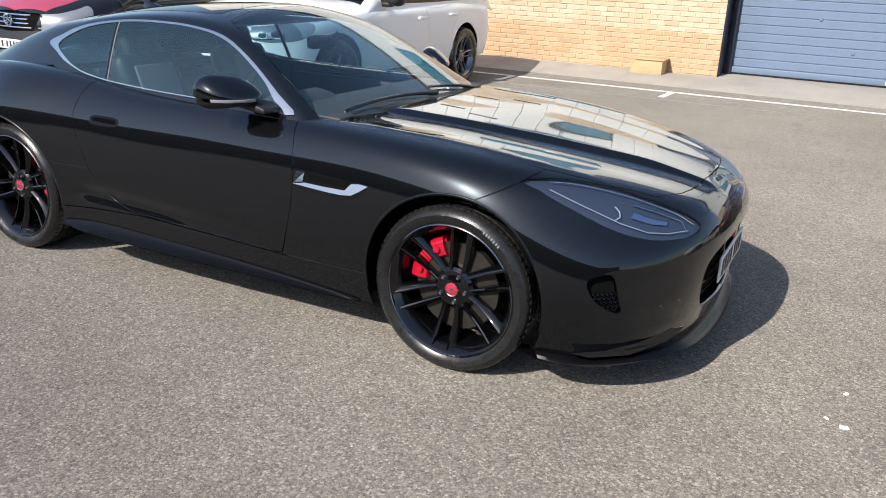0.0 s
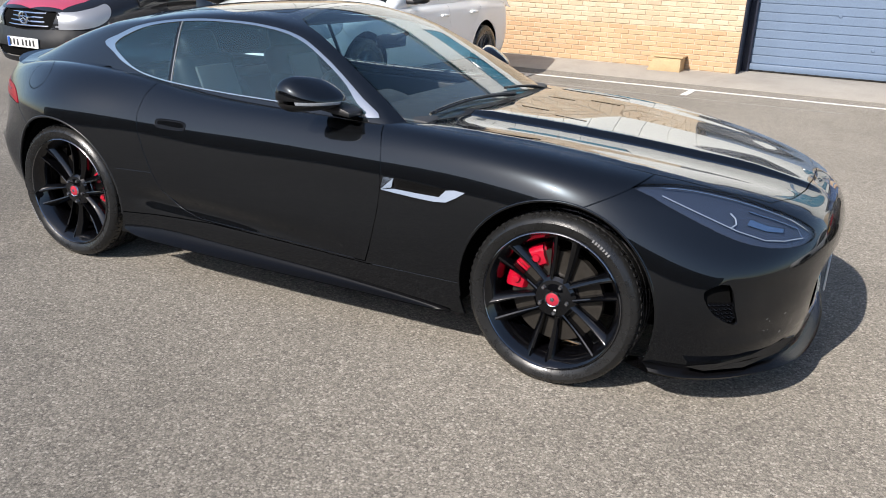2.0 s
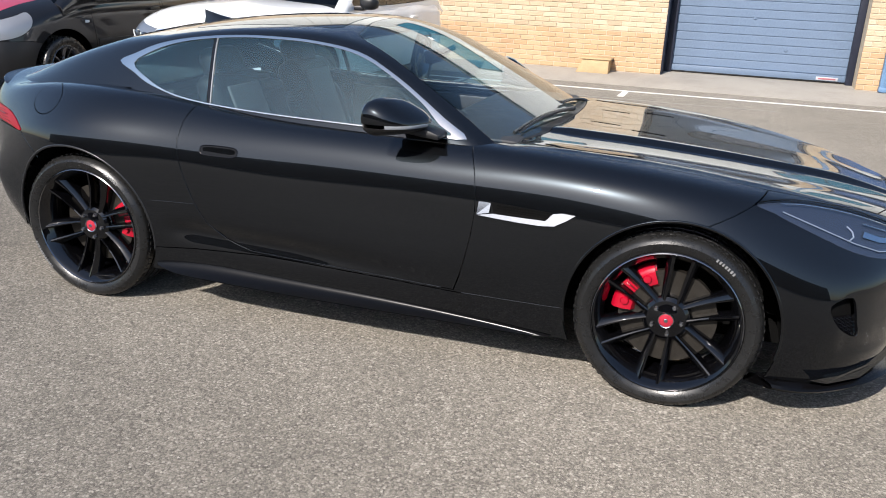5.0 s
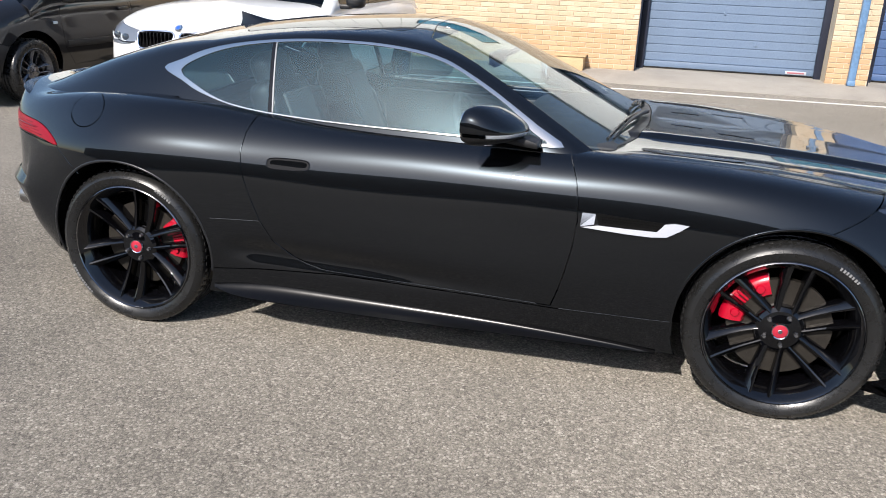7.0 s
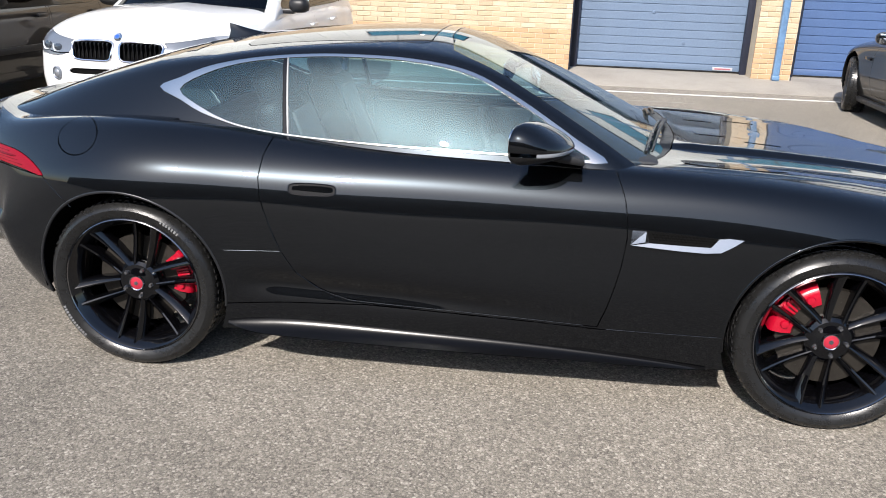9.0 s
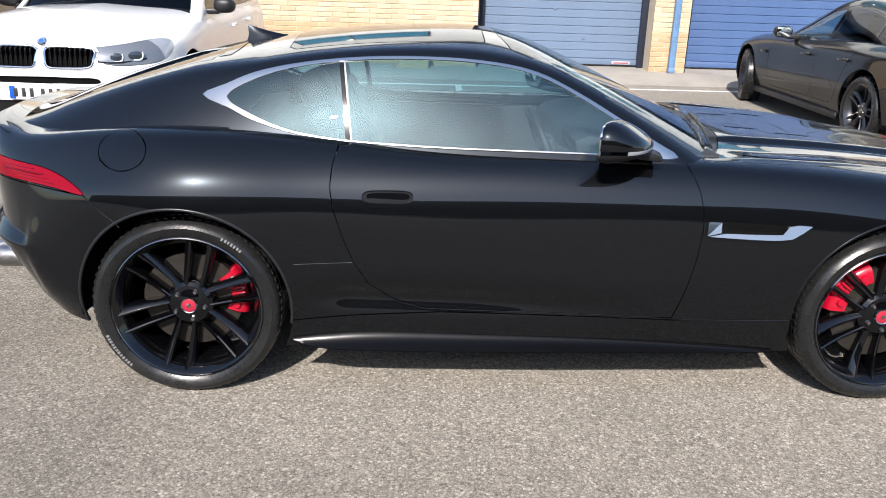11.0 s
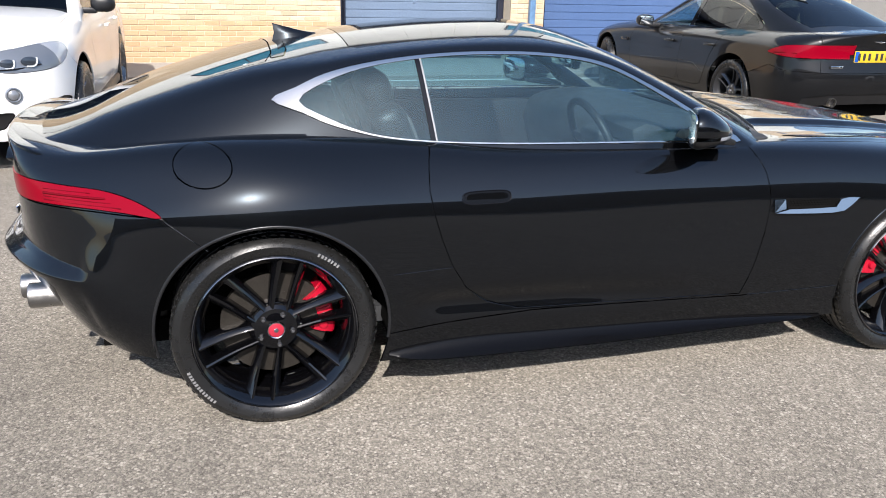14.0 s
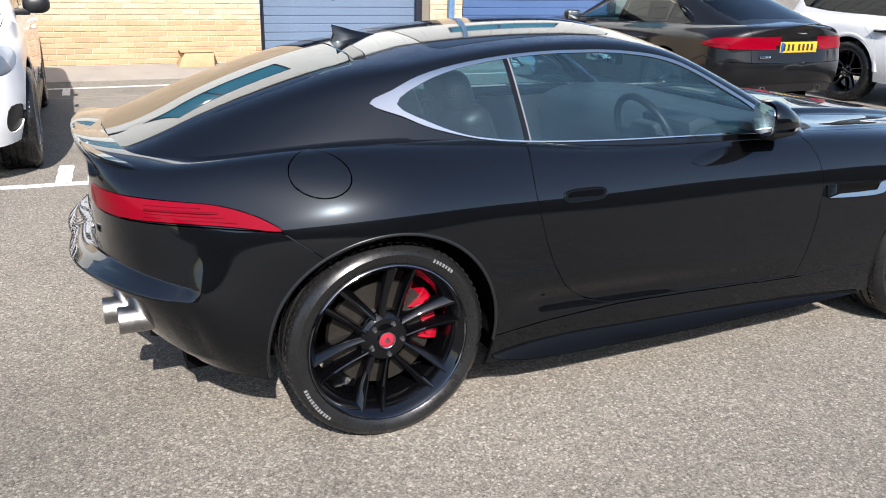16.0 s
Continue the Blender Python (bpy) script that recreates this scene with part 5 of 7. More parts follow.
# front splitter lip
def splitter():
    bm = bmesh.new()
    line = [(3.00, 0.885, 0.165), (3.10, 0.865, 0.160), (3.22, 0.80, 0.160), (3.33, 0.70, 0.163), (3.43, 0.55, 0.160), (3.49, 0.35, 0.15), (3.515, 0.15, 0.145), (3.52, 0.0, 0.145)]
    t = np.linspace(0, 1, len(line))
    q = spline(t, np.array(line), np.linspace(0, 1, 40))
    rings = []
    for s in (-1, 1):
        for k in range(40) if s < 0 else range(38, -1, -1):
            x, w, z = q[k]
            d = Vector((x - 2.9, 0 - w * 0.0, 0)).normalized()
            px, pw = x + 0.012, w + 0.012 * (w > 0.3)
            sec = [(px - 0.20, pw * 0.90, z - 0.004), (px, pw, z - 0.004), (px + 0.008, pw + 0.006, z + 0.006), (px, pw, z + 0.016), (px - 0.05, pw * 0.95, z + 0.030)]
            rings.append([bm.verts.new((a, s * b, c)) for a, b, c in sec])
    for a, b in zip(rings, rings[1:]):
        for j in range(4):
            bm.faces.new((a[j], b[j], b[j + 1], a[j + 1]))
    bmesh.ops.recalc_face_normals(bm, faces=bm.faces)
    return bm


part("splitter", splitter(), SKIRT_BLACK, coupe, "low black front splitter lip")

# nose opening: bars, plate and badge
for i in range(7):
    zz = 0.315 + i * 0.038
    hw = 0.40 if 0 < i < 6 else 0.33
    part("grille_bar", tube(bmesh.new(), [(3.40 + 0.085 * (1 - (a / 0.45) ** 2), a, zz) for a in np.linspace(-hw, hw, 13)], 0.005, 6), GLOSS_BLACK, coupe)
np_front = part("number_plate", boxed((3.522, -0.26, 0.375), (3.530, 0.26, 0.485), 0.003), PLATE_WHITE, coupe, "white front number plate")
for i in range(7):
    yy = -0.205 + i * 0.062 + (0.03 if i > 3 else 0)
    part("plate_bar", boxed((3.530, yy - 0.02, 0.392), (3.532, yy + 0.02, 0.468), 0.0005), PLATE_INK, np_front)
part("badge", lathe(bmesh.new(), [(0.0, 0.012), (0.028, 0.010), (0.034, 0.0)], 32, "x", m=Matrix.Translation((3.525, 0, 0.535))), RED_CAP, coupe, "round red nose badge")

# mesh in the corner intakes
def intake_mesh():
    bm = bmesh.new()
    for i in range(7):
        for j in range(8):
            x, z = 3.185 + i * 0.014 + 0.007 * (j % 2), 0.380 + j * 0.016
            if z > 0.455 or x < 3.19 + 0.3 * (0.40 - z) or x > 3.262:
                continue
            p = on_side(x, z, -0.016)
            lathe(bm, [(0.0038, -0.002), (0.0062, -0.004), (0.0075, 0.0), (0.0075, 0.006)], 6, "y", m=Matrix.Translation(p))
    return bm


sided("intake_mesh", intake_mesh, GLOSS_BLACK, "black honeycomb mesh")

# lamps inside the headlights
def lamp_strip():
    bm = bmesh.new()
    pts = [on_side(x, z, -0.008) for x, z in ((2.96, 0.786), (3.08, 0.742), (3.22, 0.684), (3.31, 0.652), (3.37, 0.645), (3.425, 0.647))]
    return tube(bm, pts, 0.0024, 8)


def lamp_upper():
    return tube(bmesh.new(), [on_side(x, z, -0.008) for x, z in ((3.24, 0.742), (3.33, 0.712), (3.40, 0.680), (3.42, 0.652))], 0.0028, 8)


def lamp_module():
    return draped(bmesh.new(), [(3.245, 0.702), (3.31, 0.678), (3.36, 0.672), (3.36, 0.683), (3.31, 0.696), (3.25, 0.718)], -0.008, 0.01)


def lamp_tick():
    return tube(bmesh.new(), [on_side(x, z, -0.008) for x, z in ((3.185, 0.738), (3.205, 0.722), (3.212, 0.705), (3.196, 0.692))], 0.003, 8)


sided("running_light", lamp_strip, LAMP_GUIDE, "thin white running light")
sided("lamp_trim", lamp_upper, LAMP_SILVER)
sided("lamp_module", lamp_module, LAMP_SILVER, "silver lamp module")
sided("lamp_tick", lamp_tick, LAMP_GUIDE)
sided("bumper_winglet", lambda: draped(bmesh.new(), [(3.14, 0.212), (3.24, 0.222), (3.34, 0.240), (3.43, 0.262), (3.46, 0.245), (3.42, 0.215), (3.32, 0.200), (3.20, 0.200)], 0.010, 0.03, 0.034), BLACK_PAINT, "small black aero blade")
sided("panel_seam", lambda: tube(bmesh.new(), [on_side(x, z, 0.0012) for x, z in ((0.395, 0.532), (0.47, 0.534), (0.54, 0.536), (0.605, 0.538))], 0.0012, 6), BLACK_PAINT)

def smooth_line(pts, out):
    """Places on the near side along x and z, with the small steps taken out."""
    p = np.array([on_side(x, z, out) for x, z in pts])
    for _ in range(6):
        p[1:-1, 1] = 0.25 * p[:-2, 1] + 0.5 * p[1:-1, 1] + 0.25 * p[2:, 1]
    return [Vector(q) for q in p]


sided("lamp_rim", lambda: tube(bmesh.new(), smooth_line(smooth_poly([(2.95, 0.808), (3.03, 0.804), (3.2, 0.772), (3.36, 0.717), (3.445, 0.662)], 6, False), 0.002), 0.002, 8), LAMP_SILVER, "bright upper rim")

# tail lights: round inner end and darker band
def tail_round():
    bm = bmesh.new()
    return lathe(bm, [(0.0, -0.014), (0.030, -0.012), (0.052, -0.004), (0.058, 0.012)], 36, "x", m=Matrix.Translation((-0.818, -0.42, 0.800)) @ Matrix.Rotation(radians(14), 4, "Z"))


sided("tail_roundel", tail_round, RED_LENS, "round red end of the tail light")
for k, (zk, rk) in enumerate(((0.783, 0.0022), (0.7935, 0.0022), (0.804, 0.0050), (0.8165, 0.0022))):
    x_end = (-0.455, -0.46, -0.50, -0.55)[k]
    sided("tail_band", lambda: tube(bmesh.new(), smooth_line([(x, zk + 0.006 * (x + 0.70) * (k - 1.5)) for x in np.linspace(x_end, -0.70, 19)], 0.0022), rk, 6), DEEP_RED)


def arch_lip(x, z, r, a0, a1):
    pts = [(x + r * math.cos(a), z + r * math.sin(a)) for a in np.linspace(radians(a0), radians(a1), 64)]
    return tube(bmesh.new(), smooth_line(pts, -0.003), 0.006, 10)


sided("arch_lip", lambda: arch_lip(REAR_AXLE - 0.004, AXLE_Z + 0.006, 0.388, -8, 192), LIP_GREY)
sided("arch_lip", lambda: arch_lip(FRONT_AXLE + 0.008, AXLE_Z + 0.008, 0.390, -12, 190), BLACK_PAINT)
# rolled edges of the door, wing and bumper panels
for line in (
    [(0.556, 0.935), (0.530, 0.88), (0.524, 0.81), (0.535, 0.74), (0.566, 0.64), (0.607, 0.54), (0.662, 0.455)],
    [(1.822, 0.88), (1.848, 0.82), (1.862, 0.75), (1.866, 0.68), (1.856, 0.58), (1.836, 0.48), (1.816, 0.40)],
    [(0.662, 0.455), (0.74, 0.392), (0.83, 0.362), (0.93, 0.350), (1.4, 0.342), (1.796, 0.335)],
    [(1.83, 0.328), (2.1, 0.334), (2.26, 0.339)],
    [(-0.20, 0.66), (-0.26, 0.703), (-0.335, 0.757)],
    [(2.72, 0.735), (2.80, 0.775), (2.865, 0.810)],
):
    fine = smooth_poly(line, 5, False)
    sided("panel_edge", lambda: tube(bmesh.new(), smooth_line(fine, -0.0002), 0.0016, 8), BLACK_PAINT)

# spoiler lip across the tail: a thin blade that turns up, following the tail's curve
def spoiler():
    bm = bmesh.new()
    rings = []
    for w in np.linspace(-0.575, 0.575, 63):
        u = abs(w) / 0.575
        f = max(0.02, 1 - u**5)
        x = -0.862 + 0.043 * u**2 + 0.125 * u**8
        z = 0.940 - 0.004 * u**2 - 0.030 * u**8
        sec = [(x + 0.11, z - 0.010), (x + 0.055, z - 0.004), (x + 0.012, z + 0.007 * f), (x, z + 0.011 * f), (x - 0.003, z + 0.007 * f), (x + 0.003, z - 0.010 * f), (x + 0.012, z - 0.026), (x + 0.03, z - 0.040), (x + 0.11, z - 0.040)]
        rings.append([bm.verts.new((a, w, c)) for a, c in sec])
    for a, b in zip(rings, rings[1:]):
        for j in range(len(a)):
            bm.faces.new((a[j], b[j], b[(j + 1) % len(a)], a[(j + 1) % len(a)]))
    bm.faces.new(rings[0])
    bm.faces.new(rings[-1])
    bmesh.ops.recalc_face_normals(bm, faces=bm.faces)
    return bm


part("rear_spoiler", spoiler(), BLACK_PAINT, coupe, "slim black spoiler lip on the tail")

# rear shelf and exhausts
part("rear_valance", boxed((-0.62, -0.48, 0.235), (-0.36, 0.48, 0.36), 0.03), SATIN_BLACK, coupe, "black rear valance")
for i in range(4):
    part("diffuser_fin", prism(bmesh.new(), [(-0.70, 0.235), (-0.5, 0.18), (-0.5, 0.28), (-0.70, 0.30)], -0.31 + i * 0.2, -0.29 + i * 0.2, "y", 0.004), SATIN_BLACK, coupe)
for s in (-1, 1):
    for yy in (0.465, 0.565):
        ex = lathe(bmesh.new(), [(0.030, 0.16), (0.043, 0.16), (0.0445, 0.004), (0.043, 0.0), (0.039, 0.002), (0.037, 0.06), (0.0, 0.07)], 40, "x", m=Matrix.Translation((-0.845 + 0.040 * (yy > 0.5), s * yy, 0.418)))
        part("exhaust_tip", ex, STEEL, coupe, "brushed steel exhaust tailpipe")
part("rear_letter", boxed((-0.846, -0.40, 0.665), (-0.838, -0.355, 0.69), 0.002), CHROME, coupe, "small chrome model letter")

# aerial fin
fin = bmesh.new()
rows = []
for i in range(13):
    t = i / 12
    x = 0.095 + 0.165 * t
    base = 1.2265 + 0.19 * (x - 0.1)
    h = 0.066 * (1 - t) ** 1.15 + 0.002
    hw = 0.026 * math.sin(math.pi * (0.22 + 0.74 * (1 - t))) + 0.004
    rows.append([fin.verts.new(p) for p in ((x - 0.012 * (1 - t), -hw, base - 0.01), (x, -hw * 0.6, base + h * 0.45), (x - 0.004, -hw * 0.18, base + h * 0.93), (x - 0.006, 0, base + h), (x - 0.004, hw * 0.18, base + h * 0.93), (x, hw * 0.6, base + h * 0.45), (x - 0.012 * (1 - t), hw, base - 0.01))])
for a, b in zip(rows, rows[1:]):
    for j in range(6):
        fin.faces.new((a[j], b[j], b[j + 1], a[j + 1]))
fin.faces.new(rows[0])
bmesh.ops.recalc_face_normals(fin, faces=fin.faces)
part("aerial_fin", fin, BLACK_PAINT, coupe, "gloss black shark-fin aerial")

# wipers
for x0, y0, x1, y1 in ((2.085, -0.02, 1.975, -0.60), (2.07, 0.56, 2.04, 0.02)):
    def screen(x, y, up):
        d = (x - 1.4) / 0.7
        zc = float(curve1(CENTRE, np.array([x]))[0, 0])
        wr, zr = curve1(RAIL, np.array([x]))[0]
        return Vector((x, y, zr + (zc - zr) * (1 - (abs(y) / wr) ** 2.3) + up))
    pts = [screen(x0 + (x1 - x0) * t - 0.02, y0 + (y1 - y0) * t, 0.030) for t in np.linspace(0, 1, 9)]
    wb = tube(bmesh.new(), pts, [0.011, 0.010, 0.009, 0.008, 0.007, 0.006, 0.005, 0.005, 0.004], 8)
    arm = part("wiper_arm", wb, SATIN_BLACK, coupe, "black windscreen wiper")
    blade = tube(bmesh.new(), [p + Vector((-0.022, 0, -0.004)) for p in pts], 0.007, 6)
    part("wiper_blade", blade, RUBBER, arm)

# bonnet louvres
for s in (-1, 1):
    for x0, x1, yy in ((2.17, 2.30, 0.17), (2.36, 2.50, 0.25)):
        lv = bmesh.new()
        n = 6
        ra, rb = [], []
        for i in range(n + 1):
            x = x0 + (x1 - x0) * i / n
            y = s * (yy + 0.05 * (x - x0))
            ra.append(lv.verts.new(on_top(x, y - 0.006, 0.0015)))
            rb.append(lv.verts.new(on_top(x, y + 0.006, 0.0015)))
        for i in range(n):
            lv.faces.new((ra[i], ra[i + 1], rb[i + 1], rb[i]))
        r = bmesh.ops.extrude_face_region(lv, geom=lv.faces[:])
        for v in [g for g in r["geom"] if isinstance(g, bmesh.types.BMVert)]:
            v.co.z -= 0.006
        bmesh.ops.recalc_face_normals(lv, faces=lv.faces)
        part("bonnet_louvre", lv, GLOSS_BLACK, bonnet, "dark slot in the bonnet")
    vt = bmesh.new()
    out = [(2.07, 0.640), (2.16, 0.668), (2.28, 0.672), (2.38, 0.655), (2.44, 0.630), (2.34, 0.628), (2.20, 0.628)]
    a = [vt.verts.new(on_top(x, s * y, 0.002)) for x, y in out]
    b = [vt.verts.new(on_top(x, s * y, -0.004)) for x, y in out]
    vt.faces.new(a)
    for i in range(len(a)):
        vt.faces.new((a[i], b[i], b[(i + 1) % len(a)], a[(i + 1) % len(a)]))
    bmesh.ops.recalc_face_normals(vt, faces=vt.faces)
    part("bonnet_vent", vt, GLOSS_BLACK, bonnet, "gloss black bonnet vent")

# tyre lettering as plain raised bars, on the outer walls
for ax, yy in ((REAR_AXLE, -REAR_Y - 0.1455), (FRONT_AXLE, -FRONT_Y - 0.128)):
    for start, count in ((62, 7), (226, 12)) if ax == REAR_AXLE else ((62, 7),):
        for i in range(count):
            a = radians(start - i * 2.3)
            m = Matrix.Translation((ax, yy, AXLE_Z)) @ Matrix.Rotation(-a, 4, "Y")
            part("wall_mark", box(bmesh.new(), (0.305, -0.0012, -0.0032 - 0.0012 * (i % 2)), (0.316, 0.002, 0.0032), 0.0, m), WHITE_INK, coupe)

# ---- cabin ----
floor = bmesh.new()
box(floor, (0.1, -0.70, 0.27), (1.9, 0.70, 0.33))
box(floor, (0.0, -0.68, 0.33), (0.28, 0.68, 0.86), 0.03)
box(floor, (0.45, -0.10, 0.33), (1.6, 0.10, 0.60), 0.03)
part("cabin_floor", floor, DASH, coupe, "dark carpeted cabin floor")
shelf = bmesh.new()
prism(shelf, [(-0.62, 0.90), (0.20, 0.90), (0.20, 0.94), (-0.62, 0.93)], -0.45, 0.45, "y", 0.01)
part("parcel_shelf", shelf, DASH, coupe)
dash = bmesh.new()
prism(dash, [(1.50, 0.60), (1.45, 0.78), (1.48, 0.885), (1.56, 0.915), (1.75, 0.93), (1.98, 0.925), (1.98, 0.60)], -0.70, 0.70, "y", 0.03)
part("dashboard", dash, DASH, coupe, "dark grey dashboard")
hood = bmesh.new()
prism(hood, [(1.46, 0.86), (1.44, 0.93), (1.50, 0.955), (1.60, 0.940), (1.66, 0.90)], -0.54, -0.22, "y", 0.02)
part("instrument_hood", hood, DASH, coupe)
for s in (-1, 1):
    dc = bmesh.new()
    prism(dc, [(0.62, 0.36), (0.60, 0.870), (1.72, 0.865), (1.75, 0.36)], s * 0.745, s * 0.70, "y", 0.015)
    part("door_card", dc, LEATHER, coupe, "dark leather door lining")


for s in (-1, 1):
    seat = part("seat", box(bmesh.new(), (0.66, s * 0.37 - 0.25, 0.34), (1.18, s * 0.37 + 0.25, 0.54), 0.06, None, 4), LEATHER, coupe, "dark leather sports seat")
    m = Matrix.Translation((0.66, s * 0.37, 0.50)) @ Matrix.Rotation(radians(-22), 4, "Y")
    bk = bmesh.new()
    box(bk, (-0.07, -0.24, 0.0), (0.07, 0.24, 0.42), 0.06, m, 4)
    box(bk, (-0.075, -0.20, 0.36), (0.065, 0.20, 0.58), 0.055, m, 4)
    box(bk, (-0.06, -0.12, 0.54), (0.06, 0.12, 0.70), 0.05, m, 4)
    part("seat_back", bk, LEATHER, seat)
    ins = box(bmesh.new(), (0.06, -0.13, 0.05), (0.078, 0.13, 0.50), 0.008, m, 3)
    part("seat_insert", ins, PALE_LEATHER, seat, "pale grey seat panel")
sw = part("steering_wheel", lathe(bmesh.new(), [(0.185 + 0.016 * math.cos(a), 0.016 * math.sin(a)) for a in [2 * math.pi * i / 12 for i in range(12)]], 48, "x", True, Matrix.Translation((1.36, -0.37, 0.85)) @ Matrix.Rotation(radians(-24), 4, "Y")), LEATHER, coupe, "black three-spoke steering wheel")
swm = Matrix.Translation((1.36, -0.37, 0.85)) @ Matrix.Rotation(radians(-24), 4, "Y")
part("wheel_boss", box(bmesh.new(), (-0.02, -0.075, -0.065), (0.05, 0.075, 0.06), 0.025, swm, 4), DASH, sw)
for a in (0, 180, 270):
    part("wheel_spoke", box(bmesh.new(), (-0.008, 0.05, -0.022), (0.012, 0.18, 0.022), 0.008, swm @ Matrix.Rotation(radians(a), 4, "X")), LAMP_SILVER if a == 270 else DASH, sw)
part("column", tube(bmesh.new(), [(1.39, -0.37, 0.84), (1.60, -0.37, 0.75)], 0.045, 12), DASH, sw)
rv = part("rear_view_mirror", boxed((1.36, -0.12, 1.115), (1.40, 0.12, 1.185), 0.018), GLOSS_BLACK, coupe, "black rear-view mirror")
part("mirror_glass", boxed((1.353, -0.11, 1.122), (1.361, 0.11, 1.178), 0.003), MIRROR_GLASS, rv)
part("mirror_stem", tube(bmesh.new(), [(1.40, 0, 1.16), (1.47, 0, 1.195)], 0.012, 8), GLOSS_BLACK, rv)
part("roof_lining", boxed((0.30, -0.44, 1.215), (1.08, 0.44, 1.228), 0.005), PALE_LEATHER, coupe, "pale grey roof lining")

# ---- the other vehicles ----
def body_lines(rows, tail, nose):
    """Body lines from rows (x, half width, bottom, belt, middle of the top); tail and nose: setbacks of the end's profile, bottom to top."""
    frac = [(0.94, 0.0), (0.985, 0.22), (1.0, 0.48), (0.985, 0.74), (0.955, 0.91), (0.885, 1.0)]
    out = []
    n = len(rows)
    for k in range(8):
        line = []
        for i, (x, w, zb, belt, mid) in enumerate(rows):
            near = 0.0
            for ends, idx in ((tail, 0), (nose, n - 1)):
                d = abs(i - idx)
                if d < 3:
                    near += ends[k] * (1.0, 0.85, 0.35)[d]
            if k < 6:
                a, b = frac[k]
                line.append((x + near, w * a, zb + (belt - zb) * b))
            elif k == 6:
                line.append((x + near, w * 0.5, belt + 0.75 * (mid - belt)))
            else:
                line.append((x + near, 0.0, mid))
        out.append(line)
    return out


class Vehicle:
    """A parked vehicle whose origin lies under its rear axle, x ahead, y to its left."""

    def __init__(self, name, label, category, paint, rows, tail, nose, centre, rail, base, axles, arch, m, power=2.6, cut_cabin=None):
        self.root = thing(name, label, category, m=m)
        self.paint = paint
        self.body = Skin(lines_to_grid(body_lines(rows, tail, nose), 170, 64))
        self.top = Skin(dome_grid(centre, rail, base, centre[0][0], centre[-1][0], 130, 18, 30, 0.02, power, 2.0))
        for x, z, r in arch:
            self.body.cut("arch", circle(x, z, r, 48), keep=lambda c: c.y < -0.5)
            for s in (-1, 1):
                part("wheel_liner", lathe(bmesh.new(), [(r + 0.01, s * 0.86), (r + 0.01, s * 0.5), (0.0, s * 0.5)], 32, "y", m=Matrix.Translation((x, 0, z)), arc=(radians(-5), radians(185))), CAVITY, self.root)
        if cut_cabin:
            self.body.cut("cabin", cut_cabin, "xy", keep=lambda c: c.z > 0.8, only=[""])

    def put(self, ob, panel, mat=None, label="", skin=None, **kw):
        return (skin or self.body).build(ob, panel, mat or self.paint, self.root, label, **kw)

    def pair(self, ob, panel, mat=None, label="", skin=None, **kw):
        return [self.put(ob, panel, mat, label, skin, both=False, mirror=f, **kw) for f in (False, True)]

    def add(self, name, bm, mat, label="", parent=None):
        return part(name, bm, mat, parent or self.root, label)

    def sides(self, name, make, mat, label=""):
        self.add(name, make(), mat, label)
        self.add(name, mirrored(make()), mat, label)

    def place(self, x, z, out=0.0):
        """A place on the body's right side, by its skin."""
        best, bd = None, 9
        for v in self.body.bm.verts:
            if v.co.y < -0.3:
                d = (v.co.x - x) ** 2 + (v.co.z - z) ** 2
                if d < bd:
                    best, bd = v.co, d
        return Vector((x, best.y - out, z))


def plate(v, z, front, mat, width=0.52, name="number_plate"):
    """A number plate with plain bars for its characters."""
    s = 1 if front else -1
    x = v.body.reach(0.0, z, front) + s * 0.004
    p = v.add(name, boxed((min(x, x + s * 0.01), -width / 2, z - 0.055), (max(x, x + s * 0.01), width / 2, z + 0.055), 0.003), mat, "white number plate" if front else "yellow number plate")
    xx = x + s * 0.010
    band = -s * (width / 2 - 0.028)
    v.add("plate_band", boxed((min(xx, xx + s * 0.0015), band - 0.022, z - 0.05), (max(xx, xx + s * 0.0015), band + 0.022, z + 0.05), 0.0004), PLATE_BLUE, "blue plate band", p)
    for i in range(7):
        yy = -0.185 + i * 0.061 + (0.025 if i > 3 else 0)
        yy = yy * -s
        v.add("plate_bar", boxed((min(xx, xx + s * 0.002), yy - 0.015, z - 0.034), (max(xx, xx + s * 0.002), yy + 0.015, z + 0.034), 0.0004), PLATE_INK, "", p)
    return p


def door_mirror(v, x, y, z, mat, sx=0.10, sy=0.13, sz=0.085):
    def shell():
        bm = bmesh.new()
        bmesh.ops.create_uvsphere(bm, u_segments=24, v_segments=16, radius=1.0)
        for q in bm.verts:
            c = q.co
            q.co = Vector((x + sx * math.copysign(abs(c.x) ** 0.8, c.x), -y + sy * math.copysign(abs(c.y) ** 0.75, c.y), z + sz * math.copysign(abs(c.z) ** 0.8, c.z)))
        bmesh.ops.bisect_plane(bm, geom=bm.verts[:] + bm.edges[:] + bm.faces[:], plane_co=(x - sx * 0.55, 0, 0), plane_no=(-1, 0, 0), clear_outer=True)
        bmesh.ops.holes_fill(bm, edges=[e for e in bm.edges if e.is_boundary])
        return bm

    v.sides("door_mirror", shell, mat, "door mirror on a short arm")
    v.sides("mirror_glass", lambda: boxed((x - sx * 0.60, -y - sy * 0.8, z - sz * 0.75), (x - sx * 0.56, -y + sy * 0.8, z + sz * 0.75), 0.002), MIRROR_GLASS)
    v.sides("mirror_arm", lambda: boxed((x - 0.05, -y + sy * 0.5, z - sz * 1.15), (x + 0.05, -y + 0.30, z - sz * 0.5), 0.012), SATIN_BLACK)


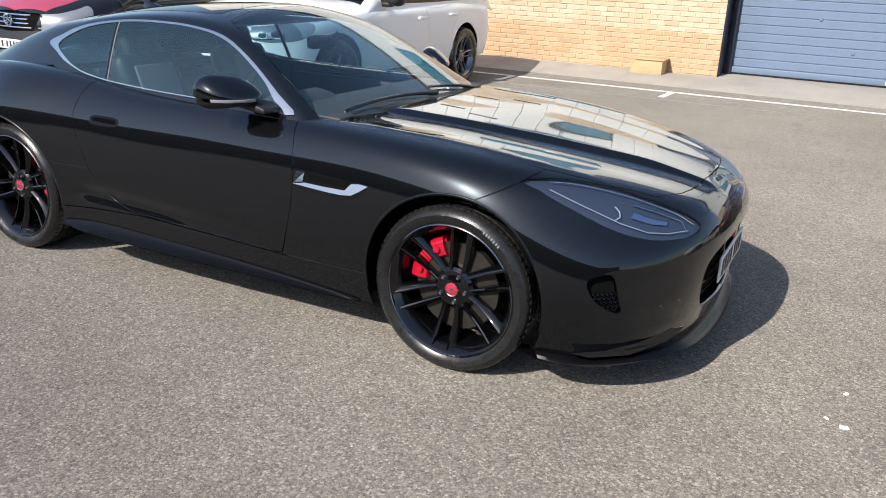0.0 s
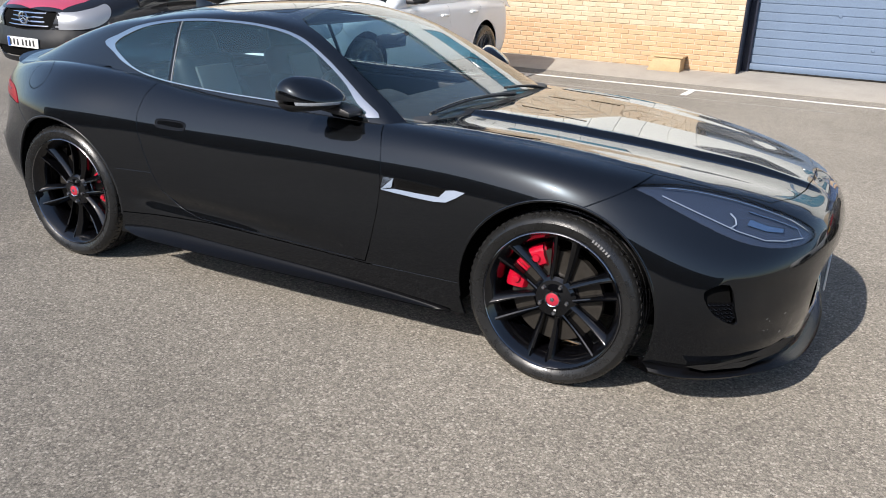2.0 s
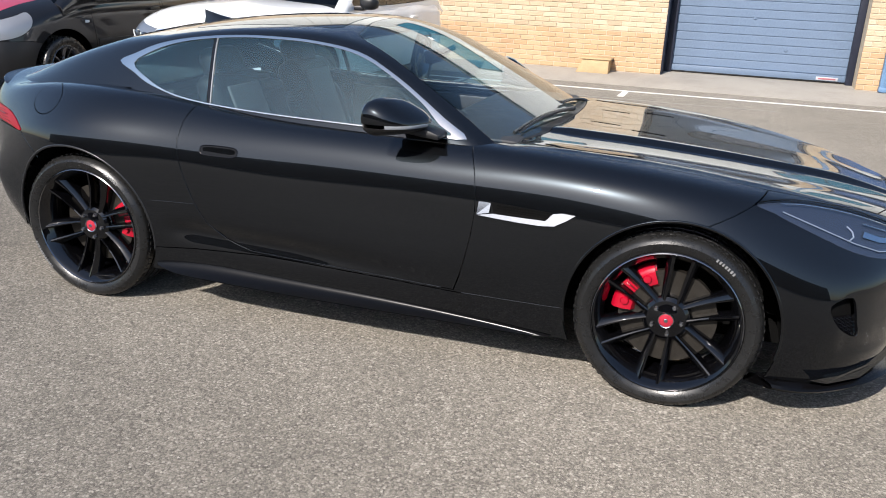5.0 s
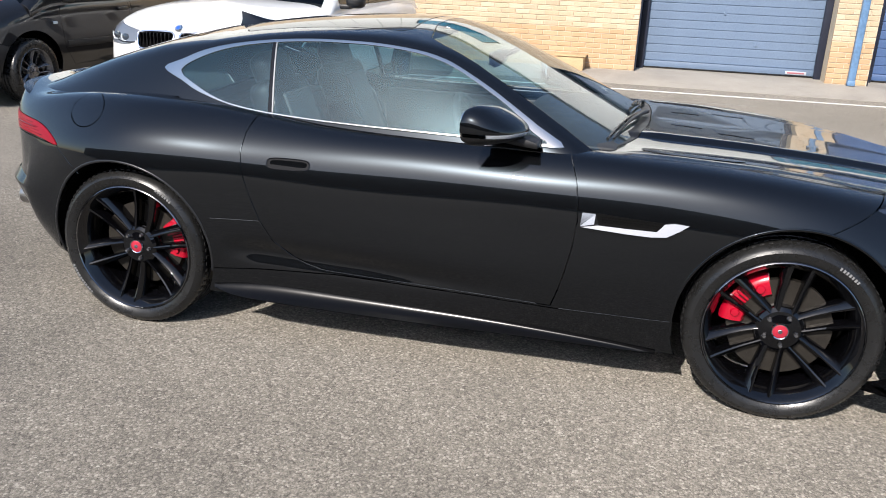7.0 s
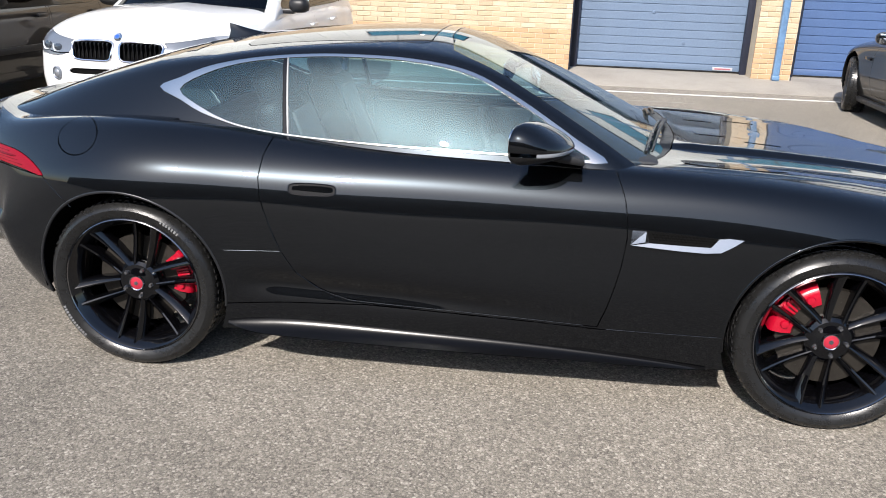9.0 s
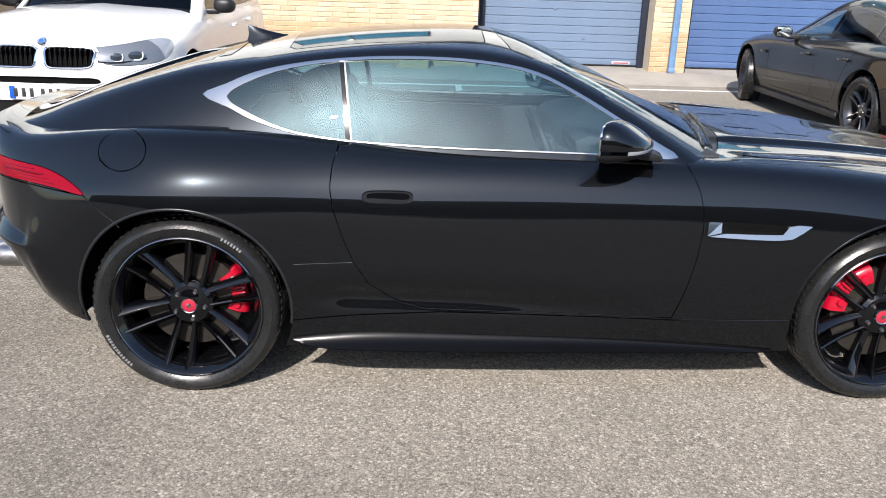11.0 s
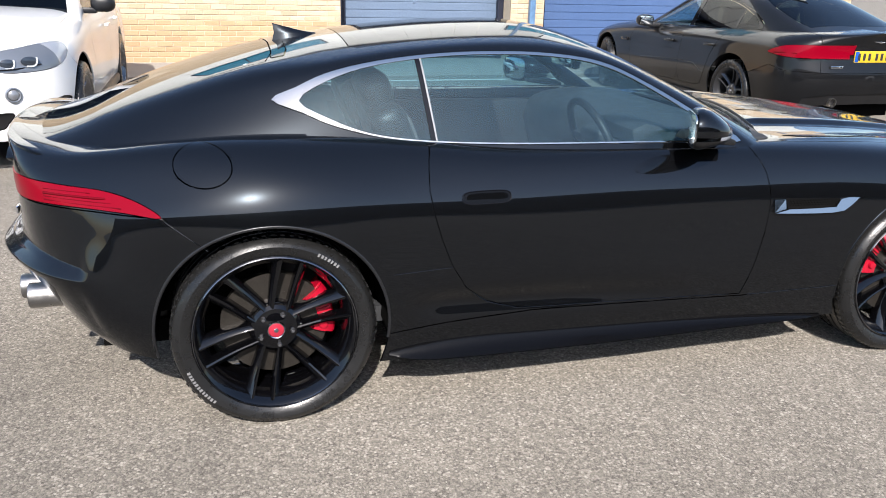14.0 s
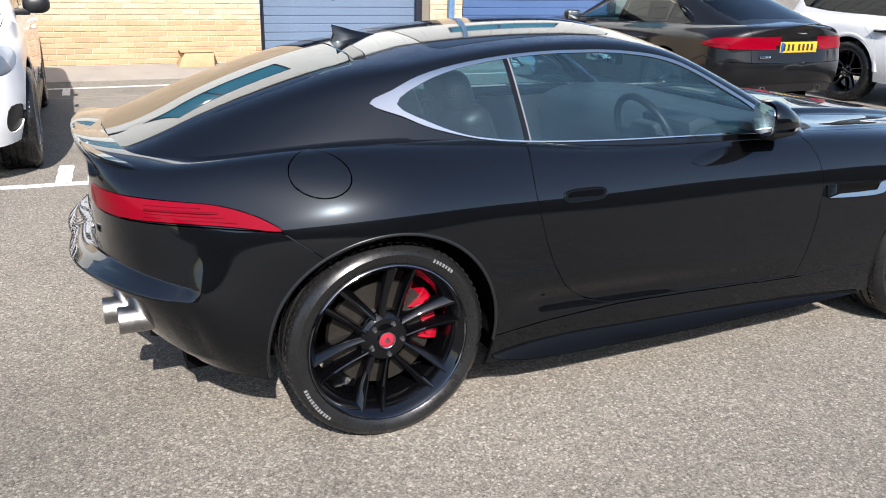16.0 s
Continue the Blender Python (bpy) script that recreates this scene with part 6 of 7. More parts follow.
def underside(v, x0, x1, w, z):
    v.add("floor_pan", boxed((x0, -w, z), (x1, w, z + 0.12), 0.01), CAVITY)


# white luxury SUV with twin grilles, nose to the yard
suv = Vehicle(
    "luxury_suv", "white luxury SUV with black twin grilles, parked nose out on asphalt", "car", WHITE_PAINT,
    [(-1.05, 0, 0.42, 1.02, 1.06), (-1.02, 0.55, 0.41, 1.03, 1.08), (-0.86, 0.87, 0.38, 1.05, 1.10), (-0.45, 0.945, 0.33, 1.07, 1.12), (0, 0.965, 0.28, 1.08, 1.12), (0.7, 0.958, 0.27, 1.075, 1.1), (1.5, 0.955, 0.27, 1.06, 1.1), (2.2, 0.955, 0.28, 1.05, 1.15), (2.93, 0.965, 0.29, 1.00, 1.14), (3.30, 0.925, 0.29, 0.955, 1.10), (3.55, 0.81, 0.28, 0.90, 1.03), (3.72, 0.50, 0.26, 0.865, 0.95), (3.76, 0, 0.26, 0.86, 0.92)],
    (0.06, 0.02, 0, 0.02, 0.04, 0.05, 0.08, 0.1), (-0.06, 0.0, 0.035, 0.03, 0.01, -0.02, -0.04, -0.06),
    [(-1.02, 1.05), (-0.9, 1.42), (-0.72, 1.64), (-0.4, 1.72), (0.2, 1.755), (0.8, 1.76), (1.25, 1.735), (1.55, 1.63), (1.9, 1.43), (2.3, 1.18), (2.45, 1.08)],
    [(-1.02, 0.72, 1.0), (-0.9, 0.70, 1.30), (-0.72, 0.685, 1.52), (-0.4, 0.69, 1.61), (0.2, 0.70, 1.65), (0.8, 0.70, 1.655), (1.25, 0.705, 1.62), (1.55, 0.735, 1.50), (1.9, 0.775, 1.31), (2.3, 0.84, 1.06), (2.45, 0.87, 0.98)],
    [(-1.02, 0.86, 0.95), (-0.4, 0.875, 1.03), (0.4, 0.875, 1.04), (1.5, 0.872, 1.03), (2.1, 0.880, 1.01), (2.45, 0.91, 0.92)],
    None, [(0, 0.39, 0.43), (2.933, 0.39, 0.43)], pose(-2.09, 6.63, 0, 0, 0, -90), cut_cabin=[(-0.8, -0.8), (2.1, -0.8), (2.25, 0.1), (-0.8, 0.1)])
b, t_ = suv.body, suv.top
b.cut("bonnet", [(2.28, 0.1), (2.24, -0.5), (2.12, -0.80), (2.9, -0.80), (3.3, -0.72), (3.5, -0.55), (3.62, -0.3), (3.64, 0.1)], "xy", keep=lambda c: c.z > 0.86, only=[""])
b.cut("headlight", smooth_poly([(3.28, 0.925), (3.42, 0.938), (3.58, 0.915), (3.72, 0.868), (3.74, 0.76), (3.62, 0.752), (3.44, 0.785), (3.31, 0.855)], 4), keep=lambda c: c.y < -0.415, only=["", "bonnet"])
b.cut("lamp_corner", [(3.2, 1.0), (3.475, 1.0), (3.44, 0.7), (3.2, 0.7)], keep=lambda c: c.y < -0.415, only=["headlight"])
b.cut("front_bumper", [(2.9, 0.62), (3.25, 0.80), (3.3, 0.86), (3.9, 0.9), (4, 0), (2.9, 0)], only=[""])
b.cut("kidney", smooth_poly([(-0.045, 0.875), (-0.20, 0.885), (-0.385, 0.868), (-0.40, 0.80), (-0.365, 0.735), (-0.2, 0.725), (-0.06, 0.732), (-0.035, 0.80)], 4), "yz", keep=lambda c: c.x > 3.3, only=["front_bumper", "", "bonnet"])
b.cut("slot_intake", smooth_poly([(0.2, 0.655), (-0.2, 0.655), (-0.40, 0.650), (-0.44, 0.625), (-0.40, 0.610), (-0.2, 0.610), (0.2, 0.610)], 3), "yz", keep=lambda c: c.x > 3.3, only=["front_bumper"])
b.cut("low_intake", smooth_poly([(0.3, 0.465), (-0.35, 0.465), (-0.56, 0.47), (-0.52, 0.39), (-0.40, 0.335), (0.3, 0.335)], 3), "yz", keep=lambda c: c.x > 3.3, only=["front_bumper"])
b.cut("side_intake", smooth_poly([(3.36, 0.53), (3.53, 0.55), (3.56, 0.44), (3.50, 0.37), (3.38, 0.40)], 3), keep=lambda c: c.y < -0.62, only=["front_bumper"])
b.cut("front_door", [(1.02, 1.2), (1.02, 0.45), (1.1, 0.38), (2.12, 0.38), (2.22, 0.55), (2.22, 0.9), (2.05, 1.2)], only=[""])
b.cut("rear_door", [(0.12, 1.2), (0.16, 0.98), (0.40, 0.75), (0.48, 0.5), (0.55, 0.38), (1.0, 0.38), (1.02, 0.45), (1.02, 1.2)], only=[""])
suv.put("body_shell", None)
suv.put("bonnet", "bonnet", None, "broad white bonnet")
suv.put("front_bumper", "front_bumper")
suv.pair("front_door", "front_door")
suv.pair("rear_door", "rear_door")
suv.pair("headlight", "headlight", LAMP_SMOKE, "clear headlight over dark housing")
suv.pair("lamp_corner", "lamp_corner", LAMP_GUIDE, "pale reflector at the lamp corner")
suv.pair("kidney_grille", "kidney", CAVITY, "black grille with chrome surround", shift=-0.03, lip=0.0, gap=-0.01)
suv.put("slot_intake", "slot_intake", CAVITY, "", shift=-0.02, lip=0.0)
suv.put("low_intake", "low_intake", SATIN_BLACK, "black lower intake", shift=-0.02, lip=0.0)
suv.pair("side_intake", "side_intake", SATIN_BLACK, "black corner intake", shift=-0.015, lip=0.0)
for s in (-1, 1):
    ring = [(b.reach(yy, zz) + 0.004, s * yy, zz) for yy, zz in smooth_poly([(0.045, 0.875), (0.20, 0.885), (0.385, 0.868), (0.40, 0.80), (0.365, 0.735), (0.2, 0.725), (0.06, 0.732), (0.035, 0.80)], 5)]
    suv.add("grille_surround", tube(bmesh.new(), ring + ring[:2], 0.011, 8, False), CHROME, "chrome grille surround")
    for i in range(9):
        yy = 0.075 + i * 0.038
        xx = b.reach(yy, 0.80) - 0.006
        suv.add("grille_slat", boxed((xx - 0.04, s * yy - 0.006, 0.74), (xx, s * yy + 0.006, 0.872), 0.004), GLOSS_BLACK)
    for yy, zz, wide in ((0.560, 0.812, 0.046), (0.690, 0.825, 0.056)):
        m = Matrix.Translation((b.reach(yy, zz) + 0.010, s * yy, zz)) @ Matrix.Rotation(s * radians(14 + 90 * (yy - 0.5)), 4, "Z")
        skin = lambda u, w, out: m @ Vector((out, s * u, w))
        lens = bmesh.new()
        rim = [skin(wide * math.cos(q), 0.032 * math.sin(q), 0.002) for q in [2 * math.pi * i / 28 for i in range(28)]]
        cup = [lens.verts.new(p) for p in rim]
        dome = [lens.verts.new(skin(0.4 * wide * math.cos(q), 0.013 * math.sin(q), 0.012)) for q in [2 * math.pi * i / 28 for i in range(28)]]
        back = [lens.verts.new((p.x - 0.03, p.y, p.z)) for p in rim]
        for i in range(28):
            lens.faces.new((cup[i], cup[(i + 1) % 28], dome[(i + 1) % 28], dome[i]))
            lens.faces.new((back[i], back[(i + 1) % 28], cup[(i + 1) % 28], cup[i]))
        lens.faces.new(dome)
        bmesh.ops.recalc_face_normals(lens, faces=lens.faces)
        suv.add("lamp_lens", lens, LAMP_LENS, "dark oval projector headlamp")
        guide = smooth_poly([(-0.30, -0.034), (0.45, -0.036), (0.86, -0.022), (1.02, 0.004), (0.92, 0.030)], 5, False)
        suv.add("lamp_ring", tube(bmesh.new(), [skin(u * wide, w, 0.006) for u, w in guide], 0.0055, 8), LAMP_WHITE, "pale hooked light guide")
    under = [(b.reach(yy, zz) + 0.002, s * yy, zz) for yy, zz in ((0.43, 0.778), (0.52, 0.772), (0.60, 0.775), (0.68, 0.782), (0.76, 0.80))]
    suv.add("lamp_sill", tube(bmesh.new(), under, 0.006, 6), GLOSS_BLACK)
    m = Matrix.Translation((b.reach(0.58, 0.60) + 0.002, s * 0.58, 0.60)) @ Matrix.Rotation(s * radians(26), 4, "Z")
    suv.add("fog_lamp", lathe(bmesh.new(), [(0.0, 0.012), (0.030, 0.008), (0.038, 0.0), (0.040, -0.02)], 32, "x", m=m), LAMP_BOWL, "round fog lamp")
    suv.add("fog_ring", lathe(bmesh.new(), [(0.040, 0.002), (0.046, 0.008), (0.054, 0.005), (0.056, -0.02)], 32, "x", m=m), LAMP_SMOKE, "grey fog lamp ring")
suv.add("badge", lathe(bmesh.new(), [(0.0, 0.006), (0.018, 0.0055), (0.020, 0.0)], 32, "x", m=Matrix.Translation((3.715, 0, 0.925)) @ Matrix.Rotation(radians(-35), 4, "Y")), PLATE_BLUE, "round blue and white badge")
suv.add("badge_ring", lathe(bmesh.new(), [(0.018, 0.0062), (0.030, 0.0075), (0.037, 0.0)], 32, "x", m=Matrix.Translation((3.715, 0, 0.925)) @ Matrix.Rotation(radians(-35), 4, "Y")), CHROME)
plate(suv, 0.535, True, PLATE_WHITE)
low_t = lambda c: c.y < -0.66
t_.cut("side_glass", smooth_poly([(-0.62, 1.16), (-0.45, 1.46), (0.2, 1.575), (0.8, 1.59), (1.25, 1.55), (1.55, 1.42), (1.85, 1.24), (2.0, 1.115), (1.5, 1.095), (0.5, 1.10)], 3), keep=low_t)
t_.cut("pillar", [(0.98, 1.7), (1.06, 1.7), (1.08, 1.0), (0.98, 1.0)], keep=low_t, only=["side_glass"])
t_.cut("windscreen", [(1.33, 0.1), (1.36, -0.55), (1.42, -0.655), (1.7, -0.69), (2.0, -0.735), (2.3, -0.78), (2.5, -0.8), (2.5, 0.1)], "xy", only=[""])
t_.cut("rear_window", [(-0.99, 0.1), (-0.99, -0.58), (-0.80, -0.58), (-0.79, 0.1)], "xy", only=[""], keep=lambda c: c.z > 1.1)
suv.put("roof", None, None, "", t_)
suv.put("windscreen", "windscreen", PRIVACY_GLASS, "dark reflecting windscreen", t_, lip=0)
suv.put("rear_window", "rear_window", PRIVACY_GLASS, "", t_, lip=0)
suv.pair("side_window", "side_glass", PRIVACY_GLASS, "", t_, lip=0)
suv.pair("pillar_trim", "pillar", GLOSS_BLACK, "", t_, lip=0.004, shift=0.003)
door_mirror(suv, 1.95, 1.03, 1.15, SATIN_BLACK, 0.085, 0.105, 0.075)
for lo, hi in (((1.12, -0.985, 0.905), (1.30, -0.945, 0.935)), ((0.32, -0.99, 0.925), (0.50, -0.945, 0.955))):
    suv.sides("door_handle", lambda: boxed(lo, hi, 0.012), WHITE_PAINT)
suv.sides("sill_trim", lambda: boxed((0.42, -0.955, 0.27), (2.52, -0.88, 0.36), 0.02), SATIN_BLACK, "black sill trim")
suv.add("cabin_floor", boxed((-0.8, -0.80, 0.5), (2.1, 0.80, 0.8), 0.02), CAVITY)
underside(suv, -0.9, 3.5, 0.5, 0.26)
for s in (True, False):
    sg = -1 if s else 1
    wheel(suv.root, 0, sg * 0.83, 0.375, s, 0.375, 0.262, 0.27, 5, GREY_ALLOY, 0.2)
    wheel(suv.root, 2.933, sg * 0.83, 0.375, s, 0.375, 0.262, 0.27, 5, GREY_ALLOY, 0.5)

# dark grey executive saloon, nose to the building
saloon = Vehicle(
    "executive_saloon", "dark grey executive saloon with dark wheels, facing the garage doors", "car", GREY_PAINT,
    [(-1.07, 0, 0.33, 0.945, 1.035), (-1.03, 0.56, 0.32, 0.95, 1.045), (-0.88, 0.82, 0.30, 0.955, 1.055), (-0.45, 0.915, 0.27, 0.965, 1.065), (0, 0.935, 0.22, 0.96, 1.05), (0.7, 0.925, 0.20, 0.94, 1.02), (1.5, 0.92, 0.20, 0.905, 0.98), (2.2, 0.92, 0.21, 0.885, 0.98), (2.96, 0.93, 0.22, 0.83, 0.93), (3.35, 0.87, 0.20, 0.77, 0.86), (3.62, 0.70, 0.18, 0.70, 0.78), (3.80, 0.38, 0.16, 0.66, 0.72), (3.84, 0, 0.16, 0.65, 0.70)],
    (0.07, 0.01, -0.01, 0.03, 0.035, 0.02, -0.01, -0.03), (-0.05, 0.0, 0.02, 0.02, 0.0, -0.03, -0.06, -0.1),
    [(-0.92, 1.02), (-0.7, 1.095), (-0.3, 1.235), (0.1, 1.36), (0.5, 1.43), (0.9, 1.455), (1.3, 1.42), (1.6, 1.31), (2.0, 1.12), (2.35, 0.94)],
    [(-0.92, 0.60, 0.99), (-0.7, 0.605, 1.045), (-0.3, 0.60, 1.16), (0.1, 0.595, 1.275), (0.5, 0.58, 1.345), (0.9, 0.585, 1.37), (1.3, 0.60, 1.32), (1.6, 0.645, 1.19), (2.0, 0.735, 0.98), (2.35, 0.82, 0.80)],
    [(-0.92, 0.70, 0.86), (-0.4, 0.77, 0.90), (0.3, 0.80, 0.90), (1.0, 0.805, 0.89), (1.7, 0.81, 0.87), (2.0, 0.82, 0.84), (2.35, 0.87, 0.75)],
    None, [(0, 0.355, 0.39), (2.96, 0.355, 0.39)], pose(6.17, 4.35, 0, 0, 0, 90.2), cut_cabin=[(-0.3, -0.72), (2.0, -0.72), (2.1, 0.1), (-0.3, 0.1)])
b, t_ = saloon.body, saloon.top
b.cut("tail_light", smooth_poly([(-0.56, 0.822), (-0.66, 0.868), (-0.78, 0.900), (-0.95, 0.912), (-1.2, 0.915), (-1.2, 0.800), (-0.95, 0.785), (-0.78, 0.790), (-0.66, 0.803)], 4), keep=lambda c: c.y < -0.26 - 0.6 * max(0.0, 0.86 - c.z), only=[""])
b.cut("boot_lid", [(-0.60, 0.1), (-0.62, -0.55), (-0.80, -0.60), (-1.2, -0.60), (-1.2, 0.1)], "xy", keep=lambda c: c.z > 0.64, only=[""])
b.cut("rear_bumper", [(-0.36, 0.60), (-0.62, 0.70), (-0.8, 0.66), (-1.3, 0.645), (-1.3, 0.0), (-0.05, 0.0), (-0.05, 0.5)], only=["", "boot_lid"])
b.cut("valance", [(0.2, 0.44), (-0.45, 0.44), (-0.70, 0.40), (-0.73, 0.2), (0.2, 0.2)], "yz", keep=lambda c: c.x < -0.6, only=["rear_bumper"])
b.cut("front_door", [(1.05, 1.1), (1.05, 0.42), (1.12, 0.33), (2.15, 0.31), (2.25, 0.50), (2.28, 0.75), (2.15, 1.1)], only=[""])
b.cut("rear_door", [(0.22, 1.1), (0.25, 0.92), (0.40, 0.70), (0.47, 0.5), (0.54, 0.36), (0.65, 0.33), (1.0, 0.33), (1.05, 0.42), (1.05, 1.1)], only=[""])
saloon.put("body_shell", None)
saloon.put("boot_lid", "boot_lid", None, "dark grey boot lid")
saloon.put("rear_bumper", "rear_bumper")
saloon.put("valance", "valance", SATIN_BLACK, "black lower bumper insert", shift=-0.01)
saloon.pair("front_door", "front_door")
saloon.pair("rear_door", "rear_door")
saloon.pair("tail_light", "tail_light", RED_LENS, "long red tail light", shift=0.003)
saloon.sides("lamp_line", lambda: tube(bmesh.new(), [saloon.place(x, z, 0.004) for x, z in ((-0.66, 0.822), (-0.72, 0.826), (-0.78, 0.828), (-0.84, 0.829), (-0.88, 0.829))], 0.006, 6), DEEP_RED)
low_t = lambda c: c.y < -0.55
t_.cut("side_trim", smooth_poly([(-0.22, 1.025), (-0.04, 1.145), (0.3, 1.245), (0.6, 1.298), (0.9, 1.310), (1.25, 1.270), (1.5, 1.168), (1.75, 1.040), (1.95, 0.935), (1.4, 0.940), (0.5, 0.968), (0.0, 0.985)], 3), keep=low_t)
t_.cut("side_glass", smooth_poly([(-0.15, 1.03), (0.0, 1.13), (0.3, 1.225), (0.6, 1.278), (0.9, 1.290), (1.25, 1.250), (1.5, 1.148), (1.72, 1.035), (1.86, 0.95), (1.4, 0.952), (0.5, 0.980), (0.0, 0.998)], 3), keep=low_t, only=["side_trim"])
t_.cut("pillar", [(0.95, 1.5), (1.03, 1.5), (1.10, 0.85), (1.02, 0.85)], keep=low_t, only=["side_glass"])
t_.cut("rear_pillar", [(0.18, 1.5), (0.22, 1.5), (0.22, 0.85), (0.18, 0.85)], keep=low_t, only=["side_glass"])
t_.cut("windscreen", [(1.38, 0.1), (1.42, -0.5), (1.5, -0.565), (1.8, -0.64), (2.1, -0.72), (2.4, -0.78), (2.4, 0.1)], "xy", only=[""])
t_.cut("rear_window", [(0.22, 0.1), (0.18, -0.48), (-0.1, -0.545), (-0.5, -0.56), (-0.70, -0.53), (-0.76, 0.1)], "xy", only=[""], keep=lambda c: c.y > -0.585)
t_.cut("rear_side_glass", [(-0.4, 1.5), (0.95, 1.5), (1.02, 0.85), (-0.4, 0.85)], keep=low_t, only=["side_glass"])
saloon.put("roof", None, None, "", t_)
saloon.put("windscreen", "windscreen", SCREEN_GLASS, "clear windscreen", t_, lip=0)
saloon.put("rear_window", "rear_window", PRIVACY_GLASS, "sloping dark rear window", t_, lip=0)
saloon.pair("window_trim", "side_trim", GLOSS_BLACK, "gloss black window surround", t_, lip=0.004, shift=0.004)
saloon.pair("side_window", "side_glass", SIDE_GLASS, "tinted side windows", t_, lip=0)
saloon.pair("rear_side_window", "rear_side_glass", PRIVACY_GLASS, "dark rear side windows", t_, lip=0)
saloon.pair("pillar_trim", "pillar", GLOSS_BLACK, "", t_, lip=0.004, shift=0.003)
saloon.pair("rear_pillar_trim", "rear_pillar", GLOSS_BLACK, "", t_, lip=0.004, shift=0.003)
door_mirror(saloon, 1.80, 0.99, 0.98, GREY_PAINT, 0.085, 0.11, 0.07)
for lo, hi in (((1.18, -0.945, 0.765), (1.38, -0.905, 0.795)), ((0.32, -0.95, 0.785), (0.52, -0.91, 0.815))):
    saloon.sides("door_handle", lambda: boxed(lo, hi, 0.012), GREY_PAINT)
saloon.sides("wing_vent", lambda: boxed((2.32, -0.935, 0.69), (2.50, -0.90, 0.725), 0.006), GLOSS_BLACK, "small black wing vent")
saloon.sides("door_crease", lambda: tube(bmesh.new(), [saloon.place(x, z, 0.001) for x, z in ((0.55, 0.50), (0.70, 0.57), (1.1, 0.575), (1.6, 0.545), (1.95, 0.52))], 0.005, 6), GREY_PAINT)
saloon.sides("sill_trim", lambda: boxed((0.40, -0.925, 0.185), (2.56, -0.86, 0.25), 0.02), SATIN_BLACK, "black sill trim")
plate(saloon, 0.81, False, PLATE_YELLOW)
saloon.add("emblem", prism(bmesh.new(), [(-0.10, 0.945), (0.07, 0.975), (0.085, 0.96), (-0.02, 0.938)], b.reach(0.0, 0.95, False) - 0.006, b.reach(0.0, 0.95, False) + 0.004, "x", 0.002), CHROME, "small plain chrome emblem")
saloon.add("model_letters", boxed((b.reach(0.45, 0.71, False) - 0.006, 0.38, 0.70), (b.reach(0.45, 0.71, False) + 0.006, 0.52, 0.722), 0.002), CHROME, "small chrome bar of lettering")
for s in (-1, 1):
    saloon.add("exhaust_tip", lathe(bmesh.new(), [(0.030, 0.10), (0.044, 0.10), (0.045, 0.0), (0.040, 0.0), (0.038, 0.05), (0.0, 0.06)], 28, "x", m=Matrix.Translation((b.reach(0.40, 0.36, False) - 0.012, s * 0.40, 0.36))), STEEL, "round steel exhaust tip")
saloon.add("cabin_floor", boxed((-0.3, -0.75, 0.3), (2.0, 0.75, 0.5), 0.02), DASH)
saloon.add("dashboard", boxed((1.55, -0.70, 0.5), (2.05, 0.70, 0.93), 0.05), DASH)
for x in (0.15, 1.0):
    for yy in (-0.37, 0.37):
        m = Matrix.Translation((x, yy, 0.5)) @ Matrix.Rotation(radians(-15), 4, "Y")
        sb = box(bmesh.new(), (-0.07, -0.25, 0), (0.07, 0.25, 0.52), 0.05, m)
        box(sb, (-0.05, -0.13, 0.52), (0.05, 0.13, 0.72), 0.04, m)
        saloon.add("seat", sb, LEATHER)
underside(saloon, -0.8, 3.5, 0.5, 0.18)
for s in (True, False):
    sg = -1 if s else 1
    wheel(saloon.root, 0, sg * 0.80, 0.34, s, 0.34, 0.258, 0.25, 5, DARK_ALLOY, 0.3)
    wheel(saloon.root, 2.96, sg * 0.80, 0.34, s, 0.34, 0.258, 0.25, 5, DARK_ALLOY, 0.1, -15)

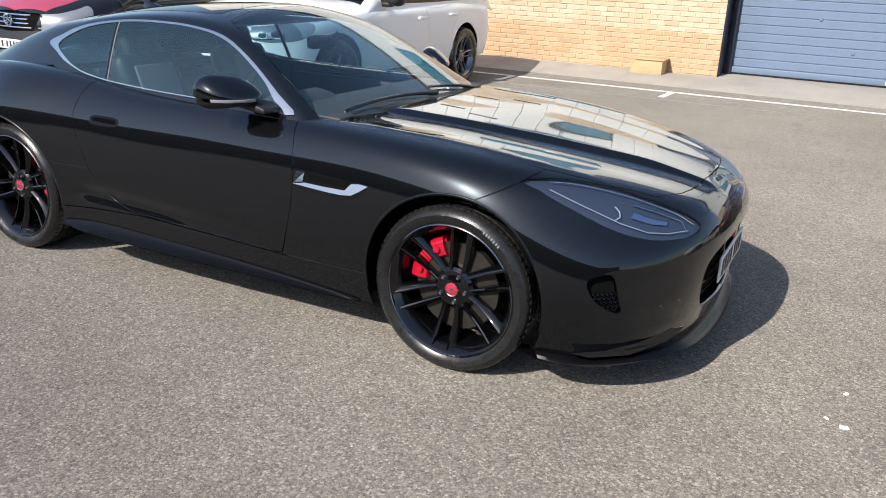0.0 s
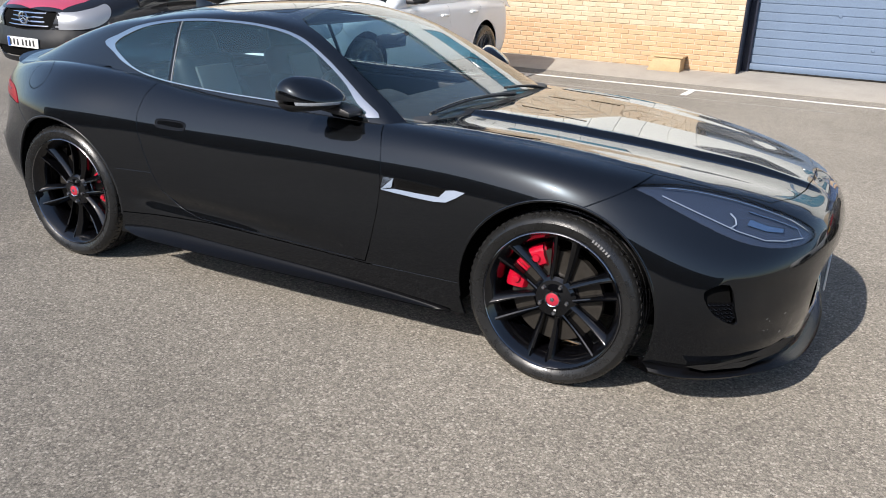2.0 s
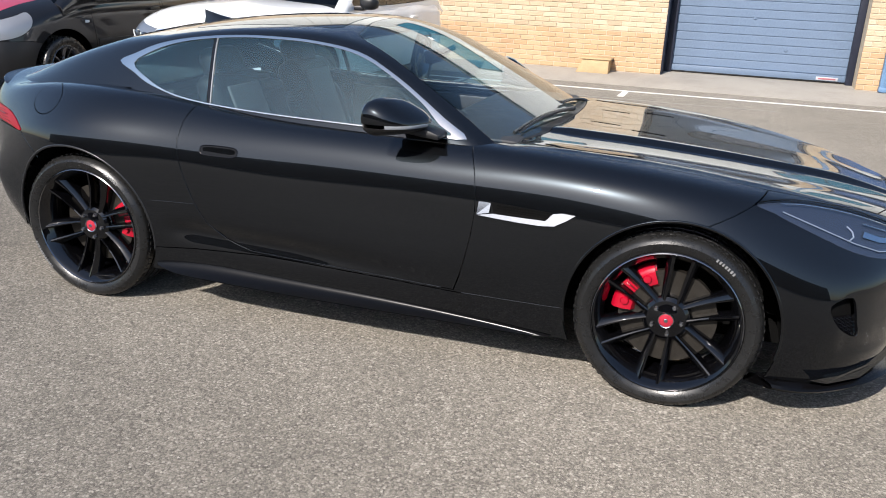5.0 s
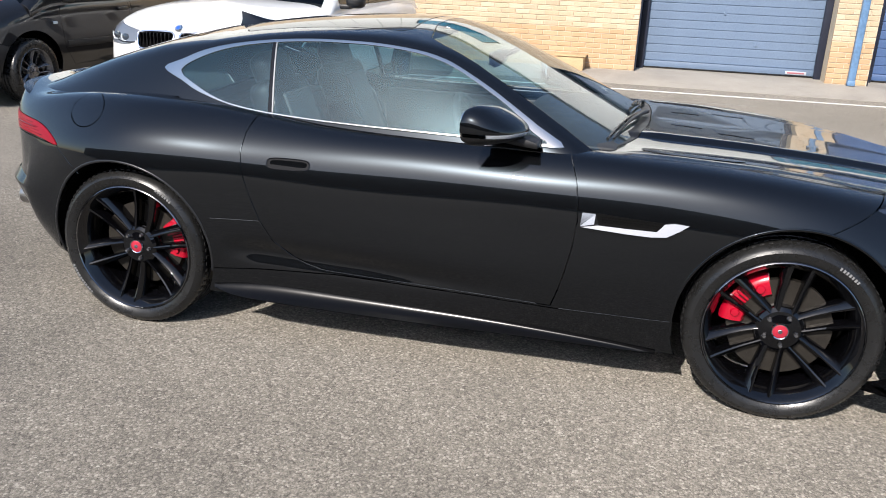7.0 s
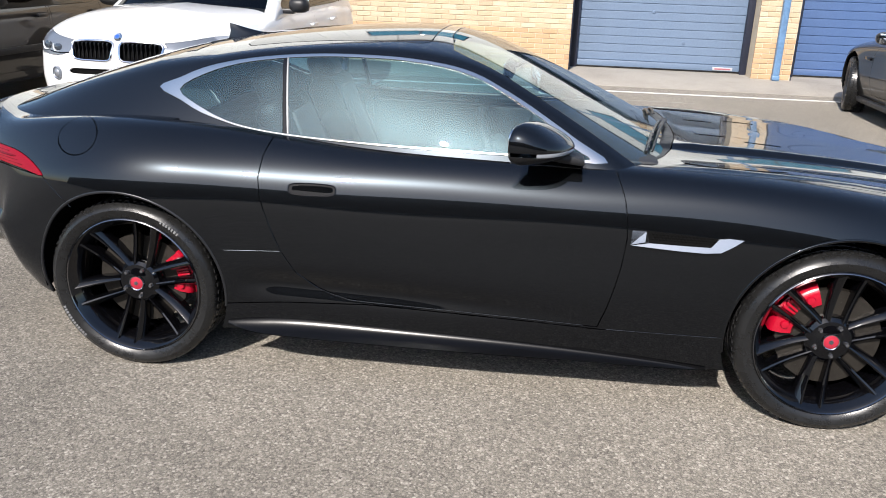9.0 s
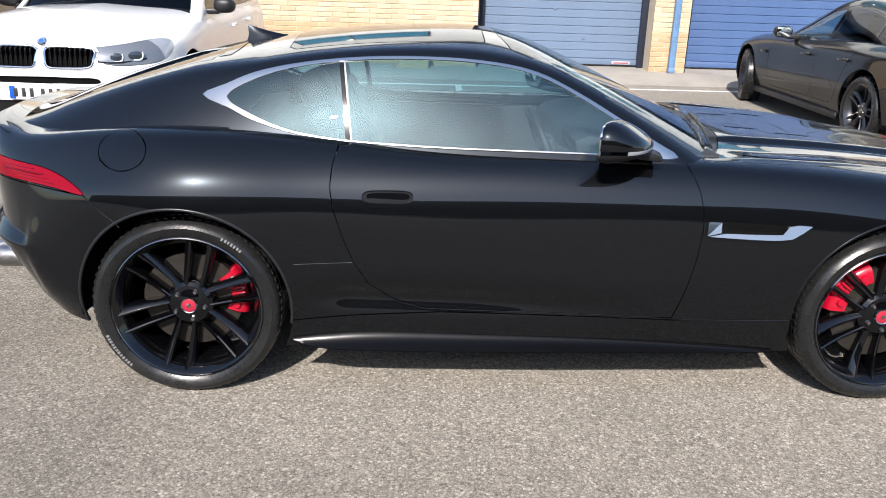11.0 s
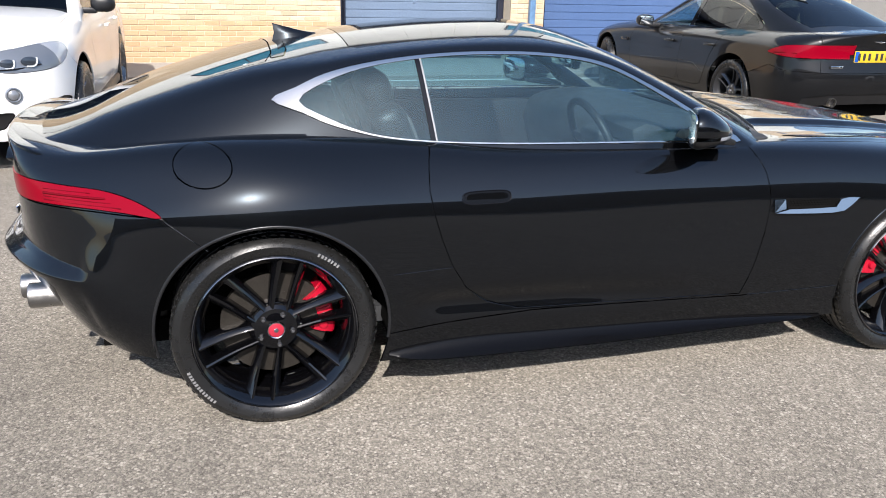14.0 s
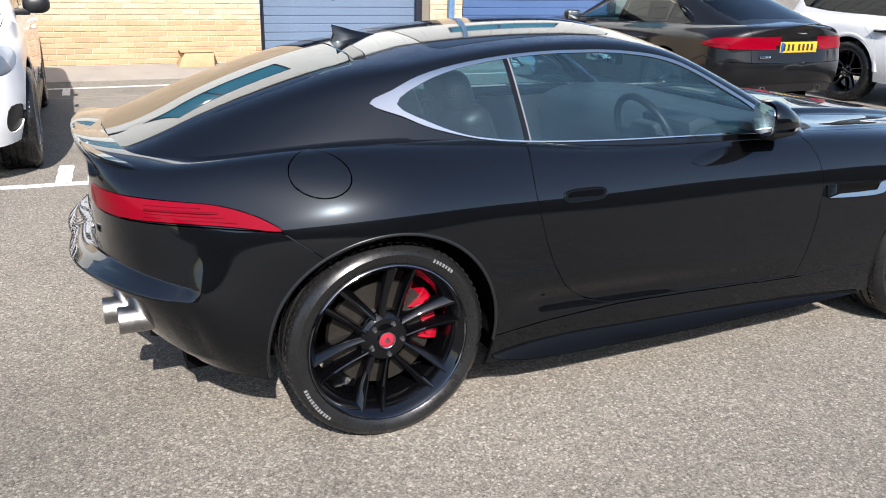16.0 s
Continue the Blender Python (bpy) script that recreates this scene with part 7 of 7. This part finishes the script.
# black van with a pink bonnet
van = Vehicle(
    "panel_van", "black van with a pink bonnet and pale headlights, parked nose out", "van", VAN_PAINT,
    [(-0.95, 0, 0.35, 1.05, 1.1), (-0.94, 0.75, 0.34, 1.05, 1.1), (-0.85, 0.92, 0.32, 1.06, 1.1), (-0.4, 0.95, 0.28, 1.08, 1.1), (0, 0.955, 0.26, 1.08, 1.1), (0.8, 0.955, 0.25, 1.08, 1.1), (1.6, 0.955, 0.25, 1.07, 1.1), (2.4, 0.955, 0.25, 1.06, 1.17), (3.2, 0.95, 0.27, 1.00, 1.13), (3.62, 0.88, 0.27, 0.90, 1.03), (3.88, 0.72, 0.26, 0.82, 0.94), (4.02, 0.42, 0.24, 0.79, 0.87), (4.05, 0, 0.24, 0.785, 0.85)],
    (0, 0, 0, 0, 0, 0, 0, 0), (-0.03, 0.02, 0.03, -0.01, -0.03, -0.05, -0.08, -0.11),
    [(-0.93, 1.5), (-0.85, 1.83), (-0.6, 1.9), (0.5, 1.92), (1.6, 1.91), (2.0, 1.86), (2.4, 1.66), (2.8, 1.38), (3.2, 1.12)],
    [(-0.93, 0.80, 1.4), (-0.85, 0.76, 1.72), (-0.6, 0.75, 1.80), (0.5, 0.75, 1.82), (1.6, 0.75, 1.80), (2.0, 0.76, 1.74), (2.4, 0.79, 1.52), (2.8, 0.84, 1.24), (3.2, 0.89, 0.99)],
    [(-0.93, 0.90, 0.98), (0.5, 0.91, 1.02), (2.0, 0.91, 1.01), (2.6, 0.91, 0.99), (3.2, 0.93, 0.88)],
    None, [(0, 0.35, 0.40), (3.2, 0.35, 0.40)], pose(-5.08, 6.70, 0, 0, 0, -90), cut_cabin=[(-0.8, -0.82), (2.7, -0.82), (2.8, 0.1), (-0.8, 0.1)])
b, t_ = van.body, van.top
b.cut("bonnet", [(2.9, 0.1), (2.85, -0.72), (3.3, -0.70), (3.7, -0.60), (3.9, -0.48), (3.96, 0.1)], "xy", keep=lambda c: c.z > 0.80, only=[""])
b.cut("headlight", smooth_poly([(3.55, 0.925), (3.68, 0.89), (3.85, 0.84), (4.0, 0.805), (4.03, 0.655), (3.85, 0.655), (3.68, 0.71), (3.58, 0.80)], 4), keep=lambda c: c.y < -0.47, only=["", "bonnet"])
b.cut("grille", smooth_poly([(0.2, 0.835), (-0.3, 0.83), (-0.44, 0.815), (-0.40, 0.66), (-0.3, 0.635), (0.2, 0.63)], 3), "yz", keep=lambda c: c.x > 3.5, only=["", "bonnet"])
b.cut("front_bumper", [(3.1, 0.50), (3.6, 0.64), (4.2, 0.645), (4.2, 0), (3.1, 0)], only=[""])
b.cut("low_intake", smooth_poly([(0.2, 0.42), (-0.4, 0.42), (-0.6, 0.40), (-0.55, 0.31), (0.2, 0.31)], 3), "yz", keep=lambda c: c.x > 3.5, only=["front_bumper"])
b.cut("front_door", [(1.55, 1.2), (1.55, 0.36), (2.6, 0.36), (2.75, 0.55), (2.78, 0.9), (2.6, 1.2)], only=[""])
b.cut("slide_door", [(0.45, 1.2), (0.45, 0.36), (1.5, 0.36), (1.5, 1.2)], only=[""])
van.put("body_shell", None)
van.put("bonnet", "bonnet", PINK_FILM, "short pink wrapped bonnet")
van.pair("headlight", "headlight", LAMP_BOWL, "clear headlight over silver reflectors")
van.put("grille", "grille", CAVITY, "dark grille with chrome bars", shift=-0.02, lip=0)
van.put("front_bumper", "front_bumper", SATIN_BLACK, "black plastic bumper")
van.put("low_intake", "low_intake", CAVITY, "", shift=-0.02, lip=0)
van.pair("front_door", "front_door")
van.pair("slide_door", "slide_door")
for i in range(4):
    zz = 0.665 + i * 0.046
    van.add("grille_bar", tube(bmesh.new(), [(4.05 - 0.10 * (abs(a) / 0.45) ** 2 - 0.02 * i, a, zz) for a in np.linspace(-0.41, 0.41, 9)], 0.009, 6), CHROME)
van.add("badge", lathe(bmesh.new(), [(0.052, 0.004), (0.060, 0.014), (0.070, 0.012), (0.074, 0.0), (0.062, -0.004)], 36, "x", True, m=Matrix.Translation((4.045, 0, 0.745))), CHROME, "round chrome grille badge")
for a in (90, 210, 330):
    van.add("badge_arm", box(bmesh.new(), (-0.004, -0.007, 0.0), (0.008, 0.007, 0.062), 0.003, Matrix.Translation((4.045, 0, 0.745)) @ Matrix.Rotation(radians(a - 90), 4, "X")), CHROME)
plate(van, 0.475, True, PLATE_WHITE)
low_t = lambda c: c.y < -0.72
t_.cut("side_glass", smooth_poly([(1.60, 1.10), (1.60, 1.66), (1.95, 1.62), (2.35, 1.42), (2.7, 1.16), (2.6, 1.09)], 3), keep=low_t)
t_.cut("rear_glass", smooth_poly([(0.5, 1.12), (0.5, 1.66), (1.45, 1.66), (1.45, 1.12)], 2), keep=low_t)
t_.cut("windscreen", [(2.05, 0.1), (2.08, -0.66), (2.4, -0.74), (2.8, -0.79), (3.2, -0.83), (3.3, 0.1)], "xy", only=[""])
van.put("roof", None, None, "", t_)
van.put("windscreen", "windscreen", PRIVACY_GLASS, "dark windscreen", t_, lip=0)
van.pair("side_window", "side_glass", PRIVACY_GLASS, "", t_, lip=0)
van.pair("rear_side_window", "rear_glass", PRIVACY_GLASS, "", t_, lip=0)
door_mirror(van, 2.62, 1.06, 1.17, SATIN_BLACK, 0.09, 0.13, 0.13)
van.sides("side_strip", lambda: boxed((0.45, -0.968, 0.55), (2.72, -0.945, 0.62), 0.01), SATIN_BLACK, "black rubbing strip")
for x in (0.52, 1.62):
    van.sides("door_handle", lambda: boxed((x, -0.985, 0.90), (x + 0.18, -0.94, 0.94), 0.012), SATIN_BLACK)
van.sides("side_repeater", lambda: boxed((2.84, -0.962, 0.80), (2.90, -0.94, 0.83), 0.008), LAMP_WHITE)
van.add("cabin_floor", boxed((-0.8, -0.80, 0.5), (2.6, 0.80, 0.8), 0.02), CAVITY)
underside(van, -0.9, 3.7, 0.5, 0.24)
for s in (True, False):
    sg = -1 if s else 1
    wheel(van.root, 0, sg * 0.83, 0.335, s, 0.335, 0.235, 0.235, 5, GREY_ALLOY, 0.0)
    wheel(van.root, 3.2, sg * 0.83, 0.335, s, 0.335, 0.235, 0.235, 5, GREY_ALLOY, 0.25)

# white estate SUV beyond the saloon
far = Vehicle(
    "white_suv", "white SUV with dark windows and black wheels, parked beyond the saloon", "car", WHITE_PAINT,
    [(-1.20, 0, 0.45, 1.02, 1.06), (-1.17, 0.55, 0.44, 1.03, 1.08), (-1.03, 0.87, 0.40, 1.05, 1.10), (-0.55, 0.95, 0.34, 1.06, 1.10), (0, 0.965, 0.30, 1.06, 1.1), (0.7, 0.955, 0.29, 1.05, 1.1), (1.5, 0.95, 0.29, 1.04, 1.1), (2.2, 0.95, 0.30, 1.03, 1.13), (2.85, 0.955, 0.30, 0.98, 1.10), (3.2, 0.91, 0.30, 0.93, 1.05), (3.45, 0.80, 0.29, 0.88, 0.98), (3.62, 0.50, 0.28, 0.85, 0.92), (3.66, 0, 0.28, 0.845, 0.9)],
    (0.05, 0.02, 0, 0.02, 0.04, 0.05, 0.08, 0.1), (-0.05, 0.0, 0.03, 0.02, 0.0, -0.02, -0.05, -0.08),
    [(-1.15, 1.08), (-1.05, 1.4), (-0.90, 1.58), (-0.5, 1.65), (0.3, 1.67), (0.9, 1.66), (1.3, 1.60), (1.7, 1.42), (2.1, 1.18), (2.3, 1.06)],
    [(-1.15, 0.74, 1.0), (-1.05, 0.72, 1.28), (-0.90, 0.70, 1.46), (-0.5, 0.69, 1.54), (0.3, 0.70, 1.565), (0.9, 0.70, 1.55), (1.3, 0.715, 1.48), (1.7, 0.765, 1.29), (2.1, 0.83, 1.05), (2.3, 0.87, 0.93)],
    [(-1.15, 0.86, 0.94), (-0.4, 0.865, 1.0), (0.6, 0.865, 1.01), (1.5, 0.865, 1.0), (2.0, 0.875, 0.97), (2.3, 0.91, 0.88)],
    None, [(0, 0.38, 0.43), (2.85, 0.38, 0.43)], pose(9.18, 4.42, 0, 0, 0, -90), cut_cabin=[(-0.7, -0.8), (1.9, -0.8), (2.0, 0.1), (-0.7, 0.1)])
b, t_ = far.body, far.top
b.cut("rear_door", [(0.12, 1.2), (0.16, 0.98), (0.40, 0.75), (0.48, 0.5), (0.55, 0.38), (1.0, 0.38), (1.0, 1.2)], only=[""])
b.cut("front_door", [(1.0, 1.2), (1.0, 0.38), (2.05, 0.38), (2.15, 0.6), (2.15, 0.9), (2.0, 1.2)], only=[""])
far.put("body_shell", None)
far.pair("rear_door", "rear_door")
far.pair("front_door", "front_door")
low_t = lambda c: c.y < -0.66
t_.cut("side_glass", smooth_poly([(-0.88, 1.14), (-0.72, 1.40), (0.2, 1.49), (0.8, 1.49), (1.2, 1.43), (1.5, 1.31), (1.85, 1.08), (1.5, 1.065), (0.5, 1.075)], 3), keep=low_t)
t_.cut("windscreen", [(1.38, 0.1), (1.42, -0.62), (1.7, -0.69), (2.1, -0.76), (2.3, -0.8), (2.3, 0.1)], "xy", only=[""])
far.put("roof", None, None, "", t_)
far.put("windscreen", "windscreen", PRIVACY_GLASS, "", t_, lip=0)
far.pair("side_window", "side_glass", PRIVACY_GLASS, "dark side windows", t_, lip=0)
for x in (0.36, 1.1):
    far.sides("door_handle", lambda: boxed((x, -0.985, 0.89), (x + 0.2, -0.935, 0.925), 0.012), DARK_CHROME, "dark door handle")
far.sides("arch_trim", lambda: lathe(bmesh.new(), [(0.430, -0.955), (0.455, -0.965), (0.478, -0.958), (0.478, -0.935)], 32, "y", m=Matrix.Translation((0, 0, 0.38)), arc=(radians(5), radians(175))), WHITE_PAINT)
far.add("cabin_floor", boxed((-0.7, -0.80, 0.5), (1.9, 0.80, 0.8), 0.02), CAVITY)
underside(far, -0.8, 3.4, 0.5, 0.28)
for s in (True, False):
    sg = -1 if s else 1
    wheel(far.root, 0, sg * 0.83, 0.375, s, 0.375, 0.27, 0.25, 5, WHEEL_BLACK, 0.2)
    wheel(far.root, 2.85, sg * 0.83, 0.375, s, 0.375, 0.27, 0.25, 5, WHEEL_BLACK, 0.5)

# ---- bricks ----
def brick_mesh(name, l, h, d, mat):
    bm = box(bmesh.new(), (0, 0, 0), (l, d, h), 0.0)
    front = [e for e in bm.edges if all(abs(v.co.y) < 1e-6 for v in e.verts)]
    bmesh.ops.bevel(bm, geom=front, offset=0.005, segments=1, profile=0.5, affect="EDGES")
    me = bpy.data.meshes.new(name)
    bm.to_mesh(me)
    bm.free()
    me.materials.append(mat)
    return me


BRICK_L, BRICK_H, JOINT = 0.215, 0.065, 0.010
BM_FULL = {m: brick_mesh("brick", BRICK_L, BRICK_H, 0.03, m) for m in (BUFF_BRICK, RED_BRICK)}
BM_HALF = {m: brick_mesh("brick", 0.1025, BRICK_H, 0.03, m) for m in (BUFF_BRICK, RED_BRICK)}
WALLS = {o.name: o for o in scene.objects if o.name.startswith("wall_")}
brick_rnd = random.Random(4)


def lay(wall, x0, x1, z0, z1, near):
    """Courses in stretcher bond: single bricks inside the stretch 'near', the rest joined."""
    rest = {BUFF_BRICK: [], RED_BRICK: []}
    row = 0
    z = z0
    while z + BRICK_H <= z1:
        x = x0 + (0.0 if row % 2 == 0 else -0.1125)
        while x < x1 - 0.05:
            a, b = max(x, x0), min(x + BRICK_L, x1)
            m = RED_BRICK if row < 9 else BUFF_BRICK
            if b - a > 0.04:
                dy = brick_rnd.uniform(0.0, 0.004)
                full = abs(b - a - BRICK_L) < 1e-3
                if near(a, z) and (full or b - a > 0.09):
                    ob = new("brick", (BM_FULL if full else BM_HALF)[m])
                    ob.parent = wall
                    ob.location = (a, WALL_Y + dy, z)
                    if not full:
                        ob.scale = ((b - a) / 0.1025, 1, 1)
                else:
                    rest[m].append((a, b, z, dy))
            x += BRICK_L + JOINT
        z += BRICK_H + JOINT
        row += 1
    for m, items in rest.items():
        if not items:
            continue
        vs, fs = [], []
        for a, b, zz, dy in items:
            k = len(vs)
            y0, y1, e = WALL_Y + dy, WALL_Y + 0.03, 0.005
            vs += [(a + e, y0, zz + e), (b - e, y0, zz + e), (b - e, y0, zz + BRICK_H - e), (a + e, y0, zz + BRICK_H - e), (a, y0 + e, zz), (b, y0 + e, zz), (b, y0 + e, zz + BRICK_H), (a, y0 + e, zz + BRICK_H), (a, y1, zz), (b, y1, zz), (b, y1, zz + BRICK_H), (a, y1, zz + BRICK_H)]
            fs += [(k, k + 1, k + 2, k + 3)]
            for i in range(4):
                j = (i + 1) % 4
                fs += [(k + 4 + i, k + 4 + j, k + j, k + i), (k + 8 + i, k + 8 + j, k + 4 + j, k + 4 + i)]
        me = bpy.data.meshes.new("bricks")
        me.from_pydata(vs, [], fs)
        me.materials.append(m)
        ob = tagged(new("bricks", me), kind="stuff")
        ob.parent = wall


lay(WALLS["wall_left"], -9.0, D1[0], 0.06, TOP, lambda x, z: -2.2 < x < D1[0] and z < 1.15)
lay(WALLS["wall_pier"], D1[1], D2[0], 0.06, TOP, lambda x, z: z < 1.3)
lay(WALLS["wall_right"], D2[1], 11.0, 0.06, TOP, lambda x, z: False)
